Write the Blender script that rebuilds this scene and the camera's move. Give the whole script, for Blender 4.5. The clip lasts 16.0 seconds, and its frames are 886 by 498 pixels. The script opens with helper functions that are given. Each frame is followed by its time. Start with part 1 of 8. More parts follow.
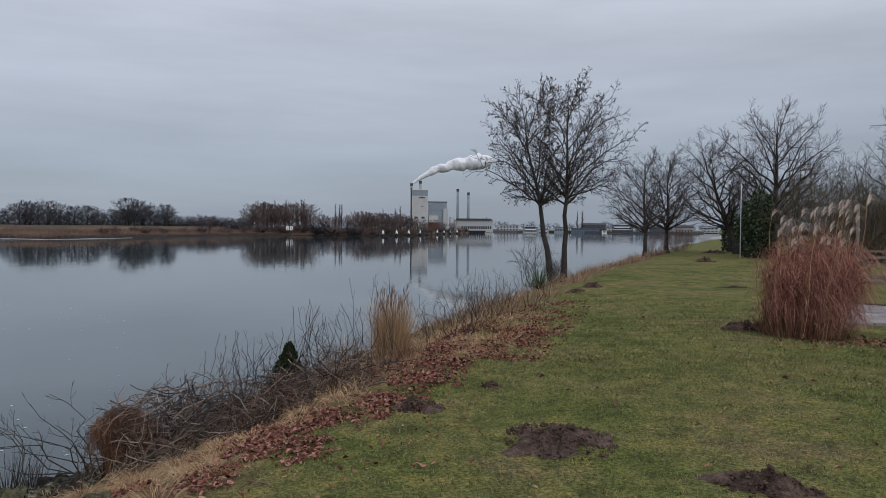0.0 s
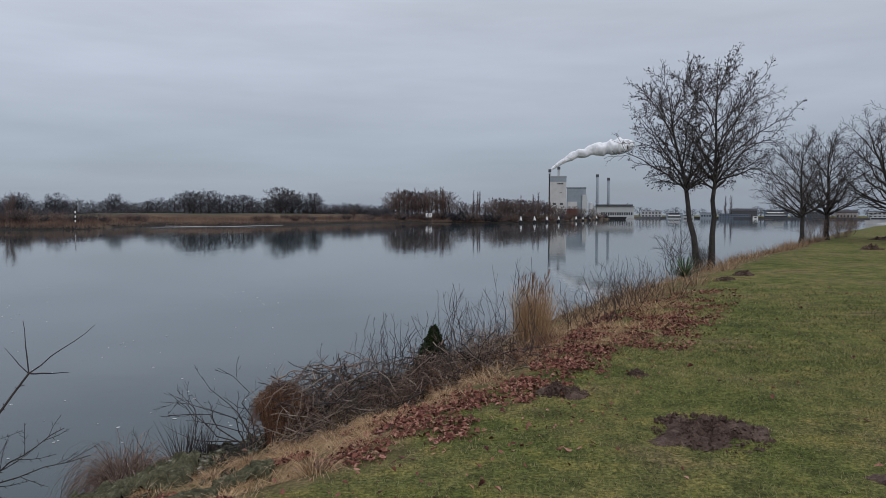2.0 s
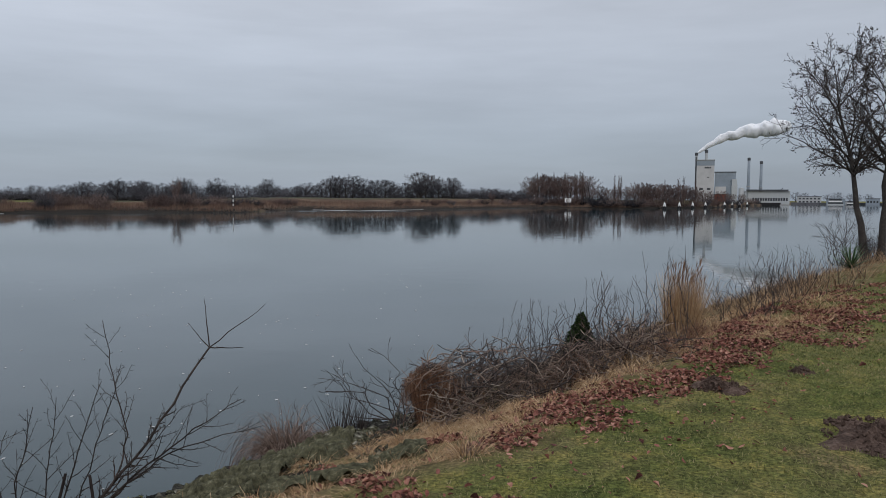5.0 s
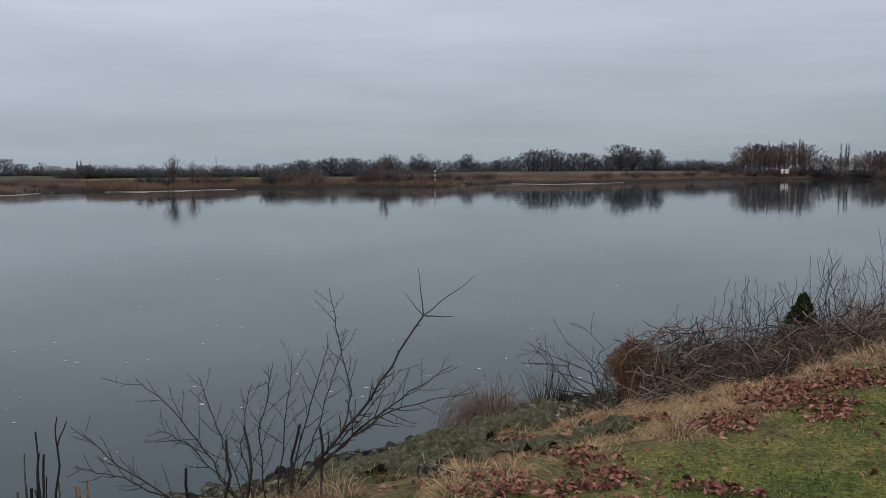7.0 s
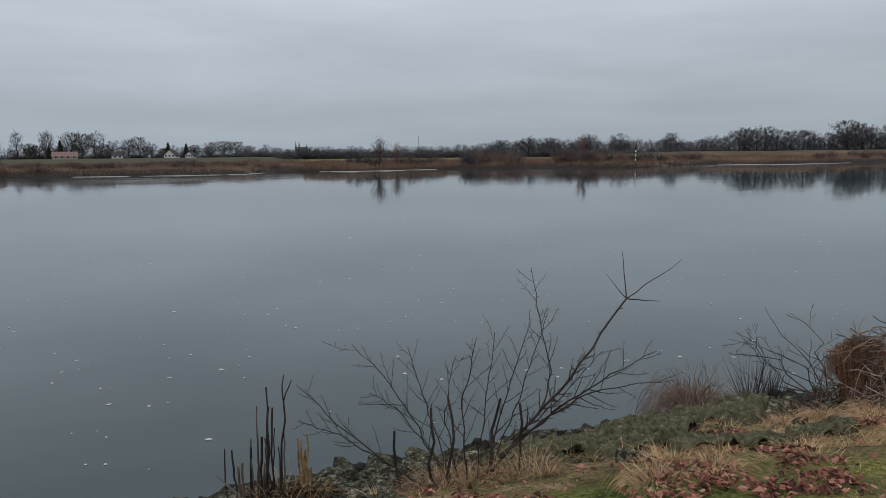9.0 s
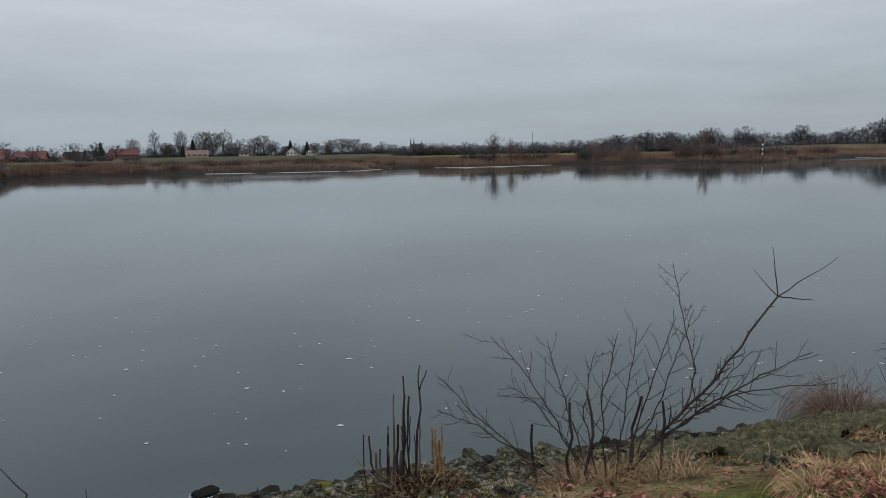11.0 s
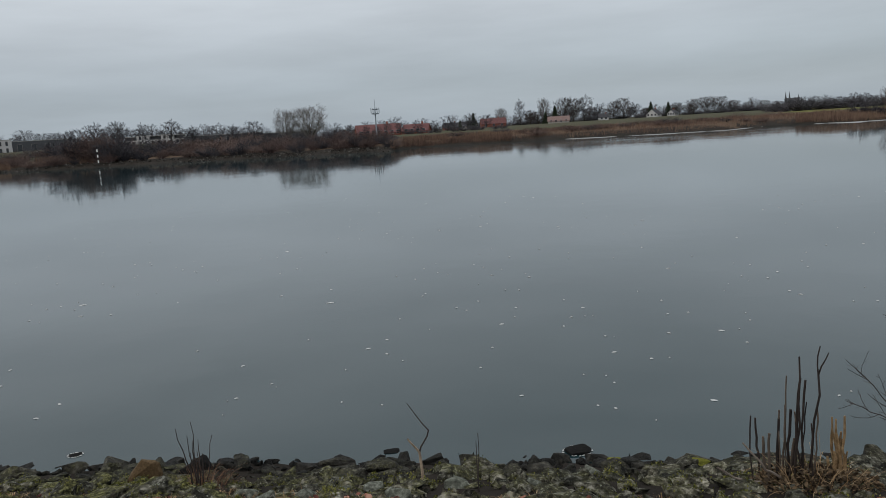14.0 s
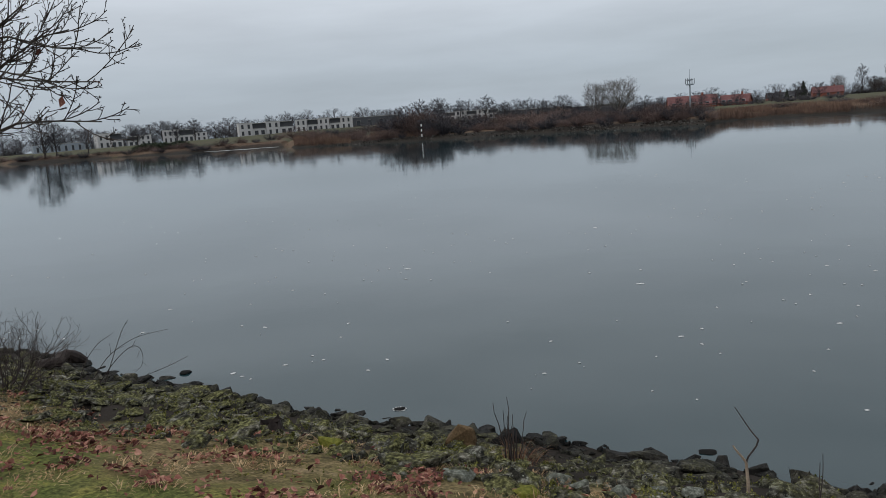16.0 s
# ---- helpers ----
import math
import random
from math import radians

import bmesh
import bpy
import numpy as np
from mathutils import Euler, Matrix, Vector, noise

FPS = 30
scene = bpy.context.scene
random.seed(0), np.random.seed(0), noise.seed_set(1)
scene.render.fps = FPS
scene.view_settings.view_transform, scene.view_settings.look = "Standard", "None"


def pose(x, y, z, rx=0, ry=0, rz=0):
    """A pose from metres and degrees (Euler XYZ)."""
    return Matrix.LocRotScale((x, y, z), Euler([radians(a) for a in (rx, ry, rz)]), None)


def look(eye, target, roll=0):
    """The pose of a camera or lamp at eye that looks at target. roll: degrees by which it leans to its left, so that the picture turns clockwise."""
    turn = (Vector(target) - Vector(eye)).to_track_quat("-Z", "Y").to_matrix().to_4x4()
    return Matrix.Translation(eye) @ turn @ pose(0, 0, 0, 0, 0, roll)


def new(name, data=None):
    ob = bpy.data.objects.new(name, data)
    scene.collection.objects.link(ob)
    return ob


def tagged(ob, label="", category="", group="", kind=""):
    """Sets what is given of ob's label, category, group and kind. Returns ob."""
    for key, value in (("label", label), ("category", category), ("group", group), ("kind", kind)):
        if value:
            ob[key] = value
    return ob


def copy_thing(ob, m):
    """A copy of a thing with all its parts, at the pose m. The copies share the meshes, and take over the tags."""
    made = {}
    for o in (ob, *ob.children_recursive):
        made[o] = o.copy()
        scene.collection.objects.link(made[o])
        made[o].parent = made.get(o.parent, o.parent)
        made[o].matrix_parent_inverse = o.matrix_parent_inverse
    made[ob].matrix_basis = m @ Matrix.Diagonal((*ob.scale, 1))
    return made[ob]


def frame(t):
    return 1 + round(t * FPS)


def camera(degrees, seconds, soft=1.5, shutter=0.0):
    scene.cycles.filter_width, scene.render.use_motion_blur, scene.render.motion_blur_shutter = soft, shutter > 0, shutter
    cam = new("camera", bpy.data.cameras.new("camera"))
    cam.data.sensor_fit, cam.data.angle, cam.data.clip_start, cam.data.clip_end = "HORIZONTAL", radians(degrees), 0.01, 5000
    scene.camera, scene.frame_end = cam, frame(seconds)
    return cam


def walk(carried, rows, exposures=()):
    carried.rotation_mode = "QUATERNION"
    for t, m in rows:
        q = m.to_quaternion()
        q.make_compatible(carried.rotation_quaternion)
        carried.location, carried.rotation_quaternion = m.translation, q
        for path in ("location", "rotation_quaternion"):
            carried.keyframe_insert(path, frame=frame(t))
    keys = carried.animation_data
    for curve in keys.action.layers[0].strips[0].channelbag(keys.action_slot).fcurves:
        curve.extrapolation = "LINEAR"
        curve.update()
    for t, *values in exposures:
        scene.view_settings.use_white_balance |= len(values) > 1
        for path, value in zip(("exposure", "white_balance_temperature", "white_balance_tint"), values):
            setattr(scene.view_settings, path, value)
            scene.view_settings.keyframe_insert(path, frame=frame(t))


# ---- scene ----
# The camera: a hand-held turn on the spot, from downstream to upstream.
cam = camera(60.4, 16.0, soft=0.6)
PATH = [
    (0, 0.100, 0.086, 1.595, 88.45, -0.48, -0.03),
    (0.5, 0.093, 0.076, 1.591, 88.32, -0.42, 2.31),
    (1, 0.079, 0.064, 1.590, 88.14, -0.19, 4.89),
    (1.5, 0.059, 0.050, 1.585, 87.78, -0.10, 8.34),
    (2, 0.047, 0.038, 1.582, 87.39, -0.20, 10.30),
    (2.5, 0.035, 0.039, 1.580, 87.04, -0.40, 11.39),
    (3, 0.024, 0.035, 1.582, 86.85, -0.20, 12.62),
    (3.5, 0.005, 0.035, 1.579, 86.68, -0.09, 14.30),
    (6, -0.095, -0.025, 1.600, 85.54, -0.37, 27.63),
    (6.5, -0.103, -0.039, 1.599, 84.97, -0.10, 32.08),
    (7, -0.110, -0.055, 1.594, 84.23, 0.33, 35.40),
    (7.5, -0.121, -0.071, 1.591, 83.68, 0.67, 37.91),
    (8, -0.135, -0.085, 1.593, 83.06, 0.99, 41.25),
    (8.5, -0.137, -0.093, 1.594, 82.93, 0.91, 44.48),
    (9, -0.121, -0.117, 1.595, 82.87, 0.53, 50.09),
    (11.5, -0.235, -0.322, 1.576, 82.57, 0.84, 60.76),
    (12, -0.241, -0.400, 1.583, 82.52, 0.65, 65.64),
    (12.5, -0.229, -0.470, 1.577, 82.58, 1.57, 73.49),
    (13, -0.253, -0.472, 1.575, 81.64, 2.55, 76.23),
    (13.5, -0.332, -0.419, 1.576, 81.24, 3.27, 79.77),
    (14, -0.385, -0.387, 1.576, 81.00, 3.53, 84.84),
    (14.5, -0.389, -0.385, 1.580, 80.65, 2.72, 90.18),
    (15, -0.372, -0.391, 1.591, 80.46, 2.97, 98.45),
    (15.5, -0.425, -0.458, 1.593, 80.52, 3.93, 104.83),
    (16, -0.598, -0.565, 1.611, 80.59, 4.22, 107.49),
]
walk(cam, [(t, pose(*p)) for t, *p in PATH], exposures=[(0.0, -0.07, 6350, 14), (4.0, -0.05, 6400, 13), (9.0, -0.03, 6650, 10), (12.0, 0.0, 6750, 9), (14.0, 0.02, 6800, 9), (16.0, 0.12, 6700, 10)])

# ---------------------------------------------------------------- sky and light
world = bpy.data.worlds.new("overcast_sky")
scene.world = world
world.use_nodes = True
wn, wl = world.node_tree.nodes, world.node_tree.links
wn.clear()
sky = wn.new("ShaderNodeTexSky")
sky.sky_type, sky.sun_disc = "NISHITA", False
sky.sun_elevation, sky.sun_rotation = radians(24), radians(150)
clear = wn.new("ShaderNodeBackground")
clear.inputs["Strength"].default_value = 0.10
wl.new(sky.outputs["Color"], clear.inputs["Color"])
way = wn.new("ShaderNodeTexCoord")
sep = wn.new("ShaderNodeSeparateXYZ")
wl.new(way.outputs["Generated"], sep.inputs[0])
ramp = wn.new("ShaderNodeValToRGB")
cr = ramp.color_ramp
cr.elements[0].position, cr.elements[0].color = 0.0, (0.295, 0.355, 0.43, 1)
cr.elements[1].position, cr.elements[1].color = 1.0, (1.15, 1.19, 1.23, 1)
for p, c in ((0.06, (0.325, 0.38, 0.45, 1)), (0.14, (0.45, 0.50, 0.568, 1)), (0.30, (0.60, 0.645, 0.705, 1)), (0.6, (0.92, 0.96, 1.03, 1))):
    cr.elements.new(p).color = c
wl.new(sep.outputs["Z"], ramp.inputs["Fac"])
stretch = wn.new("ShaderNodeMapping")
stretch.inputs["Scale"].default_value = (1.3, 1.3, 9.0)
wl.new(way.outputs["Generated"], stretch.inputs["Vector"])
cloud = wn.new("ShaderNodeTexNoise")
cloud.inputs["Scale"].default_value, cloud.inputs["Detail"].default_value, cloud.inputs["Roughness"].default_value = 1.6, 6.0, 0.55
wl.new(stretch.outputs["Vector"], cloud.inputs["Vector"])
lift = wn.new("ShaderNodeMapRange")
lift.inputs["From Min"].default_value, lift.inputs["From Max"].default_value = 0.3, 0.7
lift.inputs["To Min"].default_value, lift.inputs["To Max"].default_value = 0.88, 1.12
wl.new(cloud.outputs["Fac"], lift.inputs["Value"])
veil = wn.new("ShaderNodeBackground")
wl.new(ramp.outputs["Color"], veil.inputs["Color"])
side = wn.new("ShaderNodeVectorMath")
side.operation, side.inputs[1].default_value = "DOT_PRODUCT", (-0.98, -0.17, 0.0)
wl.new(way.outputs["Generated"], side.inputs[0])
glow = wn.new("ShaderNodeMapRange")
glow.inputs["From Min"].default_value, glow.inputs["From Max"].default_value = -0.3, 1.0
glow.inputs["To Min"].default_value, glow.inputs["To Max"].default_value = 0.96, 1.15
wl.new(side.outputs["Value"], glow.inputs["Value"])
lit = wn.new("ShaderNodeMath")
lit.operation = "MULTIPLY"
wl.new(lift.outputs["Result"], lit.inputs[0])
wl.new(glow.outputs["Result"], lit.inputs[1])
wl.new(lit.outputs[0], veil.inputs["Strength"])
both = wn.new("ShaderNodeMixShader")
both.inputs["Fac"].default_value = 0.9
wl.new(clear.outputs[0], both.inputs[1])
wl.new(veil.outputs[0], both.inputs[2])
wout = wn.new("ShaderNodeOutputWorld")
wl.new(both.outputs[0], wout.inputs["Surface"])

sun = new("sun", bpy.data.lights.new("sun", "SUN"))
sun.data.energy, sun.data.angle, sun.data.color = 0.7, radians(25), (1.0, 0.97, 0.93)
sun.matrix_basis = look((35, -60, 36), (0, 0, 0))

# ---------------------------------------------------------------- materials


def shade(name, cols, scale=2.0, rough=0.85, bump=0.3, fine=9.0, spread=0.0, per="", metal=0.0, spec=0.15, space="Object", depth=0.02, band=(0.3, 0.7)):
    """A surface whose colour wanders between the given colours at two scales; per: 'object' or 'island' lets each piece differ."""
    m = bpy.data.materials.new(name)
    m.use_nodes = True
    nt = m.node_tree
    nd, ln = nt.nodes, nt.links
    b = nd["Principled BSDF"]
    b.inputs["Roughness"].default_value, b.inputs["Metallic"].default_value = rough, metal
    b.inputs["Specular IOR Level"].default_value = spec
    if space == "Position":
        vec = nd.new("ShaderNodeNewGeometry").outputs["Position"]
    else:
        vec = nd.new("ShaderNodeTexCoord").outputs["Object"]
    n1, n2 = nd.new("ShaderNodeTexNoise"), nd.new("ShaderNodeTexNoise")
    for n, s, d in ((n1, scale, 5.0), (n2, scale * fine, 4.0)):
        n.inputs["Scale"].default_value, n.inputs["Detail"].default_value, n.inputs["Roughness"].default_value = s, d, 0.6
        ln.new(vec, n.inputs["Vector"])
    mixf = nd.new("ShaderNodeMath")
    mixf.operation = "MULTIPLY_ADD"
    mixf.inputs[1].default_value = 0.4
    half = nd.new("ShaderNodeMath")
    half.operation, half.inputs[1].default_value = "MULTIPLY", 0.6
    ln.new(n1.outputs["Fac"], half.inputs[0])
    ln.new(n2.outputs["Fac"], mixf.inputs[0])
    ln.new(half.outputs[0], mixf.inputs[2])
    fac = mixf.outputs[0]
    if per:
        src = nd.new("ShaderNodeObjectInfo").outputs["Random"] if per == "object" else nd.new("ShaderNodeNewGeometry").outputs["Random Per Island"]
        shift = nd.new("ShaderNodeMath")
        shift.operation, shift.inputs[1].default_value = "MULTIPLY_ADD", spread
        ln.new(src, shift.inputs[0])
        less = nd.new("ShaderNodeMath")
        less.operation, less.inputs[1].default_value = "SUBTRACT", spread / 2
        ln.new(fac, less.inputs[0])
        ln.new(less.outputs[0], shift.inputs[2])
        fac = shift.outputs[0]
    rp = nd.new("ShaderNodeValToRGB")
    e = rp.color_ramp.elements
    lo, hi = band
    e[0].position, e[0].color = lo, (*cols[0], 1)
    e[1].position, e[1].color = hi, (*cols[-1], 1)
    for i, c in enumerate(cols[1:-1]):
        e.new(lo + (hi - lo) * (i + 1) / (len(cols) - 1)).color = (*c, 1)
    ln.new(fac, rp.inputs["Fac"])
    ln.new(rp.outputs["Color"], b.inputs["Base Color"])
    if bump:
        bp = nd.new("ShaderNodeBump")
        bp.inputs["Strength"].default_value, bp.inputs["Distance"].default_value = bump, depth
        ln.new(mixf.outputs[0], bp.inputs["Height"])
        ln.new(bp.outputs["Normal"], b.inputs["Normal"])
    return m


M_BARK = shade("bark", [(0.020, 0.018, 0.017), (0.046, 0.041, 0.038), (0.09, 0.082, 0.072)], 3.0, 0.9, 0.6)
M_TWIG = shade("dark_twig", [(0.020, 0.016, 0.016), (0.046, 0.037, 0.035), (0.085, 0.070, 0.063)], 2.0, 0.8, 0.0, per="island", spread=0.3)
M_GARDEN = shade("garden_twig", [(0.05, 0.042, 0.032), (0.095, 0.080, 0.058), (0.16, 0.136, 0.098)], 2.0, 0.85, 0.0, per="island", spread=0.3)
M_WILLOW = shade("wet_willow_bark", [(0.012, 0.010, 0.010), (0.032, 0.025, 0.023), (0.065, 0.05, 0.044)], 3.0, 0.75, 0.2)
M_TWIG_RED = shade("russet_twig", [(0.08, 0.054, 0.045), (0.16, 0.112, 0.09), (0.27, 0.20, 0.16)], 2.0, 0.8, 0.0, per="island", spread=0.35)
# The bluish cast is distance haze put into the twig colour.
M_FARTWIG = shade("far_twig", [(0.030, 0.030, 0.036), (0.050, 0.049, 0.057), (0.080, 0.076, 0.084)], 0.3, 0.95, 0.0, per="object", spread=0.35)
M_FARSCRUB = shade("far_scrub", [(0.062, 0.044, 0.042), (0.118, 0.084, 0.077), (0.175, 0.13, 0.115)], 0.3, 0.95, 0.0, per="object", spread=0.35)
M_PALETWIG = shade("pale_far_twig", [(0.08, 0.074, 0.072), (0.125, 0.116, 0.112), (0.18, 0.17, 0.162)], 0.3, 0.95, 0.0, per="object", spread=0.3)
M_DEAD = shade("withered_leaf", [(0.028, 0.019, 0.012), (0.075, 0.052, 0.032), (0.15, 0.108, 0.066)], 3.0, 0.85, 0.0, per="island", spread=0.5)
M_SLAB = shade("lichen_slab", [(0.010, 0.009, 0.006), (0.046, 0.045, 0.027), (0.104, 0.100, 0.060), (0.29, 0.28, 0.20)], 22.0, 0.92, 0.35, space="Position", depth=0.02)
M_SEED = shade("withered_keys", [(0.016, 0.012, 0.011), (0.04, 0.029, 0.024)], 4.0, 0.9, 0.0, per="island", spread=0.4)
M_STRAW = shade("straw", [(0.22, 0.13, 0.068), (0.42, 0.275, 0.152), (0.58, 0.43, 0.265)], 2.0, 0.8, 0.0, per="island", spread=0.4)
M_SEDGE = shade("rusty_sedge", [(0.075, 0.039, 0.026), (0.165, 0.086, 0.053), (0.28, 0.168, 0.105)], 2.0, 0.8, 0.0, per="island", spread=0.4)
M_WEED = shade("dry_weed", [(0.10, 0.062, 0.038), (0.24, 0.155, 0.092), (0.42, 0.30, 0.19)], 2.0, 0.85, 0.0, per="island", spread=0.45)
M_REED = shade("dry_reed", [(0.14, 0.076, 0.042), (0.245, 0.145, 0.085), (0.35, 0.235, 0.15)], 0.15, 0.9, 0.0, per="island", spread=0.25, space="Position")
M_REEDFAR = shade("far_reed", [(0.075, 0.051, 0.042), (0.16, 0.102, 0.079), (0.235, 0.165, 0.118)], 0.07, 0.9, 0.0, per="island", spread=0.16, space="Position", band=(0.36, 0.62))
M_DRYCANE = shade("dry_cane", [(0.10, 0.076, 0.062), (0.19, 0.148, 0.12), (0.30, 0.245, 0.20)], 2.0, 0.85, 0.0, per="island", spread=0.45)
M_MISC = shade("copper_grass", [(0.14, 0.052, 0.040), (0.33, 0.135, 0.10), (0.52, 0.28, 0.22)], 2.0, 0.75, 0.0, per="island", spread=0.45)
M_PLUME = shade("silver_plume", [(0.42, 0.33, 0.28), (0.56, 0.47, 0.41), (0.68, 0.60, 0.53)], 6.0, 0.9, 0.0, per="island", spread=0.4)
M_GRASS = shade("lawn_blades", [(0.060, 0.074, 0.027), (0.134, 0.148, 0.048), (0.21, 0.204, 0.080), (0.33, 0.27, 0.15)], 0.7, 0.7, 0.0, per="island", spread=0.4, space="Position", band=(0.25, 0.78))
M_LEAF = shade("fallen_leaf", [(0.045, 0.018, 0.015), (0.155, 0.058, 0.047), (0.25, 0.102, 0.075), (0.39, 0.215, 0.158)], 22.0, 0.75, 0.0, per="island", spread=0.45)
M_MOSS = shade("moss", [(0.045, 0.05, 0.012), (0.12, 0.125, 0.032), (0.23, 0.22, 0.066)], 1.5, 0.9, 0.0, per="island", spread=0.45, space="Position")
M_EARTH = shade("mole_earth", [(0.022, 0.015, 0.012), (0.082, 0.055, 0.044), (0.185, 0.132, 0.107)], 9.0, 0.95, 1.0, fine=6, depth=0.04)
M_CONIFER = shade("dwarf_conifer", [(0.008, 0.016, 0.006), (0.02, 0.036, 0.012), (0.04, 0.06, 0.02)], 3.0, 0.75, 0.0, per="island", spread=0.4)
M_SPRUCE = shade("spruce_needles", [(0.014, 0.022, 0.014), (0.030, 0.042, 0.026), (0.055, 0.07, 0.042)], 1.0, 0.8, 0.0, per="island", spread=0.4)
M_IVY = shade("ivy_leaf", [(0.022, 0.034, 0.018), (0.048, 0.068, 0.034), (0.085, 0.11, 0.055)], 1.0, 0.5, 0.0, per="island", spread=0.5)
M_YUCCA = shade("yucca_blade", [(0.035, 0.065, 0.03), (0.06, 0.105, 0.05), (0.10, 0.15, 0.075)], 3.0, 0.55, 0.0, per="island", spread=0.4)
M_FOAM = shade("foam", [(0.38, 0.39, 0.39), (0.55, 0.56, 0.56)], 20.0, 0.8, 0.0)
M_GREYSTEM = shade("grey_stem_bark", [(0.03, 0.025, 0.022), (0.085, 0.068, 0.056), (0.17, 0.135, 0.105)], 9.0, 0.85, 0.3)
M_WOOD = shade("weathered_wood", [(0.10, 0.08, 0.065), (0.17, 0.14, 0.12), (0.25, 0.22, 0.19)], 3.0, 0.85, 0.4)
M_RAWWOOD = shade("fresh_cut_wood", [(0.09, 0.055, 0.03), (0.25, 0.165, 0.088), (0.44, 0.33, 0.20)], 30.0, 0.85, 0.6)
M_BARE = shade("barkless_wood", [(0.13, 0.10, 0.075), (0.28, 0.22, 0.165), (0.42, 0.35, 0.28)], 14.0, 0.85, 0.4)
M_PAVE = shade("paving_slab", [(0.16, 0.15, 0.15), (0.22, 0.21, 0.21), (0.29, 0.28, 0.28)], 2.0, 0.9, 0.3, per="object", spread=0.3)
M_METAL = shade("galvanised_steel", [(0.45, 0.46, 0.48), (0.58, 0.59, 0.6)], 4.0, 0.45, 0.0, metal=0.8)
M_WHITE = shade("white_facade", [(0.38, 0.38, 0.385), (0.52, 0.52, 0.525)], 0.2, 0.8, 0.0)
M_CREAM = shade("cream_render", [(0.28, 0.26, 0.24), (0.36, 0.34, 0.32)], 0.2, 0.85, 0.0)
M_STEEL = shade("grey_cladding", [(0.20, 0.24, 0.28), (0.28, 0.32, 0.36)], 0.1, 0.6, 0.0)
M_LIGHTCLAD = shade("pale_cladding", [(0.36, 0.38, 0.39), (0.46, 0.48, 0.49)], 0.1, 0.7, 0.0)
M_DARK = shade("dark_cladding", [(0.06, 0.064, 0.072), (0.09, 0.096, 0.105)], 0.2, 0.6, 0.0)
M_QUAY = shade("blue_grey_cladding", [(0.09, 0.115, 0.155), (0.14, 0.17, 0.21)], 0.1, 0.65, 0.0)
M_GLASSY = shade("window_pane", [(0.03, 0.035, 0.042), (0.05, 0.055, 0.065)], 0.5, 0.12, 0.0, spec=0.6)
# Red muted towards pink: the haze of distance is put into the colour.
M_TILE = shade("red_roof_tile", [(0.09, 0.040, 0.040), (0.13, 0.060, 0.060), (0.17, 0.086, 0.084)], 0.5, 0.85, 0.2)
M_TILEPALE = shade("pale_roof_tile", [(0.15, 0.10, 0.095), (0.21, 0.15, 0.14)], 0.5, 0.85, 0.2)
M_TILEDARK = shade("slate_roof", [(0.035, 0.036, 0.042), (0.07, 0.07, 0.078)], 0.5, 0.8, 0.2)
M_BRICK = shade("brick_wall", [(0.16, 0.055, 0.04), (0.25, 0.095, 0.07)], 0.5, 0.9, 0.2)
M_CONC = shade("concrete", [(0.26, 0.26, 0.25), (0.36, 0.36, 0.35)], 0.6, 0.9, 0.2)
M_STEAM = shade("steam", [(0.64, 0.655, 0.68), (0.82, 0.835, 0.86)], 0.06, 1.0, 0.0, spec=0.0)
M_STEAM.node_tree.nodes["Principled BSDF"].inputs["Subsurface Weight"].default_value = 1.0
M_STEAM.node_tree.nodes["Principled BSDF"].inputs["Subsurface Radius"].default_value = (4.0, 4.0, 4.0)
M_STEAM.node_tree.nodes["Principled BSDF"].inputs["Subsurface Scale"].default_value = 1.0
M_PAINTW = shade("white_paint", [(0.7, 0.7, 0.69), (0.8, 0.8, 0.79)], 3.0, 0.6, 0.0)
M_BLACK = shade("black_paint", [(0.02, 0.02, 0.022), (0.035, 0.035, 0.037)], 3.0, 0.6, 0.0)
# Pale colour for bare sand and, painted, for sky gleam on ruffled water.
M_SANDGLEAM = shade("sand_and_gleam", [(0.20, 0.20, 0.20), (0.30, 0.30, 0.305)], 0.08, 0.45, 0.0, spec=0.4, space="Position")
M_RUBBLE = shade("far_stone", [(0.025, 0.023, 0.021), (0.05, 0.046, 0.043), (0.11, 0.104, 0.097)], 0.7, 0.9, 0.3, per="island", spread=0.4)


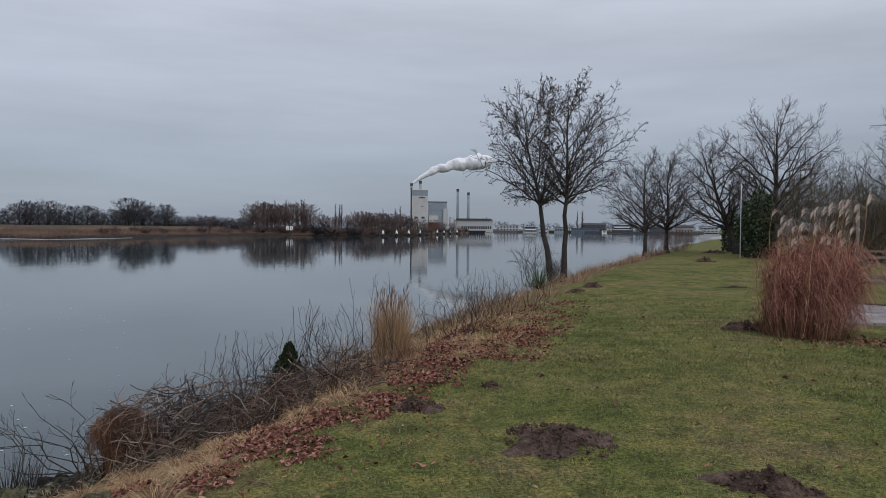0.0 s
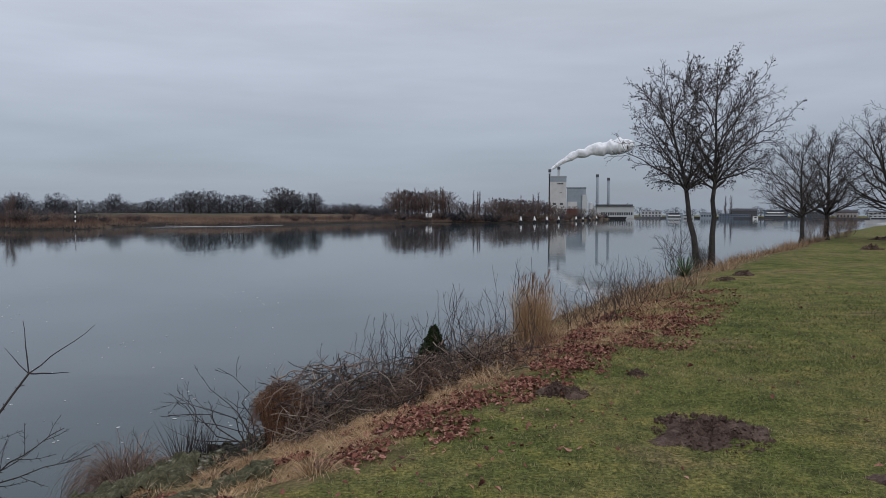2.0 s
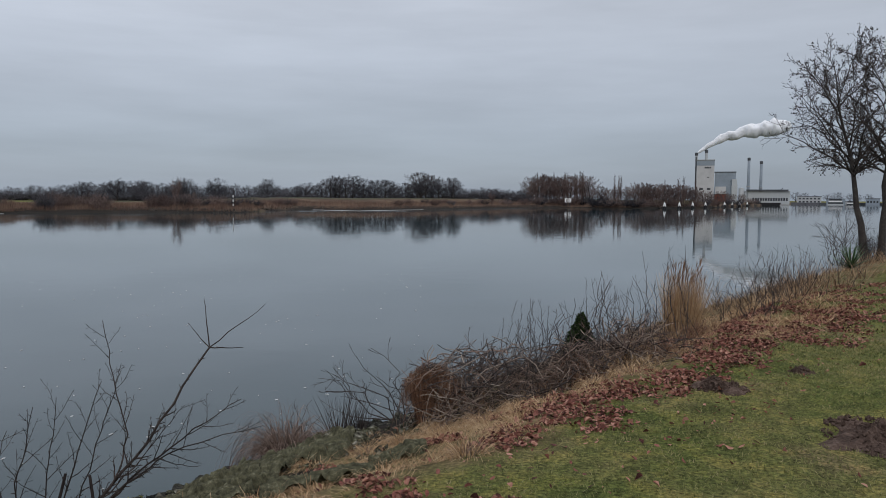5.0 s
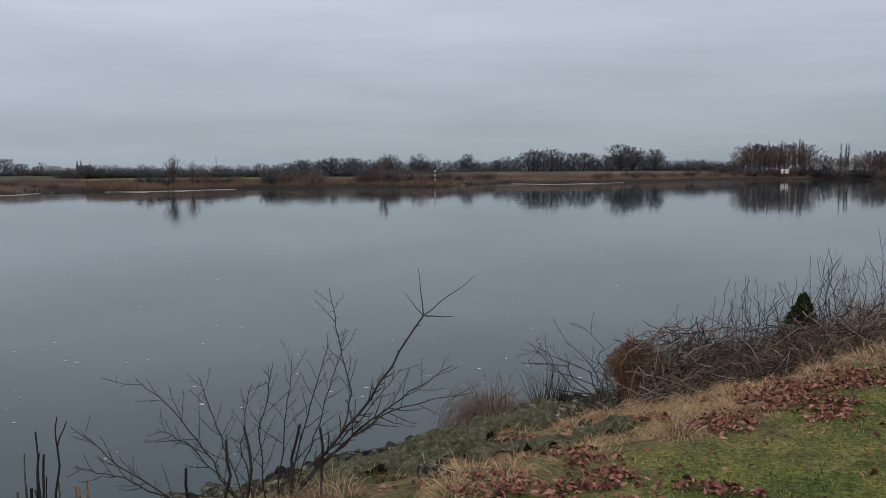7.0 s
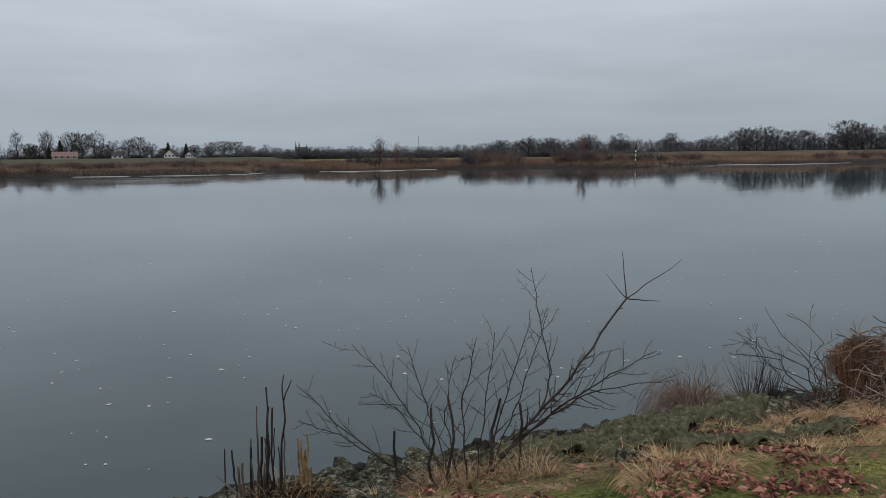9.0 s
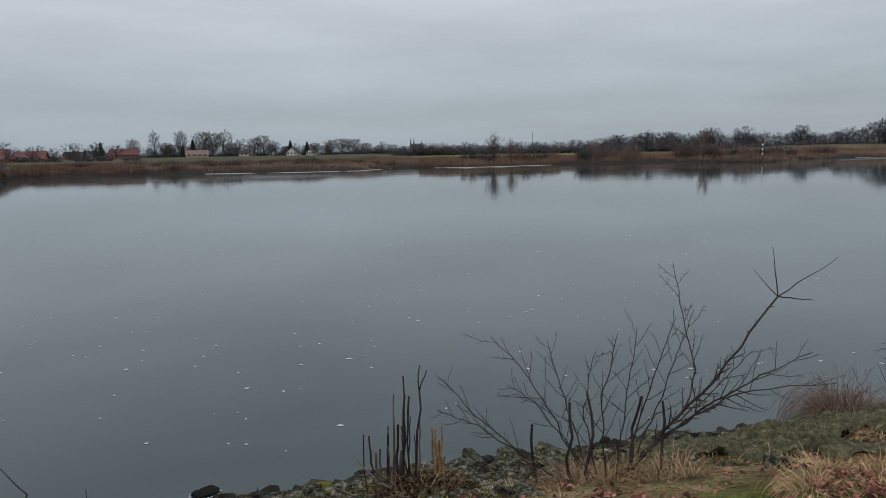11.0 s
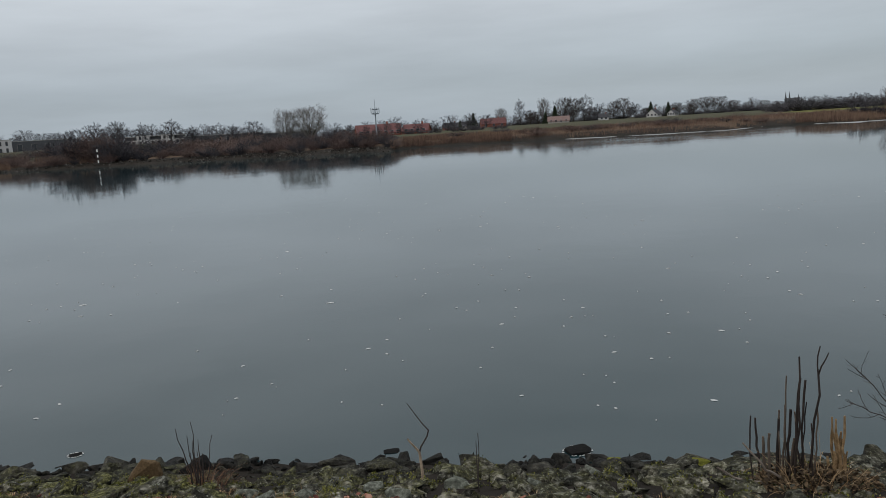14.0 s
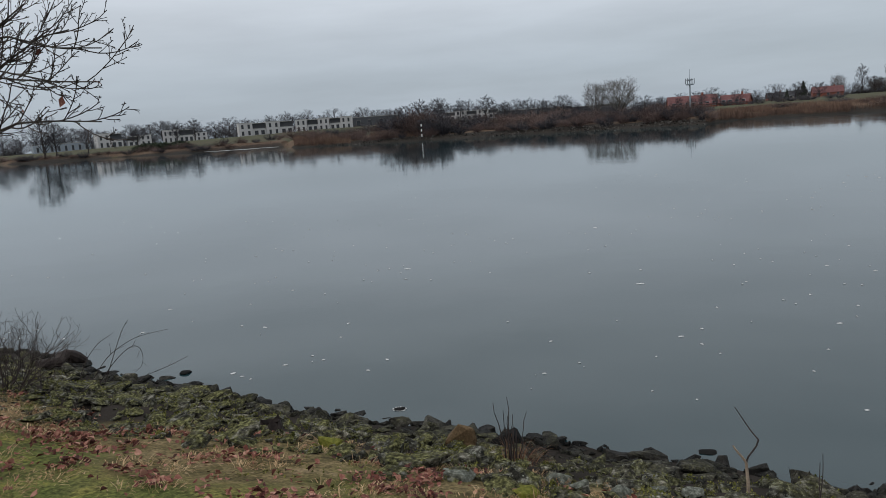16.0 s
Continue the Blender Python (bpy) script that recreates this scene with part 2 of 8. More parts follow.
def stone_material():
    """Grey basalt with lichen spots and green moss on the faces that look up; wet and dark by the waterline."""
    m = bpy.data.materials.new("mossy_stone")
    m.use_nodes = True
    nd, ln = m.node_tree.nodes, m.node_tree.links
    b = nd["Principled BSDF"]
    b.inputs["Specular IOR Level"].default_value = 0.12
    geo, oi = nd.new("ShaderNodeNewGeometry"), nd.new("ShaderNodeObjectInfo")

    def noise_at(scale, detail=5.0):
        n = nd.new("ShaderNodeTexNoise")
        n.inputs["Scale"].default_value, n.inputs["Detail"].default_value, n.inputs["Roughness"].default_value = scale, detail, 0.65
        ln.new(geo.outputs["Position"], n.inputs["Vector"])
        return n.outputs["Fac"]

    def ramp_of(fac, stops):
        r = nd.new("ShaderNodeValToRGB")
        e = r.color_ramp.elements
        e[0].position, e[0].color = stops[0][0], (*stops[0][1], 1)
        e[1].position, e[1].color = stops[-1][0], (*stops[-1][1], 1)
        for p, c in stops[1:-1]:
            e.new(p).color = (*c, 1)
        ln.new(fac, r.inputs["Fac"])
        return r.outputs["Color"]

    def mix(fac, a, c):
        x = nd.new("ShaderNodeMix")
        x.data_type = "RGBA"
        ln.new(fac, x.inputs["Factor"])
        ln.new(a, x.inputs["A"])
        ln.new(c, x.inputs["B"])
        return x.outputs["Result"]

    def math_of(op, a, c):
        x = nd.new("ShaderNodeMath")
        x.operation, x.use_clamp = op, True
        for i, v in enumerate((a, c)):
            if isinstance(v, (int, float)):
                x.inputs[i].default_value = v
            else:
                ln.new(v, x.inputs[i])
        x.inputs[2].default_value = 0.25
        return x.outputs[0]

    wet = ramp_of(noise_at(11), [(0.3, (0.004, 0.0039, 0.0036)), (0.5, (0.013, 0.0125, 0.0115)), (0.7, (0.04, 0.038, 0.034))])
    dry = ramp_of(noise_at(15, 8.0), [(0.36, (0.006, 0.006, 0.005)), (0.46, (0.036, 0.035, 0.028)), (0.55, (0.115, 0.112, 0.092)), (0.64, (0.32, 0.315, 0.28))])
    moss = ramp_of(noise_at(34, 7.0), [(0.36, (0.012, 0.013, 0.006)), (0.5, (0.095, 0.094, 0.038)), (0.64, (0.30, 0.295, 0.13))])
    lich = ramp_of(noise_at(60), [(0.35, (0.20, 0.22, 0.17)), (0.7, (0.46, 0.48, 0.40))])
    spots = ramp_of(noise_at(34, 5.0), [(0.59, (0, 0, 0)), (0.63, (1, 1, 1))])
    sepn = nd.new("ShaderNodeSeparateXYZ")
    ln.new(geo.outputs["Normal"], sepn.inputs[0])
    sepp = nd.new("ShaderNodeSeparateXYZ")
    ln.new(geo.outputs["Position"], sepp.inputs[0])
    high = nd.new("ShaderNodeMapRange")
    high.inputs["From Min"].default_value, high.inputs["From Max"].default_value = -1.38, -1.05
    ln.new(sepp.outputs["Z"], high.inputs["Value"])
    patch = ramp_of(noise_at(6.0, 9.0), [(0.44, (0, 0, 0)), (0.54, (1, 1, 1))])
    own = nd.new("ShaderNodeMath")
    own.operation = "ADD"
    ln.new(oi.outputs["Random"], own.inputs[0])
    ln.new(geo.outputs["Random Per Island"], own.inputs[1])
    whole = nd.new("ShaderNodeMath")
    whole.operation = "FRACT"
    ln.new(own.outputs[0], whole.inputs[0])
    tint = ramp_of(whole.outputs[0], [(0.0, (0.6, 0.61, 0.6)), (0.45, (0.95, 0.95, 0.93)), (0.8, (1.3, 1.25, 1.15)), (1.0, (1.75, 1.7, 1.6))])
    up = nd.new("ShaderNodeMapRange")
    up.inputs["From Min"].default_value, up.inputs["From Max"].default_value = 0.1, 0.7
    ln.new(sepn.outputs["Z"], up.inputs["Value"])
    mossy = math_of("MULTIPLY", math_of("MULTIPLY", high.outputs[0], patch), up.outputs[0])
    upstream = nd.new("ShaderNodeMapRange")
    upstream.inputs["From Min"].default_value, upstream.inputs["From Max"].default_value = -1.6, 0.8
    upstream.inputs["To Min"].default_value, upstream.inputs["To Max"].default_value = 1.0, 0.3
    ln.new(sepp.outputs["Y"], upstream.inputs["Value"])
    mossy = math_of("MULTIPLY", mossy, upstream.outputs[0])
    lichy = math_of("MULTIPLY", math_of("MULTIPLY", high.outputs[0], spots), math_of("MULTIPLY_ADD", oi.outputs["Random"], 0.75))
    toned = nd.new("ShaderNodeMix")
    toned.data_type, toned.blend_type = "RGBA", "MULTIPLY"
    toned.inputs["Factor"].default_value = 1.0
    ln.new(mix(high.outputs[0], wet, dry), toned.inputs["A"])
    ln.new(tint, toned.inputs["B"])
    ln.new(mix(mossy, mix(lichy, toned.outputs["Result"], lich), moss), b.inputs["Base Color"])
    rg = nd.new("ShaderNodeMapRange")
    rg.inputs["From Min"].default_value, rg.inputs["From Max"].default_value = -1.35, -1.15
    rg.inputs["To Min"].default_value, rg.inputs["To Max"].default_value = 0.6, 0.92
    ln.new(sepp.outputs["Z"], rg.inputs["Value"])
    ln.new(rg.outputs[0], b.inputs["Roughness"])
    bp = nd.new("ShaderNodeBump")
    bp.inputs["Strength"].default_value, bp.inputs["Distance"].default_value = 1.0, 0.09
    ln.new(noise_at(17, 7.0), bp.inputs["Height"])
    ln.new(bp.outputs["Normal"], b.inputs["Normal"])
    return m


M_STONE = stone_material()


def ground_material():
    """Lawn, bank soil and far meadow on one sheet; the zones come from the ground's own masks."""
    m = bpy.data.materials.new("ground_cover")
    m.use_nodes = True
    nd, ln = m.node_tree.nodes, m.node_tree.links
    b = nd["Principled BSDF"]
    b.inputs["Roughness"].default_value, b.inputs["Specular IOR Level"].default_value = 0.95, 0.08
    geo = nd.new("ShaderNodeNewGeometry")

    def noise_at(scale, detail=6.0):
        n = nd.new("ShaderNodeTexNoise")
        n.inputs["Scale"].default_value, n.inputs["Detail"].default_value, n.inputs["Roughness"].default_value = scale, detail, 0.65
        ln.new(geo.outputs["Position"], n.inputs["Vector"])
        return n.outputs["Fac"]

    def ramp_of(fac, stops):
        r = nd.new("ShaderNodeValToRGB")
        e = r.color_ramp.elements
        e[0].position, e[0].color = stops[0][0], (*stops[0][1], 1)
        e[1].position, e[1].color = stops[-1][0], (*stops[-1][1], 1)
        for p, c in stops[1:-1]:
            e.new(p).color = (*c, 1)
        ln.new(fac, r.inputs["Fac"])
        return r.outputs["Color"]

    def mix(fac, a, c, blend="MIX"):
        x = nd.new("ShaderNodeMix")
        x.data_type, x.blend_type = "RGBA", blend
        if isinstance(fac, float):
            x.inputs["Factor"].default_value = fac
        else:
            ln.new(fac, x.inputs["Factor"])
        ln.new(a, x.inputs["A"])
        ln.new(c, x.inputs["B"])
        return x.outputs["Result"]

    def mask(attr, wander):
        a = nd.new("ShaderNodeAttribute")
        a.attribute_name = attr
        s = nd.new("ShaderNodeMath")
        s.operation = "ADD"
        ln.new(a.outputs["Fac"], s.inputs[0])
        w = nd.new("ShaderNodeMath")
        w.operation, w.inputs[1].default_value = "SUBTRACT", 0.5
        ln.new(noise_at(wander), w.inputs[0])
        ln.new(w.outputs[0], s.inputs[1])
        r = nd.new("ShaderNodeMapRange")
        r.inputs["From Min"].default_value, r.inputs["From Max"].default_value = 0.35, 0.65
        ln.new(s.outputs[0], r.inputs["Value"])
        return r.outputs[0]

    green = ramp_of(noise_at(0.55), [(0.30, (0.055, 0.070, 0.022)), (0.43, (0.096, 0.114, 0.034)), (0.53, (0.134, 0.134, 0.050)), (0.64, (0.158, 0.128, 0.070))])
    blade = ramp_of(noise_at(36), [(0.28, (0.12, 0.12, 0.12)), (0.5, (0.9, 0.9, 0.87)), (0.72, (2.0, 1.9, 1.7))])
    thatch = ramp_of(noise_at(3.2), [(0.30, (0.42, 0.44, 0.42)), (0.48, (0.95, 0.96, 0.95)), (0.66, (1.55, 1.32, 1.2))])
    lawn = mix(1.0, mix(1.0, green, thatch, "MULTIPLY"), blade, "MULTIPLY")
    soil = ramp_of(noise_at(4.0), [(0.3, (0.042, 0.033, 0.018)), (0.45, (0.112, 0.092, 0.042)), (0.58, (0.175, 0.135, 0.07)), (0.7, (0.235, 0.175, 0.105))])
    tuft = ramp_of(noise_at(34), [(0.28, (0.2, 0.2, 0.2)), (0.5, (0.95, 0.95, 0.95)), (0.72, (1.8, 1.75, 1.7))])
    bank = mix(1.0, soil, tuft, "MULTIPLY")
    # Dark mud; among the near stones it also paints the shade of their gaps.
    mud_gap_shade = ramp_of(noise_at(0.4), [(0.3, (0.014, 0.012, 0.010)), (0.7, (0.036, 0.030, 0.025))])
    straw = ramp_of(noise_at(0.09), [(0.3, (0.065, 0.045, 0.034)), (0.5, (0.11, 0.076, 0.052)), (0.7, (0.15, 0.108, 0.074))])
    field = ramp_of(noise_at(0.03), [(0.32, (0.075, 0.060, 0.042)), (0.5, (0.062, 0.062, 0.038)), (0.7, (0.072, 0.080, 0.044))])
    col = mix(mask("bank", 1.3), lawn, bank)
    col = mix(mask("reed", 0.08), col, straw)
    col = mix(mask("field", 0.05), col, field)
    col = mix(mask("shore", 2.0), col, mud_gap_shade)
    ln.new(col, b.inputs["Base Color"])
    bp = nd.new("ShaderNodeBump")
    bp.inputs["Strength"].default_value, bp.inputs["Distance"].default_value = 0.8, 0.03
    ln.new(noise_at(22), bp.inputs["Height"])
    ln.new(bp.outputs["Normal"], b.inputs["Normal"])
    return m


M_GROUND = ground_material()


def water_material():
    m = bpy.data.materials.new("river_water")
    m.use_nodes = True
    nd, ln = m.node_tree.nodes, m.node_tree.links
    b = nd["Principled BSDF"]
    b.inputs["Base Color"].default_value = (0.015, 0.036, 0.042, 1)
    b.inputs["Roughness"].default_value, b.inputs["IOR"].default_value = 0.04, 1.333
    geo = nd.new("ShaderNodeNewGeometry")
    heights = []
    for scale, sx, sy, amp in ((0.9, 1.0, 1.0, 0.6), (0.16, 1.0, 0.5, 1.6), (4.0, 1.0, 1.0, 0.08)):
        mp = nd.new("ShaderNodeMapping")
        mp.inputs["Scale"].default_value = (sx, sy, 1)
        ln.new(geo.outputs["Position"], mp.inputs["Vector"])
        n = nd.new("ShaderNodeTexNoise")
        n.inputs["Scale"].default_value, n.inputs["Detail"].default_value = scale, 3.0
        ln.new(mp.outputs["Vector"], n.inputs["Vector"])
        k = nd.new("ShaderNodeMath")
        k.operation, k.inputs[1].default_value = "MULTIPLY", amp
        ln.new(n.outputs["Fac"], k.inputs[0])
        heights.append(k.outputs[0])
    s1, s2 = nd.new("ShaderNodeMath"), nd.new("ShaderNodeMath")
    ln.new(heights[0], s1.inputs[0])
    ln.new(heights[1], s1.inputs[1])
    ln.new(s1.outputs[0], s2.inputs[0])
    ln.new(heights[2], s2.inputs[1])
    bp = nd.new("ShaderNodeBump")
    rip = nd.new("ShaderNodeAttribute")
    rip.attribute_name = "ripple"
    far = nd.new("ShaderNodeTexNoise")
    far.inputs["Scale"].default_value, far.inputs["Detail"].default_value = 0.05, 4.0
    ln.new(geo.outputs["Position"], far.inputs["Vector"])
    gust = nd.new("ShaderNodeMapRange")
    gust.inputs["From Min"].default_value, gust.inputs["From Max"].default_value = 0.36, 0.56
    ln.new(far.outputs["Fac"], gust.inputs["Value"])
    both_ = nd.new("ShaderNodeMath")
    both_.operation = "MULTIPLY"
    ln.new(rip.outputs["Fac"], both_.inputs[0])
    ln.new(gust.outputs[0], both_.inputs[1])
    swell = nd.new("ShaderNodeMath")
    swell.operation, swell.inputs[1].default_value, swell.inputs[2].default_value = "MULTIPLY_ADD", 0.32, 0.006
    ln.new(both_.outputs[0], swell.inputs[0])
    ln.new(swell.outputs[0], bp.inputs["Distance"])
    bp.inputs["Strength"].default_value = 1.0
    ln.new(s2.outputs[0], bp.inputs["Height"])
    ln.new(bp.outputs["Normal"], b.inputs["Normal"])
    return m


M_WATER = water_material()

# ---------------------------------------------------------------- builders


class Build:
    """Collects vertices and faces of one mesh."""

    def __init__(self):
        self.v, self.f, self.n = [], [], 0

    def add(self, v, *faces):
        v = np.asarray(v, float).reshape(-1, 3)
        for f in faces:
            self.f.append(np.asarray(f, int) + self.n)
        self.v.append(v)
        self.n += len(v)
        return self

    def box(self, x0, x1, y0, y1, z0, z1):
        v = [(x, y, z) for z in (z0, z1) for x, y in ((x0, y0), (x1, y0), (x1, y1), (x0, y1))]
        return self.add(v, [(3, 2, 1, 0), (4, 5, 6, 7), (0, 1, 5, 4), (1, 2, 6, 5), (2, 3, 7, 6), (3, 0, 4, 7)])

    def gable(self, x0, x1, y0, y1, z0, z1, lap=0.4, thick=0.25):
        """A ridged roof along x."""
        ym = (y0 + y1) / 2
        x0, x1, y0, y1 = x0 - lap, x1 + lap, y0 - lap, y1 + lap
        v = [(x, y, z) for x in (x0, x1) for y, z in ((y0, z0), (ym, z1), (y1, z0), (y1, z0 - thick), (ym, z1 - thick), (y0, z0 - thick))]
        return self.add(v, [(0, 6, 7, 1), (1, 7, 8, 2), (2, 8, 9, 3), (3, 9, 10, 4), (4, 10, 11, 5), (5, 11, 6, 0), (0, 1, 4, 5), (1, 2, 3, 4), (11, 10, 7, 6), (10, 9, 8, 7)])

    def tube(self, pts, rad, sides=8, cap=True):
        p = np.asarray(pts, float)[None]
        r = np.broadcast_to(np.asarray(rad, float), (1, p.shape[1]))
        self.tubes(p, r, sides)
        if cap:
            self.f.append(np.arange(self.n - sides, self.n)[None])
        return self

    def tubes(self, p, r, sides=4):
        """Many tapered tubes of equal point count: p (B, n, 3), r (B, n)."""
        b, n, _ = p.shape
        t = np.gradient(p, axis=1)
        t /= np.linalg.norm(t, axis=2, keepdims=True) + 1e-9
        ref = np.where(np.abs(t[:, :1, 2:3]) > 0.8, np.array([1.0, 0.13, 0]), np.array([0, 0.1, 1.0]))
        a = np.cross(t, np.broadcast_to(ref, t.shape))
        a /= np.linalg.norm(a, axis=2, keepdims=True) + 1e-9
        c = np.cross(t, a)
        ang = np.arange(sides) * 2 * math.pi / sides
        ring = p[:, :, None] + r[:, :, None, None] * (a[:, :, None] * np.cos(ang)[:, None] + c[:, :, None] * np.sin(ang)[:, None])
        base = np.arange(b)[:, None, None] * n * sides + np.arange(n - 1)[None, :, None] * sides
        k = np.arange(sides)
        k1 = (k + 1) % sides
        q = np.stack([base + k, base + k1, base + sides + k1, base + sides + k], -1).reshape(-1, 4)
        return self.add(ring, q)

    def blades(self, p, w, side):
        """Flat tapering ribbons: p (B, n, 3), w (B,) base width, side (B, 3) unit."""
        b, n, _ = p.shape
        k = np.linspace(1, 0.12, n)[None, :, None] * w[:, None, None] / 2
        v = np.stack([p - side[:, None] * k, p + side[:, None] * k], 2)
        base = np.arange(b)[:, None] * n * 2 + np.arange(n - 1)[None] * 2
        q = np.stack([base, base + 1, base + 3, base + 2], -1).reshape(-1, 4)
        return self.add(v, q)

    def slivers(self, p, r, rng):
        """Fine twigs as thin tapering ribbons, turned at random."""
        side = unit(np.cross(p[:, -1] - p[:, 0], rng.normal(0, 1, (len(p), 3))))
        return self.blades(p, 2.2 * r[:, 0], side)

    def spikes(self, p, r, rng):
        """The finest twigs: one narrow triangle each."""
        side = unit(np.cross(p[:, -1] - p[:, 0], rng.normal(0, 1, (len(p), 3)))) * (1.5 * r[:, :1])
        v = np.stack([p[:, 0] - side, p[:, 0] + side, p[:, -1]], 1)
        return self.add(v, np.arange(len(p) * 3).reshape(-1, 3))

    def done(self, name, material, parent=None, label="", smooth=False, kind=""):
        me = bpy.data.meshes.new(name)
        v = np.concatenate(self.v)
        me.vertices.add(len(v))
        me.vertices.foreach_set("co", v.astype(np.float32).ravel())
        idx = np.concatenate([f.ravel() for f in self.f])
        size = np.concatenate([np.full(len(f), f.shape[1]) for f in self.f])
        me.loops.add(len(idx))
        me.loops.foreach_set("vertex_index", idx.astype(np.int32))
        me.polygons.add(len(size))
        me.polygons.foreach_set("loop_start", (np.cumsum(size) - size).astype(np.int32))
        me.polygons.foreach_set("use_smooth", np.full(len(size), smooth))
        me.update(calc_edges=True)
        me.validate()
        me.materials.append(material)
        ob = new(name, me)
        if parent is not None:
            ob.parent = parent
        return tagged(ob, label, kind=kind)


def thing(name, label, category, m=None, group="", kind=""):
    """The empty base of a thing."""
    ob = new(name)
    ob.empty_display_size = 0.2
    if m is not None:
        ob.matrix_basis = m
    return tagged(ob, label, category, group, kind)


def unit(v):
    return v / (np.linalg.norm(v, axis=-1, keepdims=True) + 1e-9)


def shoots(rng, p, r, per, lo, hi, angle, ratio, n, up, wob, tip, rk=0.62, fall=0.55):
    """Side branches of the branches p (B, n, 3) with radii r."""
    b, m, _ = p.shape
    t = lo + (hi - lo) * (np.arange(per) + rng.random((b, per))) / per
    f = t * (m - 1)
    i = np.minimum(f.astype(int), m - 2)
    f = (f - i)[..., None]
    rows = np.arange(b)[:, None]
    base = p[rows, i] * (1 - f) + p[rows, i + 1] * f
    rad = r[rows, i] * (1 - f[..., 0]) + r[rows, i + 1] * f[..., 0]
    tan = unit(p[rows, i + 1] - p[rows, i])
    long = np.linalg.norm(np.diff(p, axis=1), axis=2).sum(1)[:, None] * ratio * (1 - fall * t) * (0.7 + 0.6 * rng.random((b, per)))
    ref = np.where(np.abs(tan[..., 2:3]) > 0.9, np.array([1.0, 0, 0]), np.array([0, 0, 1.0]))
    a = unit(np.cross(tan, ref))
    c = np.cross(tan, a)
    phi = np.arange(per) * 2.4 + rng.random((b, 1)) * 6.28 + rng.normal(0, 0.4, (b, per))
    ang = np.radians(angle * (0.8 + 0.4 * rng.random((b, per))))[..., None]
    d = unit(np.cos(ang) * tan + np.sin(ang) * (np.cos(phi)[..., None] * a + np.sin(phi)[..., None] * c))
    d, base, long = d.reshape(-1, 3), base.reshape(-1, 3), long.reshape(-1)
    pts = [base]
    for _ in range(n - 1):
        d = unit(d + rng.normal(0, wob, d.shape) + np.array([0, 0, up]))
        pts.append(pts[-1] + d * (long / (n - 1))[:, None])
    radii = rad.reshape(-1, 1) * rk * np.linspace(1, 0, n) + tip * np.linspace(0.3, 1, n)
    return np.stack(pts, 1), radii


def stem(rng, p0, p1, r0, r1, n=8, wob=0.05):
    """One slightly crooked stem from p0 to p1."""
    p0, p1 = np.asarray(p0, float), np.asarray(p1, float)
    t = np.linspace(0, 1, n)[:, None]
    p = p0 + (p1 - p0) * t
    jig = np.cumsum(rng.normal(0, 1, (n, 3)), 0)
    jig -= t * jig[-1]
    p = p + jig * wob * np.linalg.norm(p1 - p0) / n
    p[0], p[-1] = p0, p1
    return p[None], np.linspace(r0, r1, n)[None]


def dome(rng, trunk, n, clear, rx, rz, cz, tip, bow=0.06, rise=0.75):
    """Limbs from a trunk whose ends lie over a rounded crown."""
    p, r = trunk[0][0], trunk[1][0]
    h = p[-1, 2] - p[0, 2]
    k = np.arange(n)
    zz = 1 - 1.72 * (k + 0.5) / n
    a = k * 2.39996 + rng.normal(0, 0.25, n)
    q = np.sqrt(1 - np.clip(zz, -1, 1) ** 2) * rng.uniform(0.85, 1.03, n)
    mid = p[len(p) // 2]
    end = np.stack([mid[0] + rx * q * np.cos(a), mid[1] + rx * q * np.sin(a), cz + rz * zz * rng.uniform(0.88, 1.06, n)], 1)
    f = np.clip((end[:, 2] - rise * rx * q) / h, clear, 0.9) * rng.uniform(0.9, 1.0, n)
    g = f * (len(p) - 1)
    i = np.minimum(g.astype(int), len(p) - 2)
    g = (g - i)[:, None]
    start = p[i] * (1 - g) + p[i + 1] * g
    rad = r[i] * (1 - g[:, 0]) + r[i + 1] * g[:, 0]
    long = np.linalg.norm(end - start, axis=1, keepdims=True)
    ctrl = (start + end) / 2 + np.stack([np.zeros(n), np.zeros(n), rng.normal(0.03, 0.05, n) + bow], 1) * long + rng.normal(0, 0.05, (n, 3)) * long
    t = np.linspace(0, 1, 8)[None, :, None]
    q3 = (1 - t) ** 2 * start[:, None] + 2 * t * (1 - t) * ctrl[:, None] + t ** 2 * end[:, None]
    q3[:, 1:-1] += rng.normal(0, 0.012, (n, 6, 3)) * long[:, None]
    rr = np.minimum(rad * 0.55, 0.018 * long[:, 0] + 0.004)[:, None] * np.linspace(1, 0, 8) + tip * np.linspace(0.3, 1, 8)
    return q3, rr


def leaves(rng, b, at, size, hang=0.0, flat=0.0):
    """Small folded leaves at points (N, 3)."""
    n = len(at)
    d = rng.normal(0, 1, (n, 3))
    d[:, 2] = d[:, 2] * (1 - flat) - hang
    d = unit(d)
    s = rng.normal(0, 1, (n, 3))
    s[:, 2] *= 1 - flat
    s = unit(s - d * (s * d).sum(1, keepdims=True))
    up = np.cross(d, s)
    z = size * (0.6 + 0.8 * rng.random((n, 1)))
    v = np.stack([at, at + d * z * 0.5 + s * z * 0.33 + up * z * 0.1, at + d * z, at + d * z * 0.5 - s * z * 0.33 + up * z * 0.12], 1)
    q = np.arange(n)[:, None] * 4
    b.add(v, np.concatenate([q + [0, 1, 2], q + [0, 2, 3]]))


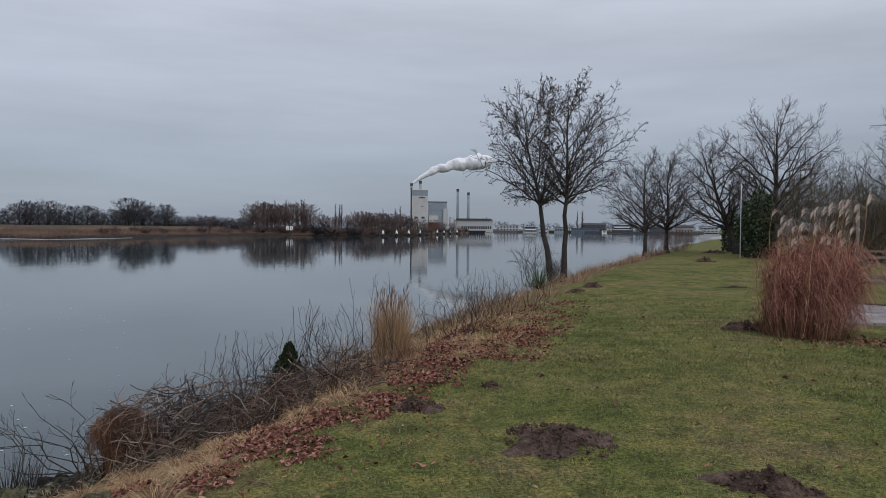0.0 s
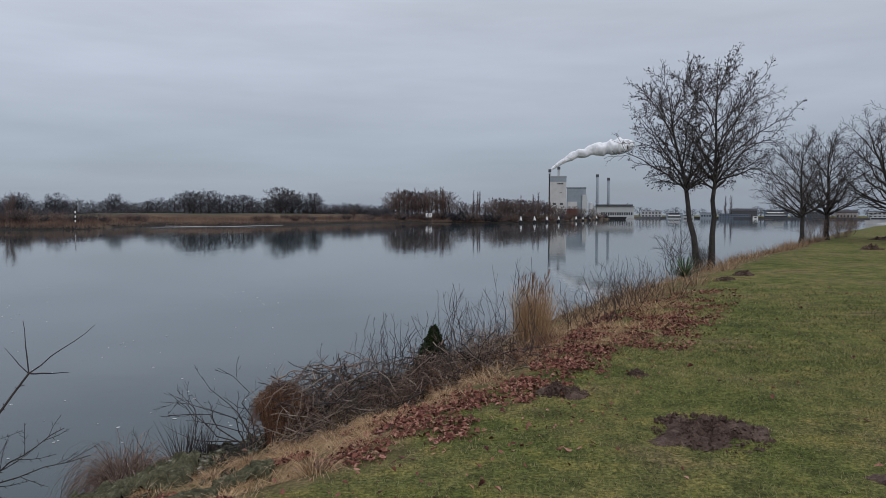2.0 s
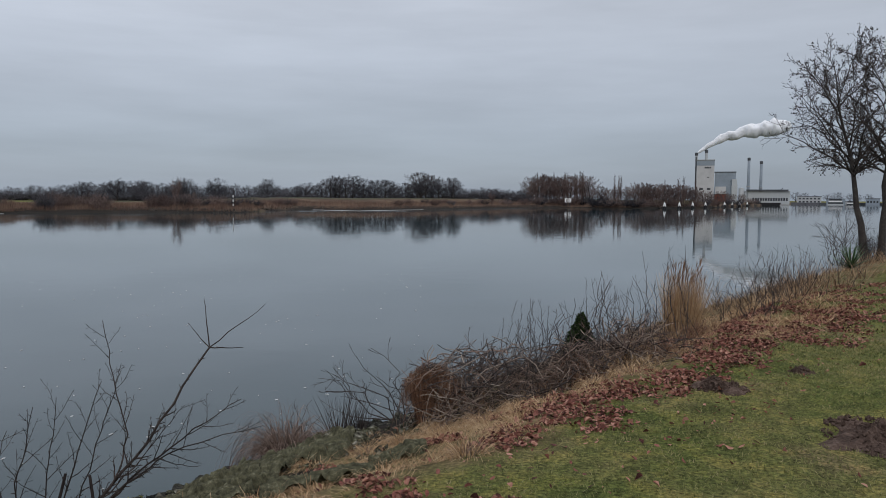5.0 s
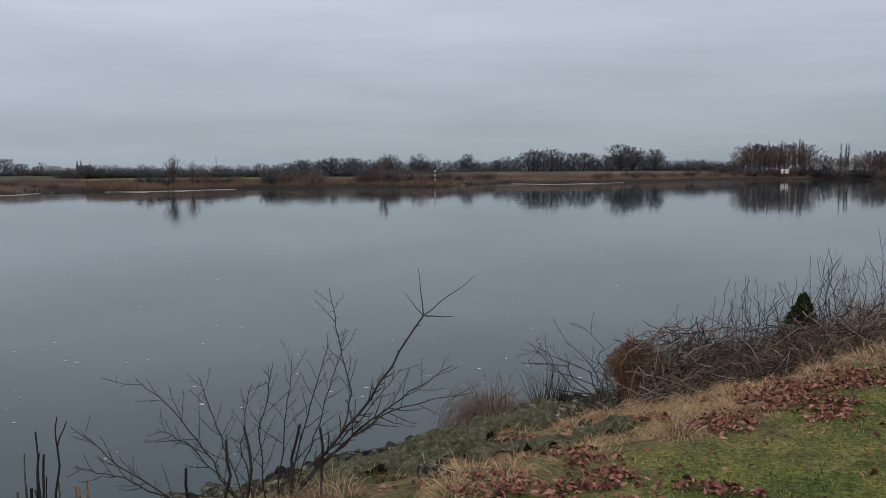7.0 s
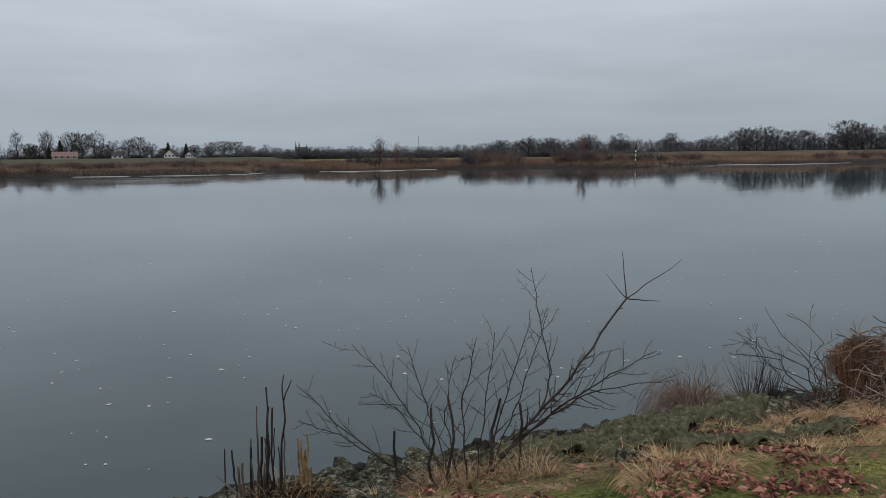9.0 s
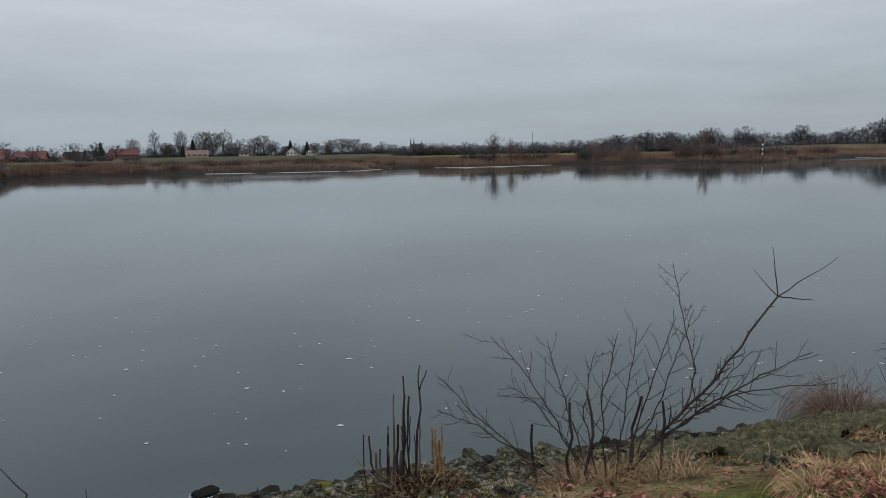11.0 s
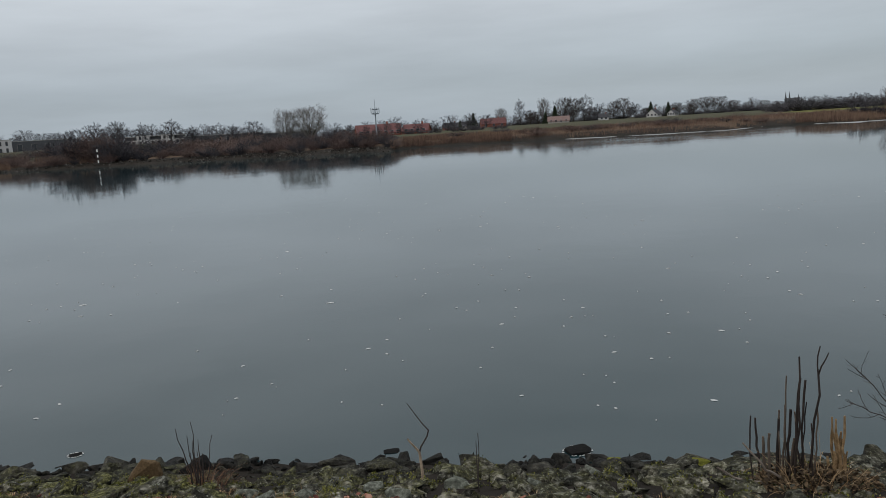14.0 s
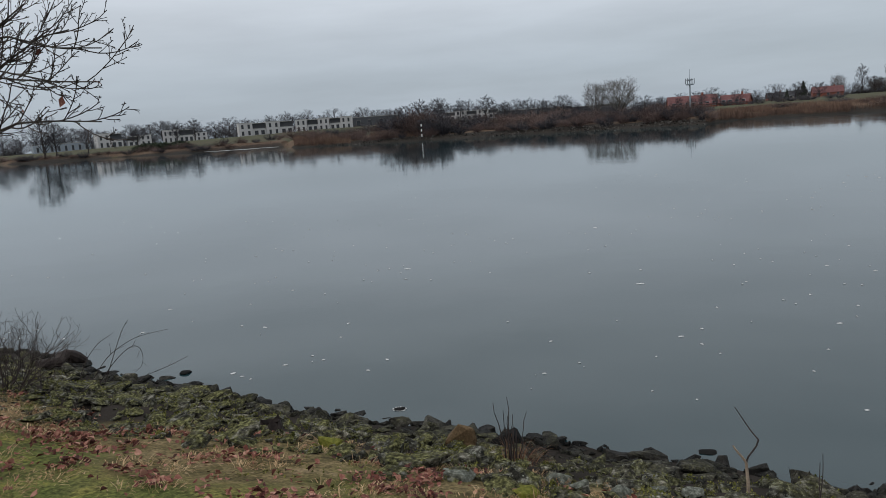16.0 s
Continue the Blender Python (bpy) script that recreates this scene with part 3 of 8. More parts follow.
# ---------------------------------------------------------------- ground and water
WATER_Z = -1.5
SHORE_Y = [-3000, -60, -25, -8.9, -5.2, -1.2, 2.7, 6.3, 7.6, 19, 31, 43, 63, 88, 167, 330, 560, 900, 3000]
SHORE_X = [-900, -26, -13.5, -9.2, -8.1, -7.45, -6.65, -5.55, -5.15, -1.8, 2.0, 6.9, 14.4, 23.3, 56, 150, 400, 1500, 9000]
BANK_AZ = [-90, -60, -45, -30, -18, -9, -3.2, -2.0, 1, 6, 12, 20, 27, 31, 34, 35.5, 41, 49, 57, 62, 65, 70, 78, 86.8, 88.0, 89, 97, 105, 112, 117, 119.0, 119.6, 124, 130, 137, 150, 165, 180]
BANK_D = [9000, 6000, 2500, 900, 650, 690, 680, 500, 335, 280, 285, 222, 186, 200, 178, 157, 160, 158, 143, 147, 131, 130, 134, 138, 133, 124, 134, 148, 158, 172, 182, 214, 224, 252, 292, 700, 2500, 9000]


def litter(rng, b, at, size):
    """Curled ovate leaves lying about flat, six corners each."""
    n = len(at)
    a = rng.random(n) * 6.28
    d = unit(np.stack([np.cos(a), np.sin(a), rng.normal(0, 0.4, n)], 1))
    s = unit(np.stack([-np.sin(a), np.cos(a), rng.normal(0, 0.5, n)], 1))
    up = np.cross(d, s)
    z = size * (0.55 + 0.8 * rng.random((n, 1)))
    w = z * rng.uniform(0.12, 0.42, (n, 1))
    c = z * rng.normal(0.12, 0.28, (n, 1))
    v = np.stack([at - d * z * 0.5, at - d * z * 0.15 + s * w + up * c, at + d * z * 0.22 + s * w * 0.8 + up * c, at + d * z * 0.5 + up * c * 0.6, at + d * z * 0.2 - s * w * 0.85 + up * c, at - d * z * 0.15 - s * w + up * c], 1)
    q = np.arange(n)[:, None] * 6
    b.add(v, np.concatenate([q + [0, 1, 2, 3], q + [0, 3, 4, 5]]))


def fbm(x, y, scale, seed=0):
    """Smooth two-dimensional wander between about -1 and 1."""
    out = np.zeros(np.shape(x))
    rng = np.random.default_rng(seed)
    for k in range(7):
        a, ph, f = rng.random() * 6.28, rng.random() * 6.28, (0.6 + 0.28 * k) / scale
        out = out + np.sin((x * math.cos(a) + y * math.sin(a)) * f * 6.28 + ph + 1.5 * np.sin((y * math.cos(a) - x * math.sin(a)) * f * 3.1 + k))
    return out / 4.5


def near_s(x, y):
    """Metres from the near waterline, inland positive."""
    slope = (np.interp(y + 1, SHORE_Y, SHORE_X) - np.interp(y - 1, SHORE_Y, SHORE_X)) / 2
    return (x - np.interp(y, SHORE_Y, SHORE_X)) / np.sqrt(1 + slope ** 2) + 0.18 * fbm(x, y, 5.0, 3)


def far_s(x, y):
    """Metres beyond the far waterline."""
    az = np.degrees(np.arctan2(-x, y))
    r = np.hypot(x, y)
    return r - np.interp(az, BANK_AZ, BANK_D) + 1.2 * fbm(x, y, 30.0, 4), az, r


def ground_z(x, y):
    x, y = np.asarray(x, float), np.asarray(y, float)
    s = near_s(x, y)
    near = np.interp(s, [-60, -8, -1.35, 0.14, 1.05, 2, 3, 4, 5, 12, 60, 400], [-5, -3.2, -1.95, -1.5, -1.17, -0.85, -0.5, -0.13, -0.01, 0.0, 0.1, 0.6])
    calm = np.clip((np.hypot(x, y) - 2) / 4, 0, 1)
    near = near + np.where(s > 4.2, 0.02, 0.05) * fbm(x, y, 2.3, 5) * calm + 0.03 * fbm(x, y, 9.0, 6) * calm
    near = near + 0.09 * np.exp(-((x + 3.7) / 0.75) ** 2 - ((y - 6.2) / 1.3) ** 2)
    fs, az, r = far_s(x, y)
    far = np.interp(fs, [-60, -12, -2, 0, 2, 7, 20, 400], [-5, -3.4, -1.8, -1.5, -0.95, -0.5, -0.15, 0.4])
    dike = np.interp(az, [4, 8, 34, 46], [0, 1, 1, 0]) * 1.75 * np.exp(-((fs - 55) / 18) ** 2)
    rise = np.interp(az, [98, 106, 116, 145], [0, 1, 1, 0.3]) * 2.6 * np.clip((fs - 30) / 90, 0, 1)
    far = far + (dike + rise) * (fs > 0) + 0.12 * fbm(x, y, 20.0, 7) * (fs > 3)
    return np.maximum(near, far)


def gz(x, y):
    return float(ground_z(np.array([x]), np.array([y]))[0])


def make_ground():
    k = 360
    u = np.linspace(-1, 1, k)
    line = 2.0 * np.sinh(8.36 * u) / np.sinh(8.36) * 4270 / 2.0
    x, y = np.meshgrid(line - 2.5, line + 3.0)
    z = ground_z(x, y)
    i = np.arange(k * k).reshape(k, k)
    q = np.stack([i[:-1, :-1], i[:-1, 1:], i[1:, 1:], i[1:, :-1]], -1).reshape(-1, 4)
    b = Build().add(np.stack([x, y, z], -1), q)
    ob = b.done("ground", M_GROUND, smooth=True)
    tagged(ob, "grassy river bank with worn lawn and leaf-strewn slope", "ground", kind="structure")
    s = near_s(x, y)
    fs, az, r = far_s(x, y)
    isfar = fs > -5
    masks = {
        "bank": np.where(isfar, 0, np.clip((np.interp(y, [0.5, 3.5], [4.2, 5.1]) + 0.5 * fbm(x, y, 4.0, 8) - s) / 1.4, 0, 1)),
        "reed": np.where(isfar, np.clip((90 - fs) / 30, 0, 1), 0),
        "field": np.where(isfar, np.where((az > 5) & (az < 46), np.clip((fs - 40) / 14, 0, 1), np.clip((fs - 24) / 14, 0, 1) * np.clip((az - 58) / 6, 0, 1)), 0),
        # near part climbs the stone slope, to paint the gaps there as shaded
        "shore": np.where(isfar, np.clip((9.0 - fs) / 5, 0, 1), np.clip((2.9 + 0.4 * fbm(x, y, 1.4, 19) - s) / 1.0, 0, 1) * np.where(y < 8, 1.0, np.clip((1.4 - s) / 0.8, 0, 1))),
    }
    for name, v in masks.items():
        at = ob.data.attributes.new(name, "FLOAT", "POINT")
        at.data.foreach_set("value", np.broadcast_to(v, x.shape).astype(np.float32).ravel())


make_ground()


def make_water():
    """One level sheet; a light breeze ruffles it along the far bank."""
    k = 150
    line = np.sinh(8.0 * np.linspace(-1, 1, k)) / np.sinh(8.0) * 4260
    x, y = np.meshgrid(line - 2.5, line + 3.0)
    i = np.arange(k * k).reshape(k, k)
    q = np.stack([i[:-1, :-1], i[:-1, 1:], i[1:, 1:], i[1:, :-1]], -1).reshape(-1, 4)
    ob = Build().add(np.stack([x, y, np.full(x.shape, WATER_Z)], -1), q).done("water", M_WATER)
    tagged(ob, "calm grey river reflecting the overcast sky", "river", kind="structure")
    fs, az, r = far_s(x, y)
    v = np.clip((fs + 34) / 14, 0, 1) * np.clip((2 - fs) / 4, 0, 1) * np.interp(az, [4, 13, 33, 38, 48, 54, 80, 87, 118, 122, 140], [0, 0.55, 0.6, 0.15, 0.15, 0.25, 0.2, 0.04, 0.04, 0.12, 0])
    ob.data.attributes.new("ripple", "FLOAT", "POINT").data.foreach_set("value", v.astype(np.float32).ravel())


make_water()


def polar(az, d):
    return -d * math.sin(radians(az)), d * math.cos(radians(az))

# ---------------------------------------------------------------- trees


def bare_tree(name, label, at, top, radius, crown, plan, seed, group="", keys=0, key_size=0.05, limbs=26, clear=0.26, twig=None, bow=-0.04):
    """A leafless tree. top: the trunk's end in local metres; crown: half width, half height and middle height."""
    rng = np.random.default_rng(seed)
    ob = thing(name, label, "tree", pose(*at), group)
    tr = stem(rng, (0, 0, -0.1), top, radius, 0.012, 12, 0.07)
    tr = tr[0], tr[1] * (1 + 0.4 * np.exp(-np.linspace(0, 1, 12) * 14))
    Build().tubes(*tr, 10).done("trunk", M_BARK, ob, smooth=True)
    lv = [dome(rng, tr, limbs, clear, *crown, 0.008, bow)]
    for i in range(limbs):
        Build().tubes(lv[0][0][i:i + 1], lv[0][1][i:i + 1], 6).done("limb", M_BARK, ob, smooth=True)
    b = Build()
    for row in plan:
        lv.append(shoots(rng, *lv[-1], *row))
        if len(lv) <= len(plan):
            b.tubes(*lv[-1], 4 if len(lv) < 3 else 3)
        else:
            b.slivers(*lv[-1], rng)
    b.done("crown", twig or M_TWIG, ob, kind="stuff")
    if keys:
        pts = np.concatenate([lv[-1][0][:, -1], lv[-2][0][:, -1]])
        pts = pts[rng.integers(0, len(pts), keys)]
        b = Build()
        for _ in range(2):
            leaves(rng, b, pts + rng.normal(0, 0.018, pts.shape), key_size, hang=1.6)
        b.done("withered_fruit", M_SEED, ob, "clusters of withered brown seed keys", kind="stuff")
    return ob


BROAD = [(9, 0.22, 0.98, 40, 0.36, 6, 0.05, 0.10, 0.0065, 0.6, 0.35), (6, 0.2, 0.98, 42, 0.45, 4, 0.05, 0.14, 0.0052, 0.6, 0.3), (4, 0.25, 0.98, 40, 0.6, 3, 0.08, 0.18, 0.0040, 0.6, 0.3)]

FINE = BROAD[:2] + [(5, 0.25, 0.98, 42, 0.55, 3, 0.05, 0.18, 0.0038, 0.6, 0.3)]

# The pair of maples on the edge of the bank
bare_tree("maple_tree", "bare leaning riverside tree with hanging brown seed keys", (4.42, 30.0, -0.42), (-1.15, 0.2, 6.5), 0.125, (2.4, 2.75, 5.1), FINE, 11, keys=1300, key_size=0.06, limbs=24, clear=0.48, bow=0.10)
bare_tree("maple_tree", "bare upright riverside tree with hanging brown seed keys", (4.95, 30.5, -0.40), (0.1, 0.1, 7.2), 0.12, (2.5, 2.85, 5.35), FINE, 12, keys=1300, key_size=0.06, limbs=26, clear=0.46, bow=0.10)

# Two smaller trees further along the bank, then the larger ones beside the hedge
bare_tree("lime_tree", "bare broad-crowned tree on the river bank", (13.6, 50.9, -0.05), (0.0, 0, 6.0), 0.14, (2.9, 2.6, 4.2), BROAD, 21, keys=260, group="bank trees", clear=0.3)
bare_tree("lime_tree", "bare broad-crowned tree on the river bank", (16.6, 56.0, 0.0), (0.2, 0, 6.9), 0.165, (3.4, 2.9, 4.8), BROAD, 22, group="bank trees", clear=0.28)
bare_tree("oak_tree", "large bare tree with wide crown behind an ivy hedge", (21.8, 50.0, 0.05), (0.2, 0, 8.8), 0.26, (4.4, 4.0, 5.9), BROAD, 23, group="garden trees", limbs=36)
bare_tree("oak_tree", "bare tree leaning out over the lawn beside the hedge", (20.2, 52.0, 0.05), (-2.4, 0.5, 7.0), 0.22, (3.4, 3.2, 5.2), BROAD, 24, group="garden trees")
bare_tree("birch_tree", "bare tree with fine hanging twigs", (24.6, 37.5, 0.05), (0.2, 0, 10.0), 0.2, (3.2, 4.2, 6.8), [(10, 0.22, 0.98, 40, 0.42, 6, -0.06, 0.12, 0.006), (7, 0.2, 0.98, 40, 0.5, 5, -0.2, 0.14, 0.005), (3, 0.3, 0.98, 35, 0.5, 3, -0.25, 0.15, 0.004)], 25, group="garden trees", limbs=30)
bare_tree("oak_tree", "bare tree far along the hedge", (39.0, 90.0, 0.1), (0.2, 0, 7.5), 0.22, (3.8, 3.4, 4.8), BROAD, 26, group="garden trees")
bare_tree("oak_tree", "bare garden tree behind the terrace shrubs", (28.5, 46.0, 0.1), (0.2, 0, 7.0), 0.2, (3.6, 3.0, 4.6), BROAD, 27, group="garden trees")



def bush(name, label, at, spread, height, stems, seed, material, plan=None, r=0.012, group="", cat="shrub", lean=(0, 0)):
    """A leafless shrub: stems that fan out of one root."""
    rng = np.random.default_rng(seed)
    ob = thing(name, label, cat, pose(*at), group)
    a = rng.random(stems) * 6.28
    q = np.sqrt(rng.random(stems))
    h = height * (1 - 0.45 * q ** 2) * (0.7 + 0.4 * rng.random(stems))
    rows = []
    for i in range(stems):
        p0 = (0.25 * spread * q[i] * math.cos(a[i]), 0.25 * spread * q[i] * math.sin(a[i]), -0.05)
        p1 = (spread * q[i] * math.cos(a[i]) + lean[0], spread * q[i] * math.sin(a[i]) + lean[1], h[i])
        rows.append(stem(rng, p0, p1, r, r * 0.3, 6, 0.5))
    p = np.concatenate([x[0] for x in rows])
    rr = np.concatenate([x[1] for x in rows])
    if stems <= 46:
        for i in range(stems):
            Build().tubes(p[i:i + 1], rr[i:i + 1], 5).done("stem", material, ob)
    else:
        Build().tubes(p, rr, 4).done("stem_fan", material, ob, kind="stuff")
    plan = plan or [(5, 0.25, 0.95, 40, 0.5, 4, 0.08, 0.2, r * 0.25), (3, 0.3, 0.95, 40, 0.5, 3, 0.08, 0.2, r * 0.2)]
    b = Build()
    level = (p, rr)
    for row in plan:
        level = shoots(rng, level[0], level[1], *row)
        b.tubes(*level, 3)
    b.done("brushwood", material, ob, kind="stuff")
    return ob


# Shrubs and hedge at the garden edge
def ivy_hedge(label, x, y, wide, long, high, n, seed):
    rng = np.random.default_rng(seed)
    ob = thing("ivy_hedge", label, "hedge", pose(x, y, 0.05))
    b = Build()
    u, v = rng.random(n) * 6.28, rng.random(n)
    rad = 0.75 + 0.15 * np.sin(u * 3 + 1) + 0.12 * rng.normal(0, 1, n) + 0.10 * np.sin(v * 9 + u * 4)
    px = np.cos(u) * wide * rad
    py = np.sin(u) * long * rad
    pz = 0.1 + v * high * (1 + 0.15 * np.sin(u * 2) + 0.05 * np.sin(u * 7))
    px *= 1 - 0.35 * np.clip(v - 0.8, 0, 1) * 5 * rng.random(n)
    leaves(rng, b, np.stack([px, py, pz], 1), 0.2)
    b.done("foliage", M_IVY, ob, kind="stuff")
    p, r = [], []
    for i in range(9):
        q, w = stem(rng, (rng.normal(0, 0.3 * wide), rng.normal(0, 0.4 * long), -0.1), (rng.normal(0, 0.6 * wide), rng.normal(0, 0.55 * long), high * 0.9), 0.06, 0.015, 6, 0.4)
        p.append(q)
        r.append(w)
    Build().tubes(np.concatenate(p), np.concatenate(r), 5).done("stem_fan", M_BARK, ob)


ivy_hedge("dense dark green ivy-covered evergreen hedge", 18.9, 45.5, 0.8, 1.7, 3.3, 4600, 31)
ivy_hedge("clipped dark evergreen hedge along the lawn", 22.2, 58.0, 0.45, 1.6, 2.6, 1900, 35)
bush("hawthorn_hedge", "bare brown twiggy hedge along the lawn", (25.9, 62.0, 0.05), 2.2, 3.4, 46, 32, M_TWIG, r=0.03, cat="hedge", group="lawn hedge")
bush("hawthorn_hedge", "bare brown twiggy hedge along the lawn", (30.4, 72.0, 0.05), 2.6, 3.6, 46, 33, M_TWIG, r=0.03, cat="hedge", group="lawn hedge")
bush("hawthorn_hedge", "bare brown twiggy hedge along the lawn", (36.5, 86.0, 0.05), 3.0, 4.0, 46, 34, M_TWIG, r=0.03, cat="hedge", group="lawn hedge")
for i, (x, y, h, sp, m) in enumerate(((19.9, 41.5, 4.6, 2.0, M_GARDEN), (21.4, 40.0, 5.2, 2.2, M_GARDEN), (23.2, 41.0, 4.8, 2.4, M_GARDEN), (25.6, 43.5, 4.4, 2.6, M_GARDEN), (28.0, 45.0, 4.4, 2.8, M_GARDEN), (22.4, 43.0, 5.2, 2.4, M_GARDEN))):
    bush("garden_shrub", "tall bare yellowish-brown garden shrub", (x, y, 0.05), sp, h, 70, 40 + i, m, r=0.02, group="garden shrubs")
for i, (x, y, sp, h) in enumerate(((14.8, 52.5, 1.2, 1.6), (18.0, 58.0, 1.6, 2.3), (19.5, 62.0, 1.6, 2.0))):
    bush("bank_shrub", "bare brown shrub at the foot of the bank trees", (x, y, gz(x, y)), sp, h, 30, 50 + i, M_TWIG_RED, r=0.012, group="bank shrubs")
bush("riverside_shrub", "small bare grey shrub beside the tree trunks", (3.35, 28.2, -0.5), 0.95, 1.75, 16, 55, M_TWIG, r=0.011)
bush("trunk_shrub", "dense brown suckers at the tree foot", (4.5, 30.2, -0.42), 0.45, 1.0, 40, 56, M_TWIG, r=0.008)

# ---------------------------------------------------------------- the bank's plants


def arcs(rng, base, d, long, droop, n=5):
    """Arching blade lines from base (N, 3) along unit d, bending down."""
    pts = [base]
    for k in range(n - 1):
        d = unit(d + np.array([0, 0, -1.0]) * (droop / (n - 1) * (0.4 + k * 0.5))[:, None] + rng.normal(0, 0.04, d.shape))
        pts.append(pts[-1] + d * (long / (n - 1))[:, None])
    return np.stack(pts, 1)


def clump(b, rng, at, count, radius, height, width, droop=1.0, splay=0.5, n=5, lean=(0, 0)):
    """A tuft of arching grass blades."""
    a, q = rng.random(count) * 6.28, np.sqrt(rng.random(count))
    base = np.stack([at[0] + radius * q * np.cos(a), at[1] + radius * q * np.sin(a), np.full(count, at[2] - 0.02)], 1)
    d = unit(np.stack([np.cos(a) * q * splay + lean[0] + rng.normal(0, 0.15, count), np.sin(a) * q * splay + lean[1] + rng.normal(0, 0.15, count), np.ones(count)], 1))
    long = height * (0.55 + 0.5 * rng.random(count))
    p = arcs(rng, base, d, long, droop * (0.5 + rng.random(count)), n)
    ang = rng.random(count) * 6.28
    b.blades(p, width * (0.7 + 0.6 * rng.random(count)), np.stack([np.cos(ang), np.sin(ang), np.zeros(count)], 1))


def grass_thing(name, label, at, count, radius, height, width, seed, material, category="grass", group="", **kw):
    rng = np.random.default_rng(seed)
    ob = thing(name, label, category, pose(*at), group)
    b = Build()
    clump(b, rng, (0, 0, 0), count, radius, height, width, **kw)
    b.done("tuft", material, ob, kind="stuff")
    b = Build()
    clump(b, rng, (0, 0, 0), count // 4, radius * 0.8, height * 0.4, width * 1.3, droop=1.2, splay=0.8)
    b.done("dead_foot", M_TWIG_RED if material is not M_TWIG else M_WILLOW, ob, "dark dead blades at the foot", kind="stuff")
    return ob


def reed_clump():
    """Tall tan reed grass with feathery heads."""
    x, y = -0.72, 12.3
    rng = np.random.default_rng(61)
    ob = thing("reed_grass", "tall dry tan reed grass with feathery heads", "grass", pose(x, y, gz(x, y)))
    b = Build()
    clump(b, rng, (0, 0, 0), 1300, 0.22, 1.1, 0.007, droop=0.12, splay=0.12, lean=(0.03, 0))
    b.done("tuft", M_STRAW, ob, kind="stuff")
    b, hd = Build(), Build()
    for i in range(60):
        a, q = rng.random() * 6.28, math.sqrt(rng.random()) * 0.25
        p0 = (q * math.cos(a), q * math.sin(a), 0)
        p1 = np.array((q * 1.3 * math.cos(a) + 0.03, q * 1.3 * math.sin(a), rng.uniform(0.9, 1.22)))
        p, r = stem(rng, p0, p1, 0.004, 0.002, 6, 0.1)
        b.tubes(p, r, 3)
        k = 9
        base = np.repeat(p1[None], k, 0) - np.stack([np.zeros(k), np.zeros(k), rng.uniform(0, 0.07, k)], 1)
        d = unit(np.stack([rng.normal(0.22, 0.12, k), rng.normal(0, 0.1, k), np.ones(k)], 1))
        f = arcs(rng, base, d, rng.uniform(0.06, 0.13, k), np.full(k, 0.8), 4)
        ang = rng.random(k) * 6.28
        hd.blades(f, np.full(k, 0.006), np.stack([np.cos(ang), np.sin(ang), np.zeros(k)], 1))
    b.done("stalk_mass", M_REED, ob, kind="stuff")
    hd.done("seed_fringe", M_SEDGE, ob, "brown feathery seed heads", kind="stuff")
    b = Build()
    clump(b, rng, (0.12, -0.25, -0.05), 420, 0.4, 0.5, 0.009, droop=0.8, splay=0.6)
    b.done("dead_foot", M_TWIG_RED, ob, "dark dead stems at the foot")


reed_clump()


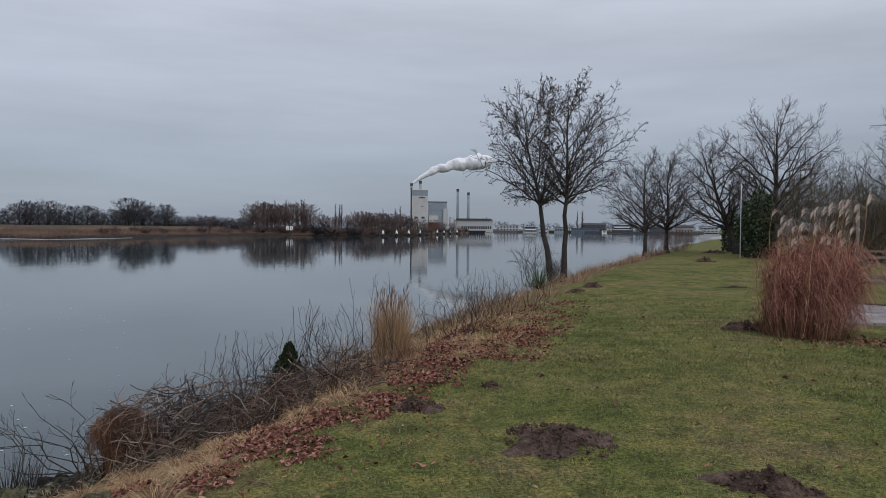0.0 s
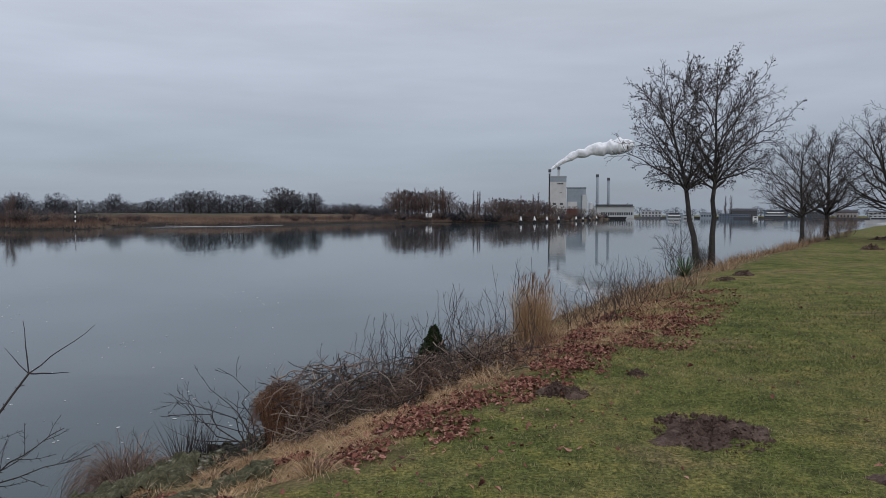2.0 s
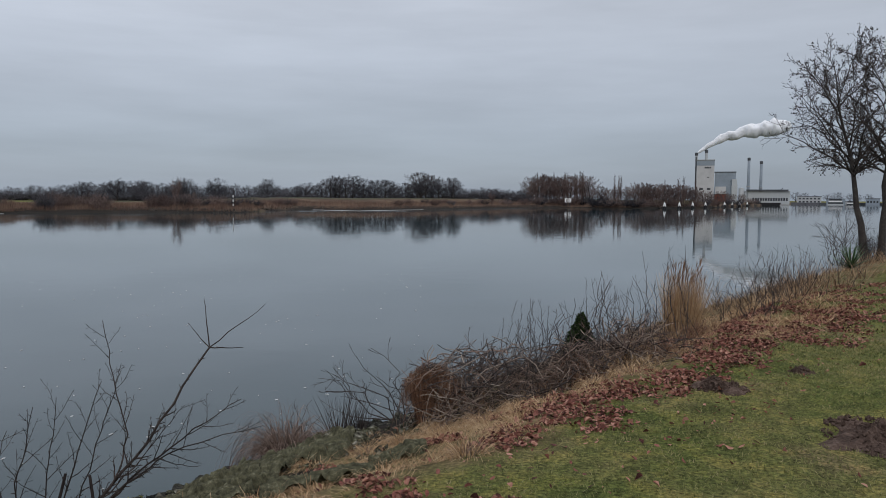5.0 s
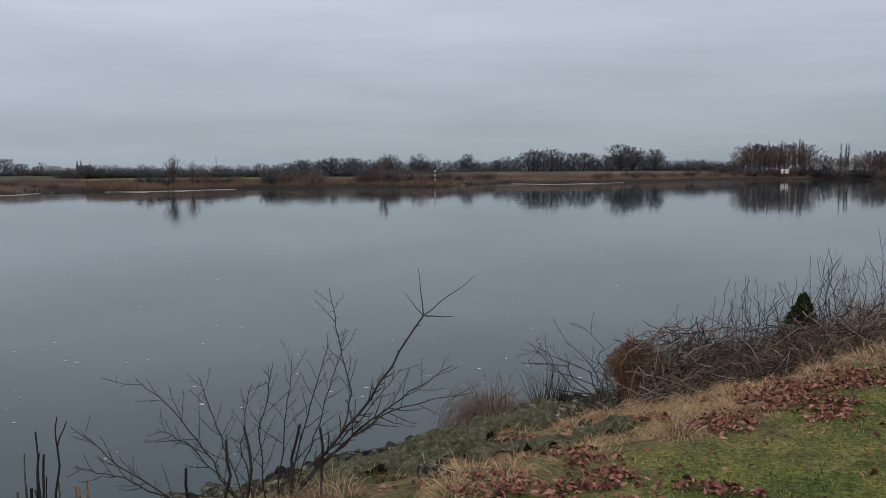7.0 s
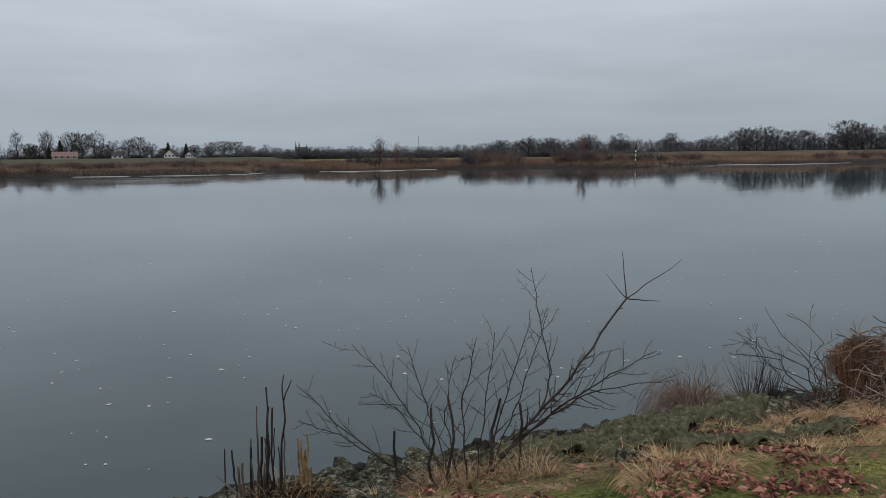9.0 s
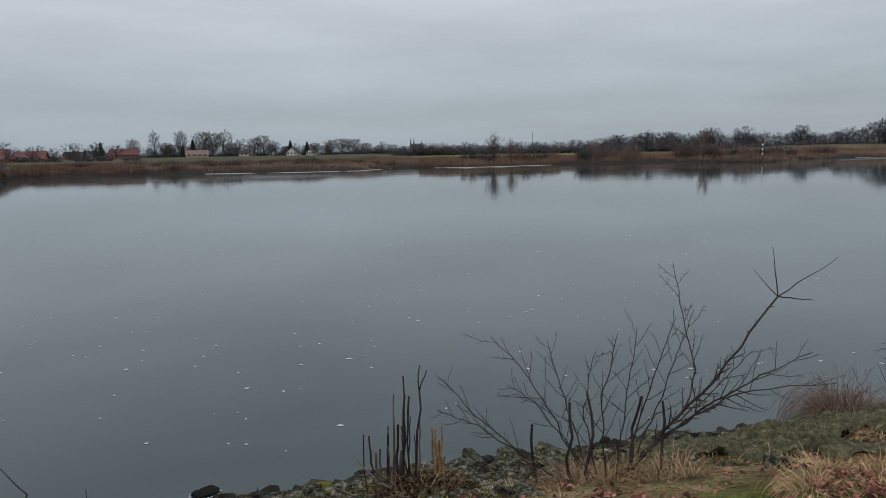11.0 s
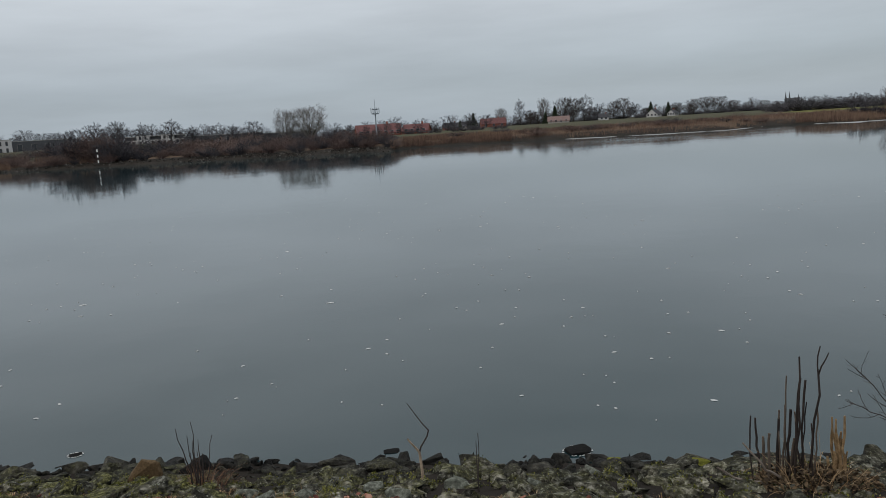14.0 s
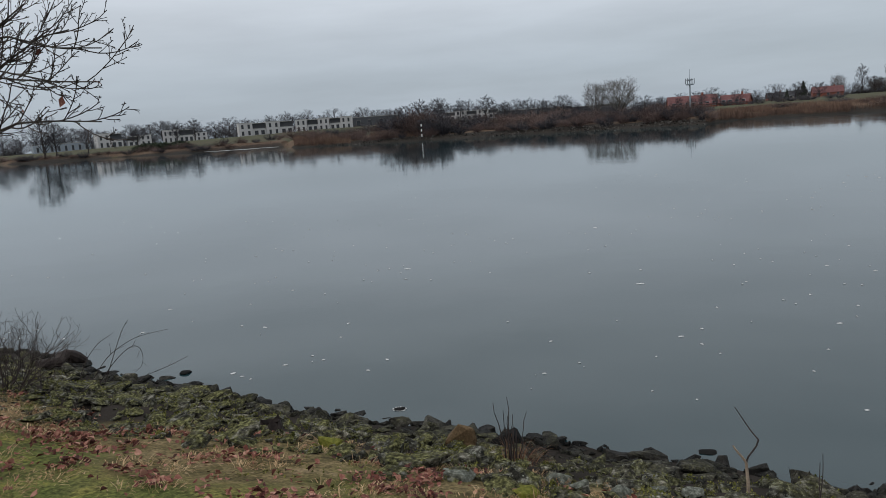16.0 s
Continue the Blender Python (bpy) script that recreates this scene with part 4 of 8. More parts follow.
def copper_grass():
    """The big clump of copper-red ornamental grass with silver plumes, combed to one side by the wind."""
    rng = np.random.default_rng(62)
    ob = thing("maiden_grass", "large copper-red ornamental grass clump with silvery plumes", "ornamental grass", pose(5.70, 11.83, 0.0))
    k = 240
    a, q = rng.random(k) * 6.28, np.sqrt(rng.random(k))
    base = np.stack([0.56 * q * np.cos(a), 0.56 * q * np.sin(a), np.full(k, -0.03)], 1)
    high = (1.05 + 0.68 * rng.random(k) ** 0.8) * (1 - 0.25 * q ** 2)
    top = base * np.array([1.12, 1.12, 1]) + np.stack([rng.normal(0.20, 0.14, k) + 0.14 * np.cos(a) * q, rng.normal(0, 0.1, k), high], 1)
    t = np.linspace(0, 1, 6)[None, :, None]
    cul = base[:, None] * (1 - t) + top[:, None] * t
    cul[:, :, 0] -= 0.06 * np.sin(np.linspace(0, math.pi, 6))
    b = Build().tubes(cul, np.broadcast_to(np.linspace(0.0042, 0.002, 6), (k, 6)), 3)
    b.done("stalk_mass", M_MISC, ob, kind="stuff")
    # long narrow leaves, arching off the stalks and drooping
    per = 26
    f = rng.uniform(0.22, 0.98, (k, per))
    p0 = (base[:, None] * (1 - f[..., None]) + top[:, None] * f[..., None]).reshape(-1, 3)
    n = len(p0)
    ang = rng.random(n) * 6.28
    d = unit(np.stack([0.8 * np.cos(ang) + 0.6, 0.8 * np.sin(ang), rng.uniform(0.4, 1.1, n)], 1))
    p = arcs(rng, p0, d, rng.uniform(0.28, 0.66, n), rng.uniform(1.3, 2.9, n), 6)
    p[..., 2] = np.maximum(p[..., 2], 0.02)
    ang = rng.random(n) * 6.28
    Build().blades(p, rng.uniform(0.008, 0.013, n), np.stack([np.cos(ang), np.sin(ang), np.zeros(n)], 1)).done("tuft", M_MISC, ob, kind="stuff")
    b = Build()
    clump(b, rng, (0, 0, 0), 700, 0.66, 0.6, 0.010, droop=1.2, splay=0.4)
    b.done("foot", M_SEDGE, ob, "dry brown lower blades")
    b, pl = Build(), Build()
    for i in range(36):
        a, q = rng.random() * 6.28, math.sqrt(rng.random())
        p0 = np.array((0.6 * q * math.cos(a), 0.6 * q * math.sin(a), 0))
        p1 = p0 * 1.15 + np.array((0.24 + rng.normal(0, 0.10), rng.normal(0, 0.1), rng.uniform(1.4, 2.02) + 0.2 * p0[0]))
        p, r = stem(rng, p0, p1, 0.0045, 0.0025, 6, 0.08)
        b.tubes(p, r, 3)
        m = 18
        root = np.repeat(p1[None], m, 0) - np.stack([np.zeros(m), np.zeros(m), rng.uniform(0, 0.09, m)], 1)
        d = unit(np.stack([rng.normal(0.5, 0.09, m), rng.normal(0, 0.08, m), np.ones(m)], 1))
        f = arcs(rng, root, d, rng.uniform(0.14, 0.25, m), rng.uniform(1.7, 2.3, m), 5)
        ang = rng.random(m) * 6.28
        pl.blades(f, np.full(m, 0.010), np.stack([np.cos(ang), np.sin(ang), np.zeros(m)], 1))
    b.done("plume_stalk_mass", M_STRAW, ob, kind="stuff")
    pl.done("plume_fringe", M_PLUME, ob, "silvery pink drooping plumes", kind="stuff")


copper_grass()


def yucca():
    x, y = 2.95, 22.5
    rng = np.random.default_rng(63)
    ob = thing("yucca_plant", "spiky dark green yucca among dry grass", "plant", pose(x, y, gz(x, y)))
    k = 110
    a, e = rng.random(k) * 6.28, rng.uniform(0.1, 1.35, k)
    d = np.stack([np.cos(a) * np.cos(e), np.sin(a) * np.cos(e), np.sin(e)], 1)
    b = Build()
    p = arcs(rng, np.zeros((k, 3)) + np.array([0, 0, 0.12]), d, rng.uniform(0.55, 0.85, k), np.full(k, 0.25), 4)
    b.blades(p, np.full(k, 0.05), unit(np.stack([-np.sin(a), np.cos(a), np.zeros(k)], 1)))
    b.done("rosette", M_YUCCA, ob, kind="stuff")


yucca()


def dwarf_conifer():
    x, y = -1.60, 8.55
    rng = np.random.default_rng(64)
    z = gz(x, y)
    ob = thing("dwarf_spruce", "small dark green conical dwarf conifer", "conifer", pose(x, y, z))
    n = 5200
    h = rng.random(n) ** 1.25
    a = rng.random(n) * 6.28
    rad = (0.36 * np.clip(1 - h, 0, 1) + 0.006) * (0.75 + 0.3 * rng.random(n))
    at = np.stack([rad * np.cos(a), rad * np.sin(a), 0.02 + h * 0.71], 1)
    b = Build()
    leaves(rng, b, at, 0.04, hang=-0.6)
    b.done("foliage", M_CONIFER, ob)
    Build().tube([(0, 0, -0.1), (0, 0, 0.3), (0, 0, 0.74)], [0.03, 0.02, 0.006], 6).done("trunk", M_BARK, ob)


dwarf_conifer()


def thicket(name, label, spots, stems, height, seed, material, r=0.006, tall=0, group="", over=0.9):
    """A tangle of dead bramble canes that arch over each other."""
    rng = np.random.default_rng(seed)
    ob = thing(name, label, "shrub", None, group)
    ps, rs = [], []
    for i in range(stems):
        x, y, sp = spots[i % len(spots)]
        x, y = x + rng.normal(0, sp), y + rng.normal(0, sp)
        z = gz(x, y)
        a = rng.random() * 6.28
        L = height * rng.uniform(0.6, 1.5)
        d = unit(np.array([[math.cos(a) * over, math.sin(a) * over, 0.9]]))
        p = arcs(rng, np.array([[x, y, z - 0.03]]), d, np.array([L]), np.array([rng.uniform(0.5, 1.7)]), 8)
        p[:, :, 2] = np.maximum(p[:, :, 2], z + 0.03 + 0.12 * rng.random())
        ps.append(p)
        rs.append(np.linspace(r, r * 0.35, 8)[None])
    for i in range(tall):
        x, y, sp = spots[rng.integers(len(spots))]
        x, y = x + rng.normal(0, sp * 0.9), y + rng.normal(0, sp * 0.9)
        z = gz(x, y)
        p, rr = stem(rng, (x, y, z), (x + rng.normal(0, 0.22), y + rng.normal(0, 0.22), z + height * rng.uniform(1.0, 1.75)), r * 0.9, r * 0.35, 8, 0.5)
        ps.append(p)
        rs.append(rr)
    p, rr = np.concatenate(ps), np.concatenate(rs)
    Build().tubes(p, rr, 4).done("cane_tangle", material, ob, kind="stuff")
    b = Build()
    t1 = shoots(rng, p, rr, 3, 0.3, 0.95, 45, 0.28, 4, 0.02, 0.25, r * 0.25)
    b.tubes(*t1, 3)
    b.done("brushwood", material, ob, kind="stuff")
    return ob




def brush_pile():
    """Cut branches and dead canes heaped along the top of the slope."""
    rng = np.random.default_rng(71)
    ob = thing("brush_pile", "heap of dead brown branches and bramble canes", "brushwood")
    n = 1250
    u = rng.random(n) ** 1.3
    cx, cy = -2.82 + 2.0 * u, 6.88 + 1.97 * u
    side = rng.normal(0, 0.24, n)
    x, y = cx - 0.68 * side, cy + 0.72 * side
    top = (0.78 - 0.3 * u) * np.exp(-(side / 0.36) ** 2) * (0.85 + 0.15 * np.sin(u * 9))
    z = ground_z(x, y) + top * rng.random(n) ** 0.6
    a = rng.normal(0.75, 1.2, n)
    d = unit(np.stack([np.cos(a), np.sin(a), rng.normal(0.15, 0.55, n)], 1))
    L = rng.uniform(0.2, 0.7, n)
    t = np.linspace(-0.5, 0.5, 6)[None, :, None]
    q = np.stack([x, y, z], 1)[:, None] + d[:, None] * L[:, None, None] * t + rng.normal(0, 0.014, (n, 6, 3)) + rng.normal(0, 0.05, (n, 1, 3)) * (1 - 4 * t ** 2)
    q[..., 2] = np.maximum(q[..., 2], ground_z(q[..., 0], q[..., 1]) + 0.01)
    r = (0.0026 + 0.0050 * rng.random(n) ** 2)[:, None] * np.linspace(1, 0.5, 6)
    k1, k2 = n // 3, n * 3 // 5
    Build().tubes(q[:k1], r[:k1], 4).done("brushwood", M_TWIG_RED, ob, kind="stuff")
    Build().tubes(q[k1:k2], r[k1:k2], 4).done("brushwood", M_DRYCANE, ob, "grey-tan bleached sticks in the heap", kind="stuff")
    # The dark share of sticks also paints the shade in the heap's gaps.
    Build().tubes(q[k2:], r[k2:], 4).done("brushwood", M_TWIG, ob, "dark sticks in the heap, colour doubling as its gap shade", kind="stuff")
    # dead stems that arch over the heap and droop down its sides
    n = 560
    u = rng.random(n) ** 1.1
    off = rng.normal(0, 0.17, n)
    x, y = -2.85 + 2.1 * u - 0.68 * off, 6.9 + 2.05 * u + 0.72 * off
    z = ground_z(x, y) + rng.uniform(0.02, 0.44, n) * (1.1 - 0.5 * u) * np.exp(-(off / 0.3) ** 2)
    a = rng.normal(-0.7, 0.75, n) + math.pi * (rng.random(n) < 0.42)
    d = unit(np.stack([np.cos(a), np.sin(a), rng.uniform(0.5, 1.5, n)], 1))
    q = arcs(rng, np.stack([x, y, z], 1), d, rng.uniform(0.3, 0.75, n), rng.uniform(1.6, 3.6, n), 9)
    q[..., 2] = np.maximum(q[..., 2], ground_z(q[..., 0], q[..., 1]) + 0.012)
    r = rng.uniform(0.0018, 0.0042, n)[:, None] * np.linspace(1, 0.5, 9)
    third = n // 3
    Build().tubes(q[:third], r[:third], 3).done("dead_stem_mass", M_SEDGE, ob, "rusty brown arching dead stems", kind="stuff")
    Build().tubes(q[third:2 * third], r[third:2 * third], 3).done("dead_stem_mass", M_DRYCANE, ob, "grey-brown arching dead stems", kind="stuff")
    Build().tubes(q[2 * third:], r[2 * third:], 3).done("dead_stem_mass", M_TWIG_RED, ob, kind="stuff")
    # slim feathered stalks on the water side
    for i in range(12):
        v = rng.random()
        base = np.array((-2.35 + 1.1 * v + rng.normal(0, 0.12), 7.75 + 1.0 * v + rng.normal(0, 0.12), 0.0))
        base[2] = gz(base[0], base[1])
        p, rr = stem(rng, base, base + np.array((rng.normal(0, 0.1), rng.normal(0, 0.1), rng.uniform(0.85, 1.2))), 0.0035, 0.0016, 14, 0.22)
        b = Build().tubes(p, rr, 4)
        b.tubes(*shoots(rng, p, rr, 26, 0.45, 1.0, 55, 0.05, 3, 0.1, 0.1, 0.001), 3)
        b.done("feathered_stalk", M_TWIG, ob)
    k = 84
    u = rng.random(k)
    x, y = -2.6 + 2.3 * u + rng.normal(0, 0.16, k), 7.15 + 2.2 * u + rng.normal(0, 0.16, k)
    z = ground_z(x, y)
    base = np.stack([x, y, z], 1)
    rise = rng.uniform(0.55, 1.2, k) * (0.72 + 0.4 * u)
    end = base + np.stack([rng.normal(0, 0.17, k), rng.normal(0, 0.17, k), rise], 1)
    t = np.linspace(0, 1, 8)[None, :, None]
    q = base[:, None] * (1 - t) + end[:, None] * t + rng.normal(0, 0.012, (k, 8, 3)) + rng.normal(0, 0.09, (k, 1, 3)) * np.sin(math.pi * t)
    r = rng.uniform(0.0025, 0.0055, k)[:, None] * np.linspace(1, 0.4, 8)
    for i in range(k):
        Build().tubes(q[i:i + 1], r[i:i + 1], 4).done("cane", M_TWIG, ob)
    b = Build()
    b.tubes(*shoots(rng, q, r, 5, 0.35, 0.97, 38, 0.15, 4, 0.05, 0.12, 0.0013), 3)
    b.done("side_shoot_mass", M_TWIG, ob, kind="stuff")


brush_pile()
thicket("bare_rose_bush", "dark leafless arching rose canes above the bank", [(-1.35, 8.9, 0.25), (-1.0, 9.2, 0.25)], 66, 0.65, 72, M_TWIG, r=0.0065, tall=22, over=1.1)
thicket("bramble_canes", "thin upright dead stems on the slope", [(0.3, 12.6, 0.4), (0.8, 14.2, 0.5), (1.2, 16.5, 0.6)], 40, 0.55, 73, M_TWIG, r=0.0055, tall=90, over=0.3)
bush("alder_shrub", "leafless shrub with slender arching branches over the water", (-3.15, 7.1, -0.65), 0.5, 0.75, 9, 74, M_TWIG, plan=[(4, 0.3, 0.95, 38, 0.36, 4, 0.08, 0.15, 0.002), (2, 0.3, 0.95, 40, 0.5, 3, 0.08, 0.2, 0.0018)], r=0.007, lean=(-0.45, 0.0))

def sedge_dome(x, y, high, wide, count, seed):
    """Dead sedge that bends over on all sides into a round mop."""
    rng = np.random.default_rng(seed)
    ob = thing("sedge_tussock", "round mop of rusty dead sedge against the brush heap", "grass", pose(x, y, gz(x, y)), "sedge tussocks")
    a, k = rng.random(count) * 6.28, rng.uniform(0.25, 1, count)
    t = np.linspace(0, 1, 10)[None]
    out = wide * k[:, None] * (0.5 + 0.6 * np.sin(1.5 * t))
    up = high * (0.72 + 0.28 * (1 - k[:, None] ** 2)) * rng.uniform(0.85, 1.05, (count, 1)) * np.sin(t * 2.8) ** 0.7
    turn = a[:, None] + rng.normal(0, 0.35, (count, 1)) * t
    q = np.stack([out * np.cos(turn), out * np.sin(turn), up], -1) + rng.normal(0, 0.006, (count, 10, 3))
    side = rng.random(count) * 6.28
    Build().blades(q, np.full(count, 0.0065), np.stack([np.cos(side), np.sin(side), np.zeros(count)], 1)).done("tuft", M_SEDGE, ob, kind="stuff")


# Rusty sedge domes and dry tufts among the canes
sedge_dome(-2.80, 6.98, 0.62, 0.30, 1500, 80)
for i, (x, y, n, rad, h, m) in enumerate(((-1.45, 8.05, 420, 0.3, 0.6, M_SEDGE), (-1.05, 8.4, 420, 0.3, 0.6, M_STRAW), (-0.75, 8.8, 300, 0.25, 0.5, M_SEDGE), (-3.98, 6.2, 1000, 0.2, 0.88, M_TWIG_RED), (-0.35, 11.6, 260, 0.3, 0.45, M_SEDGE))):
    grass_thing("sedge_tussock", "rusty brown dome of dead sedge", (x, y, gz(x, y)), n, rad, h, 0.008, 80 + i, m, group="sedge tussocks", droop=3.0, splay=0.4, n=8)
for i, (x, y, n, h) in enumerate(((-3.56, 6.5, 80, 0.52), (-3.44, 6.66, 40, 0.44))):
    grass_thing("cut_rushes", "dark stiff cut stems in a tuft", (x, y, gz(x, y)), n, 0.10, h, 0.010, 90 + i, M_TWIG, group="cut stems", droop=0.08, splay=0.32)
bush("alder_sapling", "small bare sapling beside the sedge", (-4.02, 6.4, gz(-4.02, 6.4)), 0.07, 0.62, 2, 93, M_TWIG, r=0.005)
for i, (x, y, h) in enumerate(((-2.75, 6.15, 0.34), (-2.45, 6.3, 0.34), (-2.6, 6.72, 0.34), (-1.66, 4.75, 0.40), (-2.32, 3.15, 0.27), (-2.2, 3.5, 0.26), (-2.9, 5.75, 0.28), (-1.75, 6.5, 0.26), (-0.9, 7.55, 0.28), (-2.05, 6.3, 0.3), (-1.2, 7.2, 0.28))):
    grass_thing("limp_tussock", "limp tussock of straw-coloured dead grass", (x, y, gz(x, y)), 300, 0.13, h, 0.005, 140 + i, M_STRAW, group="straw tussocks", droop=3.6, splay=1.0, n=6)


def cane_bush():
    """The open shrub on the bank's edge, with one long forked branch that leans out along the water."""
    rng = np.random.default_rng(101)
    at = np.array((-3.5, 2.9, gz(-3.5, 2.9)))
    ob = thing("willow_shrub", "leafless dark willow shrub with long forked branches", "shrub", pose(*at))
    limbs = []

    def limb(r0, r1, *ends, name="branch"):
        """A branch bent smoothly through its ends; the first one goes down into the soil."""
        e = np.array(ends) - at
        u = np.linspace(0, len(e) - 1, 14)
        p = np.stack([np.interp(u, np.arange(len(e)), e[:, k]) for k in range(3)], 1)
        for _ in range(2):
            p[1:-1] = 0.25 * p[:-2] + 0.5 * p[1:-1] + 0.25 * p[2:]
        p[1:-1] += rng.normal(0, 0.006, (12, 3))
        r = np.linspace(r0, r1, 14)
        Build().tubes(p[None], r[None], 6).done(name, M_WILLOW, ob, smooth=True)
        limbs.append((p[None], r[None]))
        return p

    fork = (-3.10, 3.92, 0.65)
    limb(0.0105, 0.0058, (-3.56, 2.98, -0.62), (-3.40, 3.18, -0.20), (-3.25, 3.40, 0.04), (-3.14, 3.58, 0.33), fork)
    limb(0.008, 0.0018, (-3.44, 3.10, -0.32), (-3.20, 3.40, 0.02), (-2.98, 3.58, 0.22), (-2.74, 3.74, 0.40))
    limb(0.008, 0.0018, (-3.44, 3.10, -0.30), (-3.22, 3.36, -0.02), (-3.04, 3.52, 0.13), (-2.64, 3.82, 0.23))
    limb(0.0055, 0.0018, (-3.30, 3.28, -0.06), (-3.27, 3.42, 0.16), (-3.50, 3.54, 0.46), (-3.80, 3.76, 0.80))
    limb(0.006, 0.0016, (-3.62, 2.92, -0.60), (-3.80, 2.76, -0.18), (-3.90, 2.63, 0.13), (-4.06, 2.42, 0.42))
    limb(0.0065, 0.0016, (-3.66, 2.84, -0.62), (-3.93, 2.60, -0.38), (-4.10, 2.35, -0.12), (-4.26, 2.13, 0.17))
    limb(0.005, 0.0016, (-3.93, 2.60, -0.38), (-4.06, 2.34, -0.16), (-4.24, 2.12, -0.06))
    limb(0.005, 0.0015, (-3.62, 2.90, -0.55), (-3.76, 2.78, 0.0), (-3.84, 2.69, 0.40))
    limb(0.005, 0.0015, (-3.60, 2.92, -0.55), (-3.70, 2.86, -0.05), (-3.64, 2.92, 0.34))
    limb(0.006, 0.0016, (-3.57, 2.95, -0.58), (-3.60, 2.92, 0.02), (-3.54, 3.00, 0.46))
    limb(0.005, 0.0015, (-3.55, 2.98, -0.55), (-3.50, 3.04, 0.05), (-3.46, 3.08, 0.50))
    limb(0.006, 0.0016, (-3.50, 3.05, -0.45), (-3.42, 3.12, 0.08), (-3.30, 3.24, 0.57))
    limb(0.0045, 0.0015, (-3.46, 3.10, -0.30), (-3.34, 3.22, 0.18), (-3.22, 3.30, 0.62))
    limb(0.005, 0.0015, (-3.40, 3.16, -0.20), (-3.14, 3.34, 0.10), (-2.96, 3.51, 0.40))
    limb(0.0045, 0.0015, (-3.60, 2.90, -0.50), (-3.88, 2.66, -0.02), (-4.0, 2.50, 0.10))
    p, r = np.concatenate([m[0] for m in limbs]), np.concatenate([m[1] for m in limbs])
    b = Build()
    t1 = shoots(rng, p[1:], r[1:], 10, 0.25, 0.97, 46, 0.24, 6, 0.05, 0.10, 0.0011, fall=0.4)
    t2 = shoots(rng, *t1, 5, 0.2, 0.95, 55, 0.2, 3, 0.05, 0.1, 0.0009)
    spur = shoots(rng, p, r, 22, 0.2, 0.98, 62, 0.035, 3, 0.05, 0.1, 0.0010)
    low = shoots(rng, p[:1, :11], r[:1, :11], 16, 0.3, 0.98, 48, 0.16, 5, 0.06, 0.1, 0.0014)
    for t in (t1, t2, spur, low, shoots(rng, *low, 5, 0.2, 0.95, 52, 0.28, 3, 0.06, 0.12, 0.0010)):
        b.tubes(*t, 4)
    for tip in ((-3.27, 4.09, 0.93), (-3.04, 4.45, 0.86), (-2.99, 4.12, 0.62), (-3.40, 4.09, 0.76)):
        b.tubes(*stem(rng, np.array(fork) - at, np.array(tip) - at, 0.0046, 0.0016, 7, 0.06), 4)
    b.done("brushwood", M_WILLOW, ob, kind="stuff")
    for p0, p1 in (((-3.70, 2.84, -0.6), (-3.75, 2.80, 0.0)), ((-3.66, 2.90, -0.6), (-3.68, 2.88, 0.07)), ((-3.50, 3.05, -0.55), (-3.44, 3.11, 0.07)), ((-3.90, 2.63, -0.75), (-3.90, 2.62, -0.15)), ((-3.34, 3.14, -0.5), (-3.32, 3.16, 0.06))):
        q, w = stem(rng, np.array(p0) - at, np.array(p1) - at, 0.0105, 0.008, 6, 0.25)
        Build().tube(q[0], w[0], 7).done("cut_stem", M_WILLOW, ob, "thick sawn-off stem")
    b = Build()
    for x, y in ((-3.62, 2.78), (-3.42, 2.98), (-3.2, 3.15), (-3.75, 2.95)):
        clump(b, rng, np.array((x, y, gz(x, y))) - at, 260, 0.2, 0.32, 0.0042, droop=2.4, splay=0.9)
    b.done("withered_grass", M_WEED, ob, "brown withered grass at the foot", kind="stuff")


cane_bush()


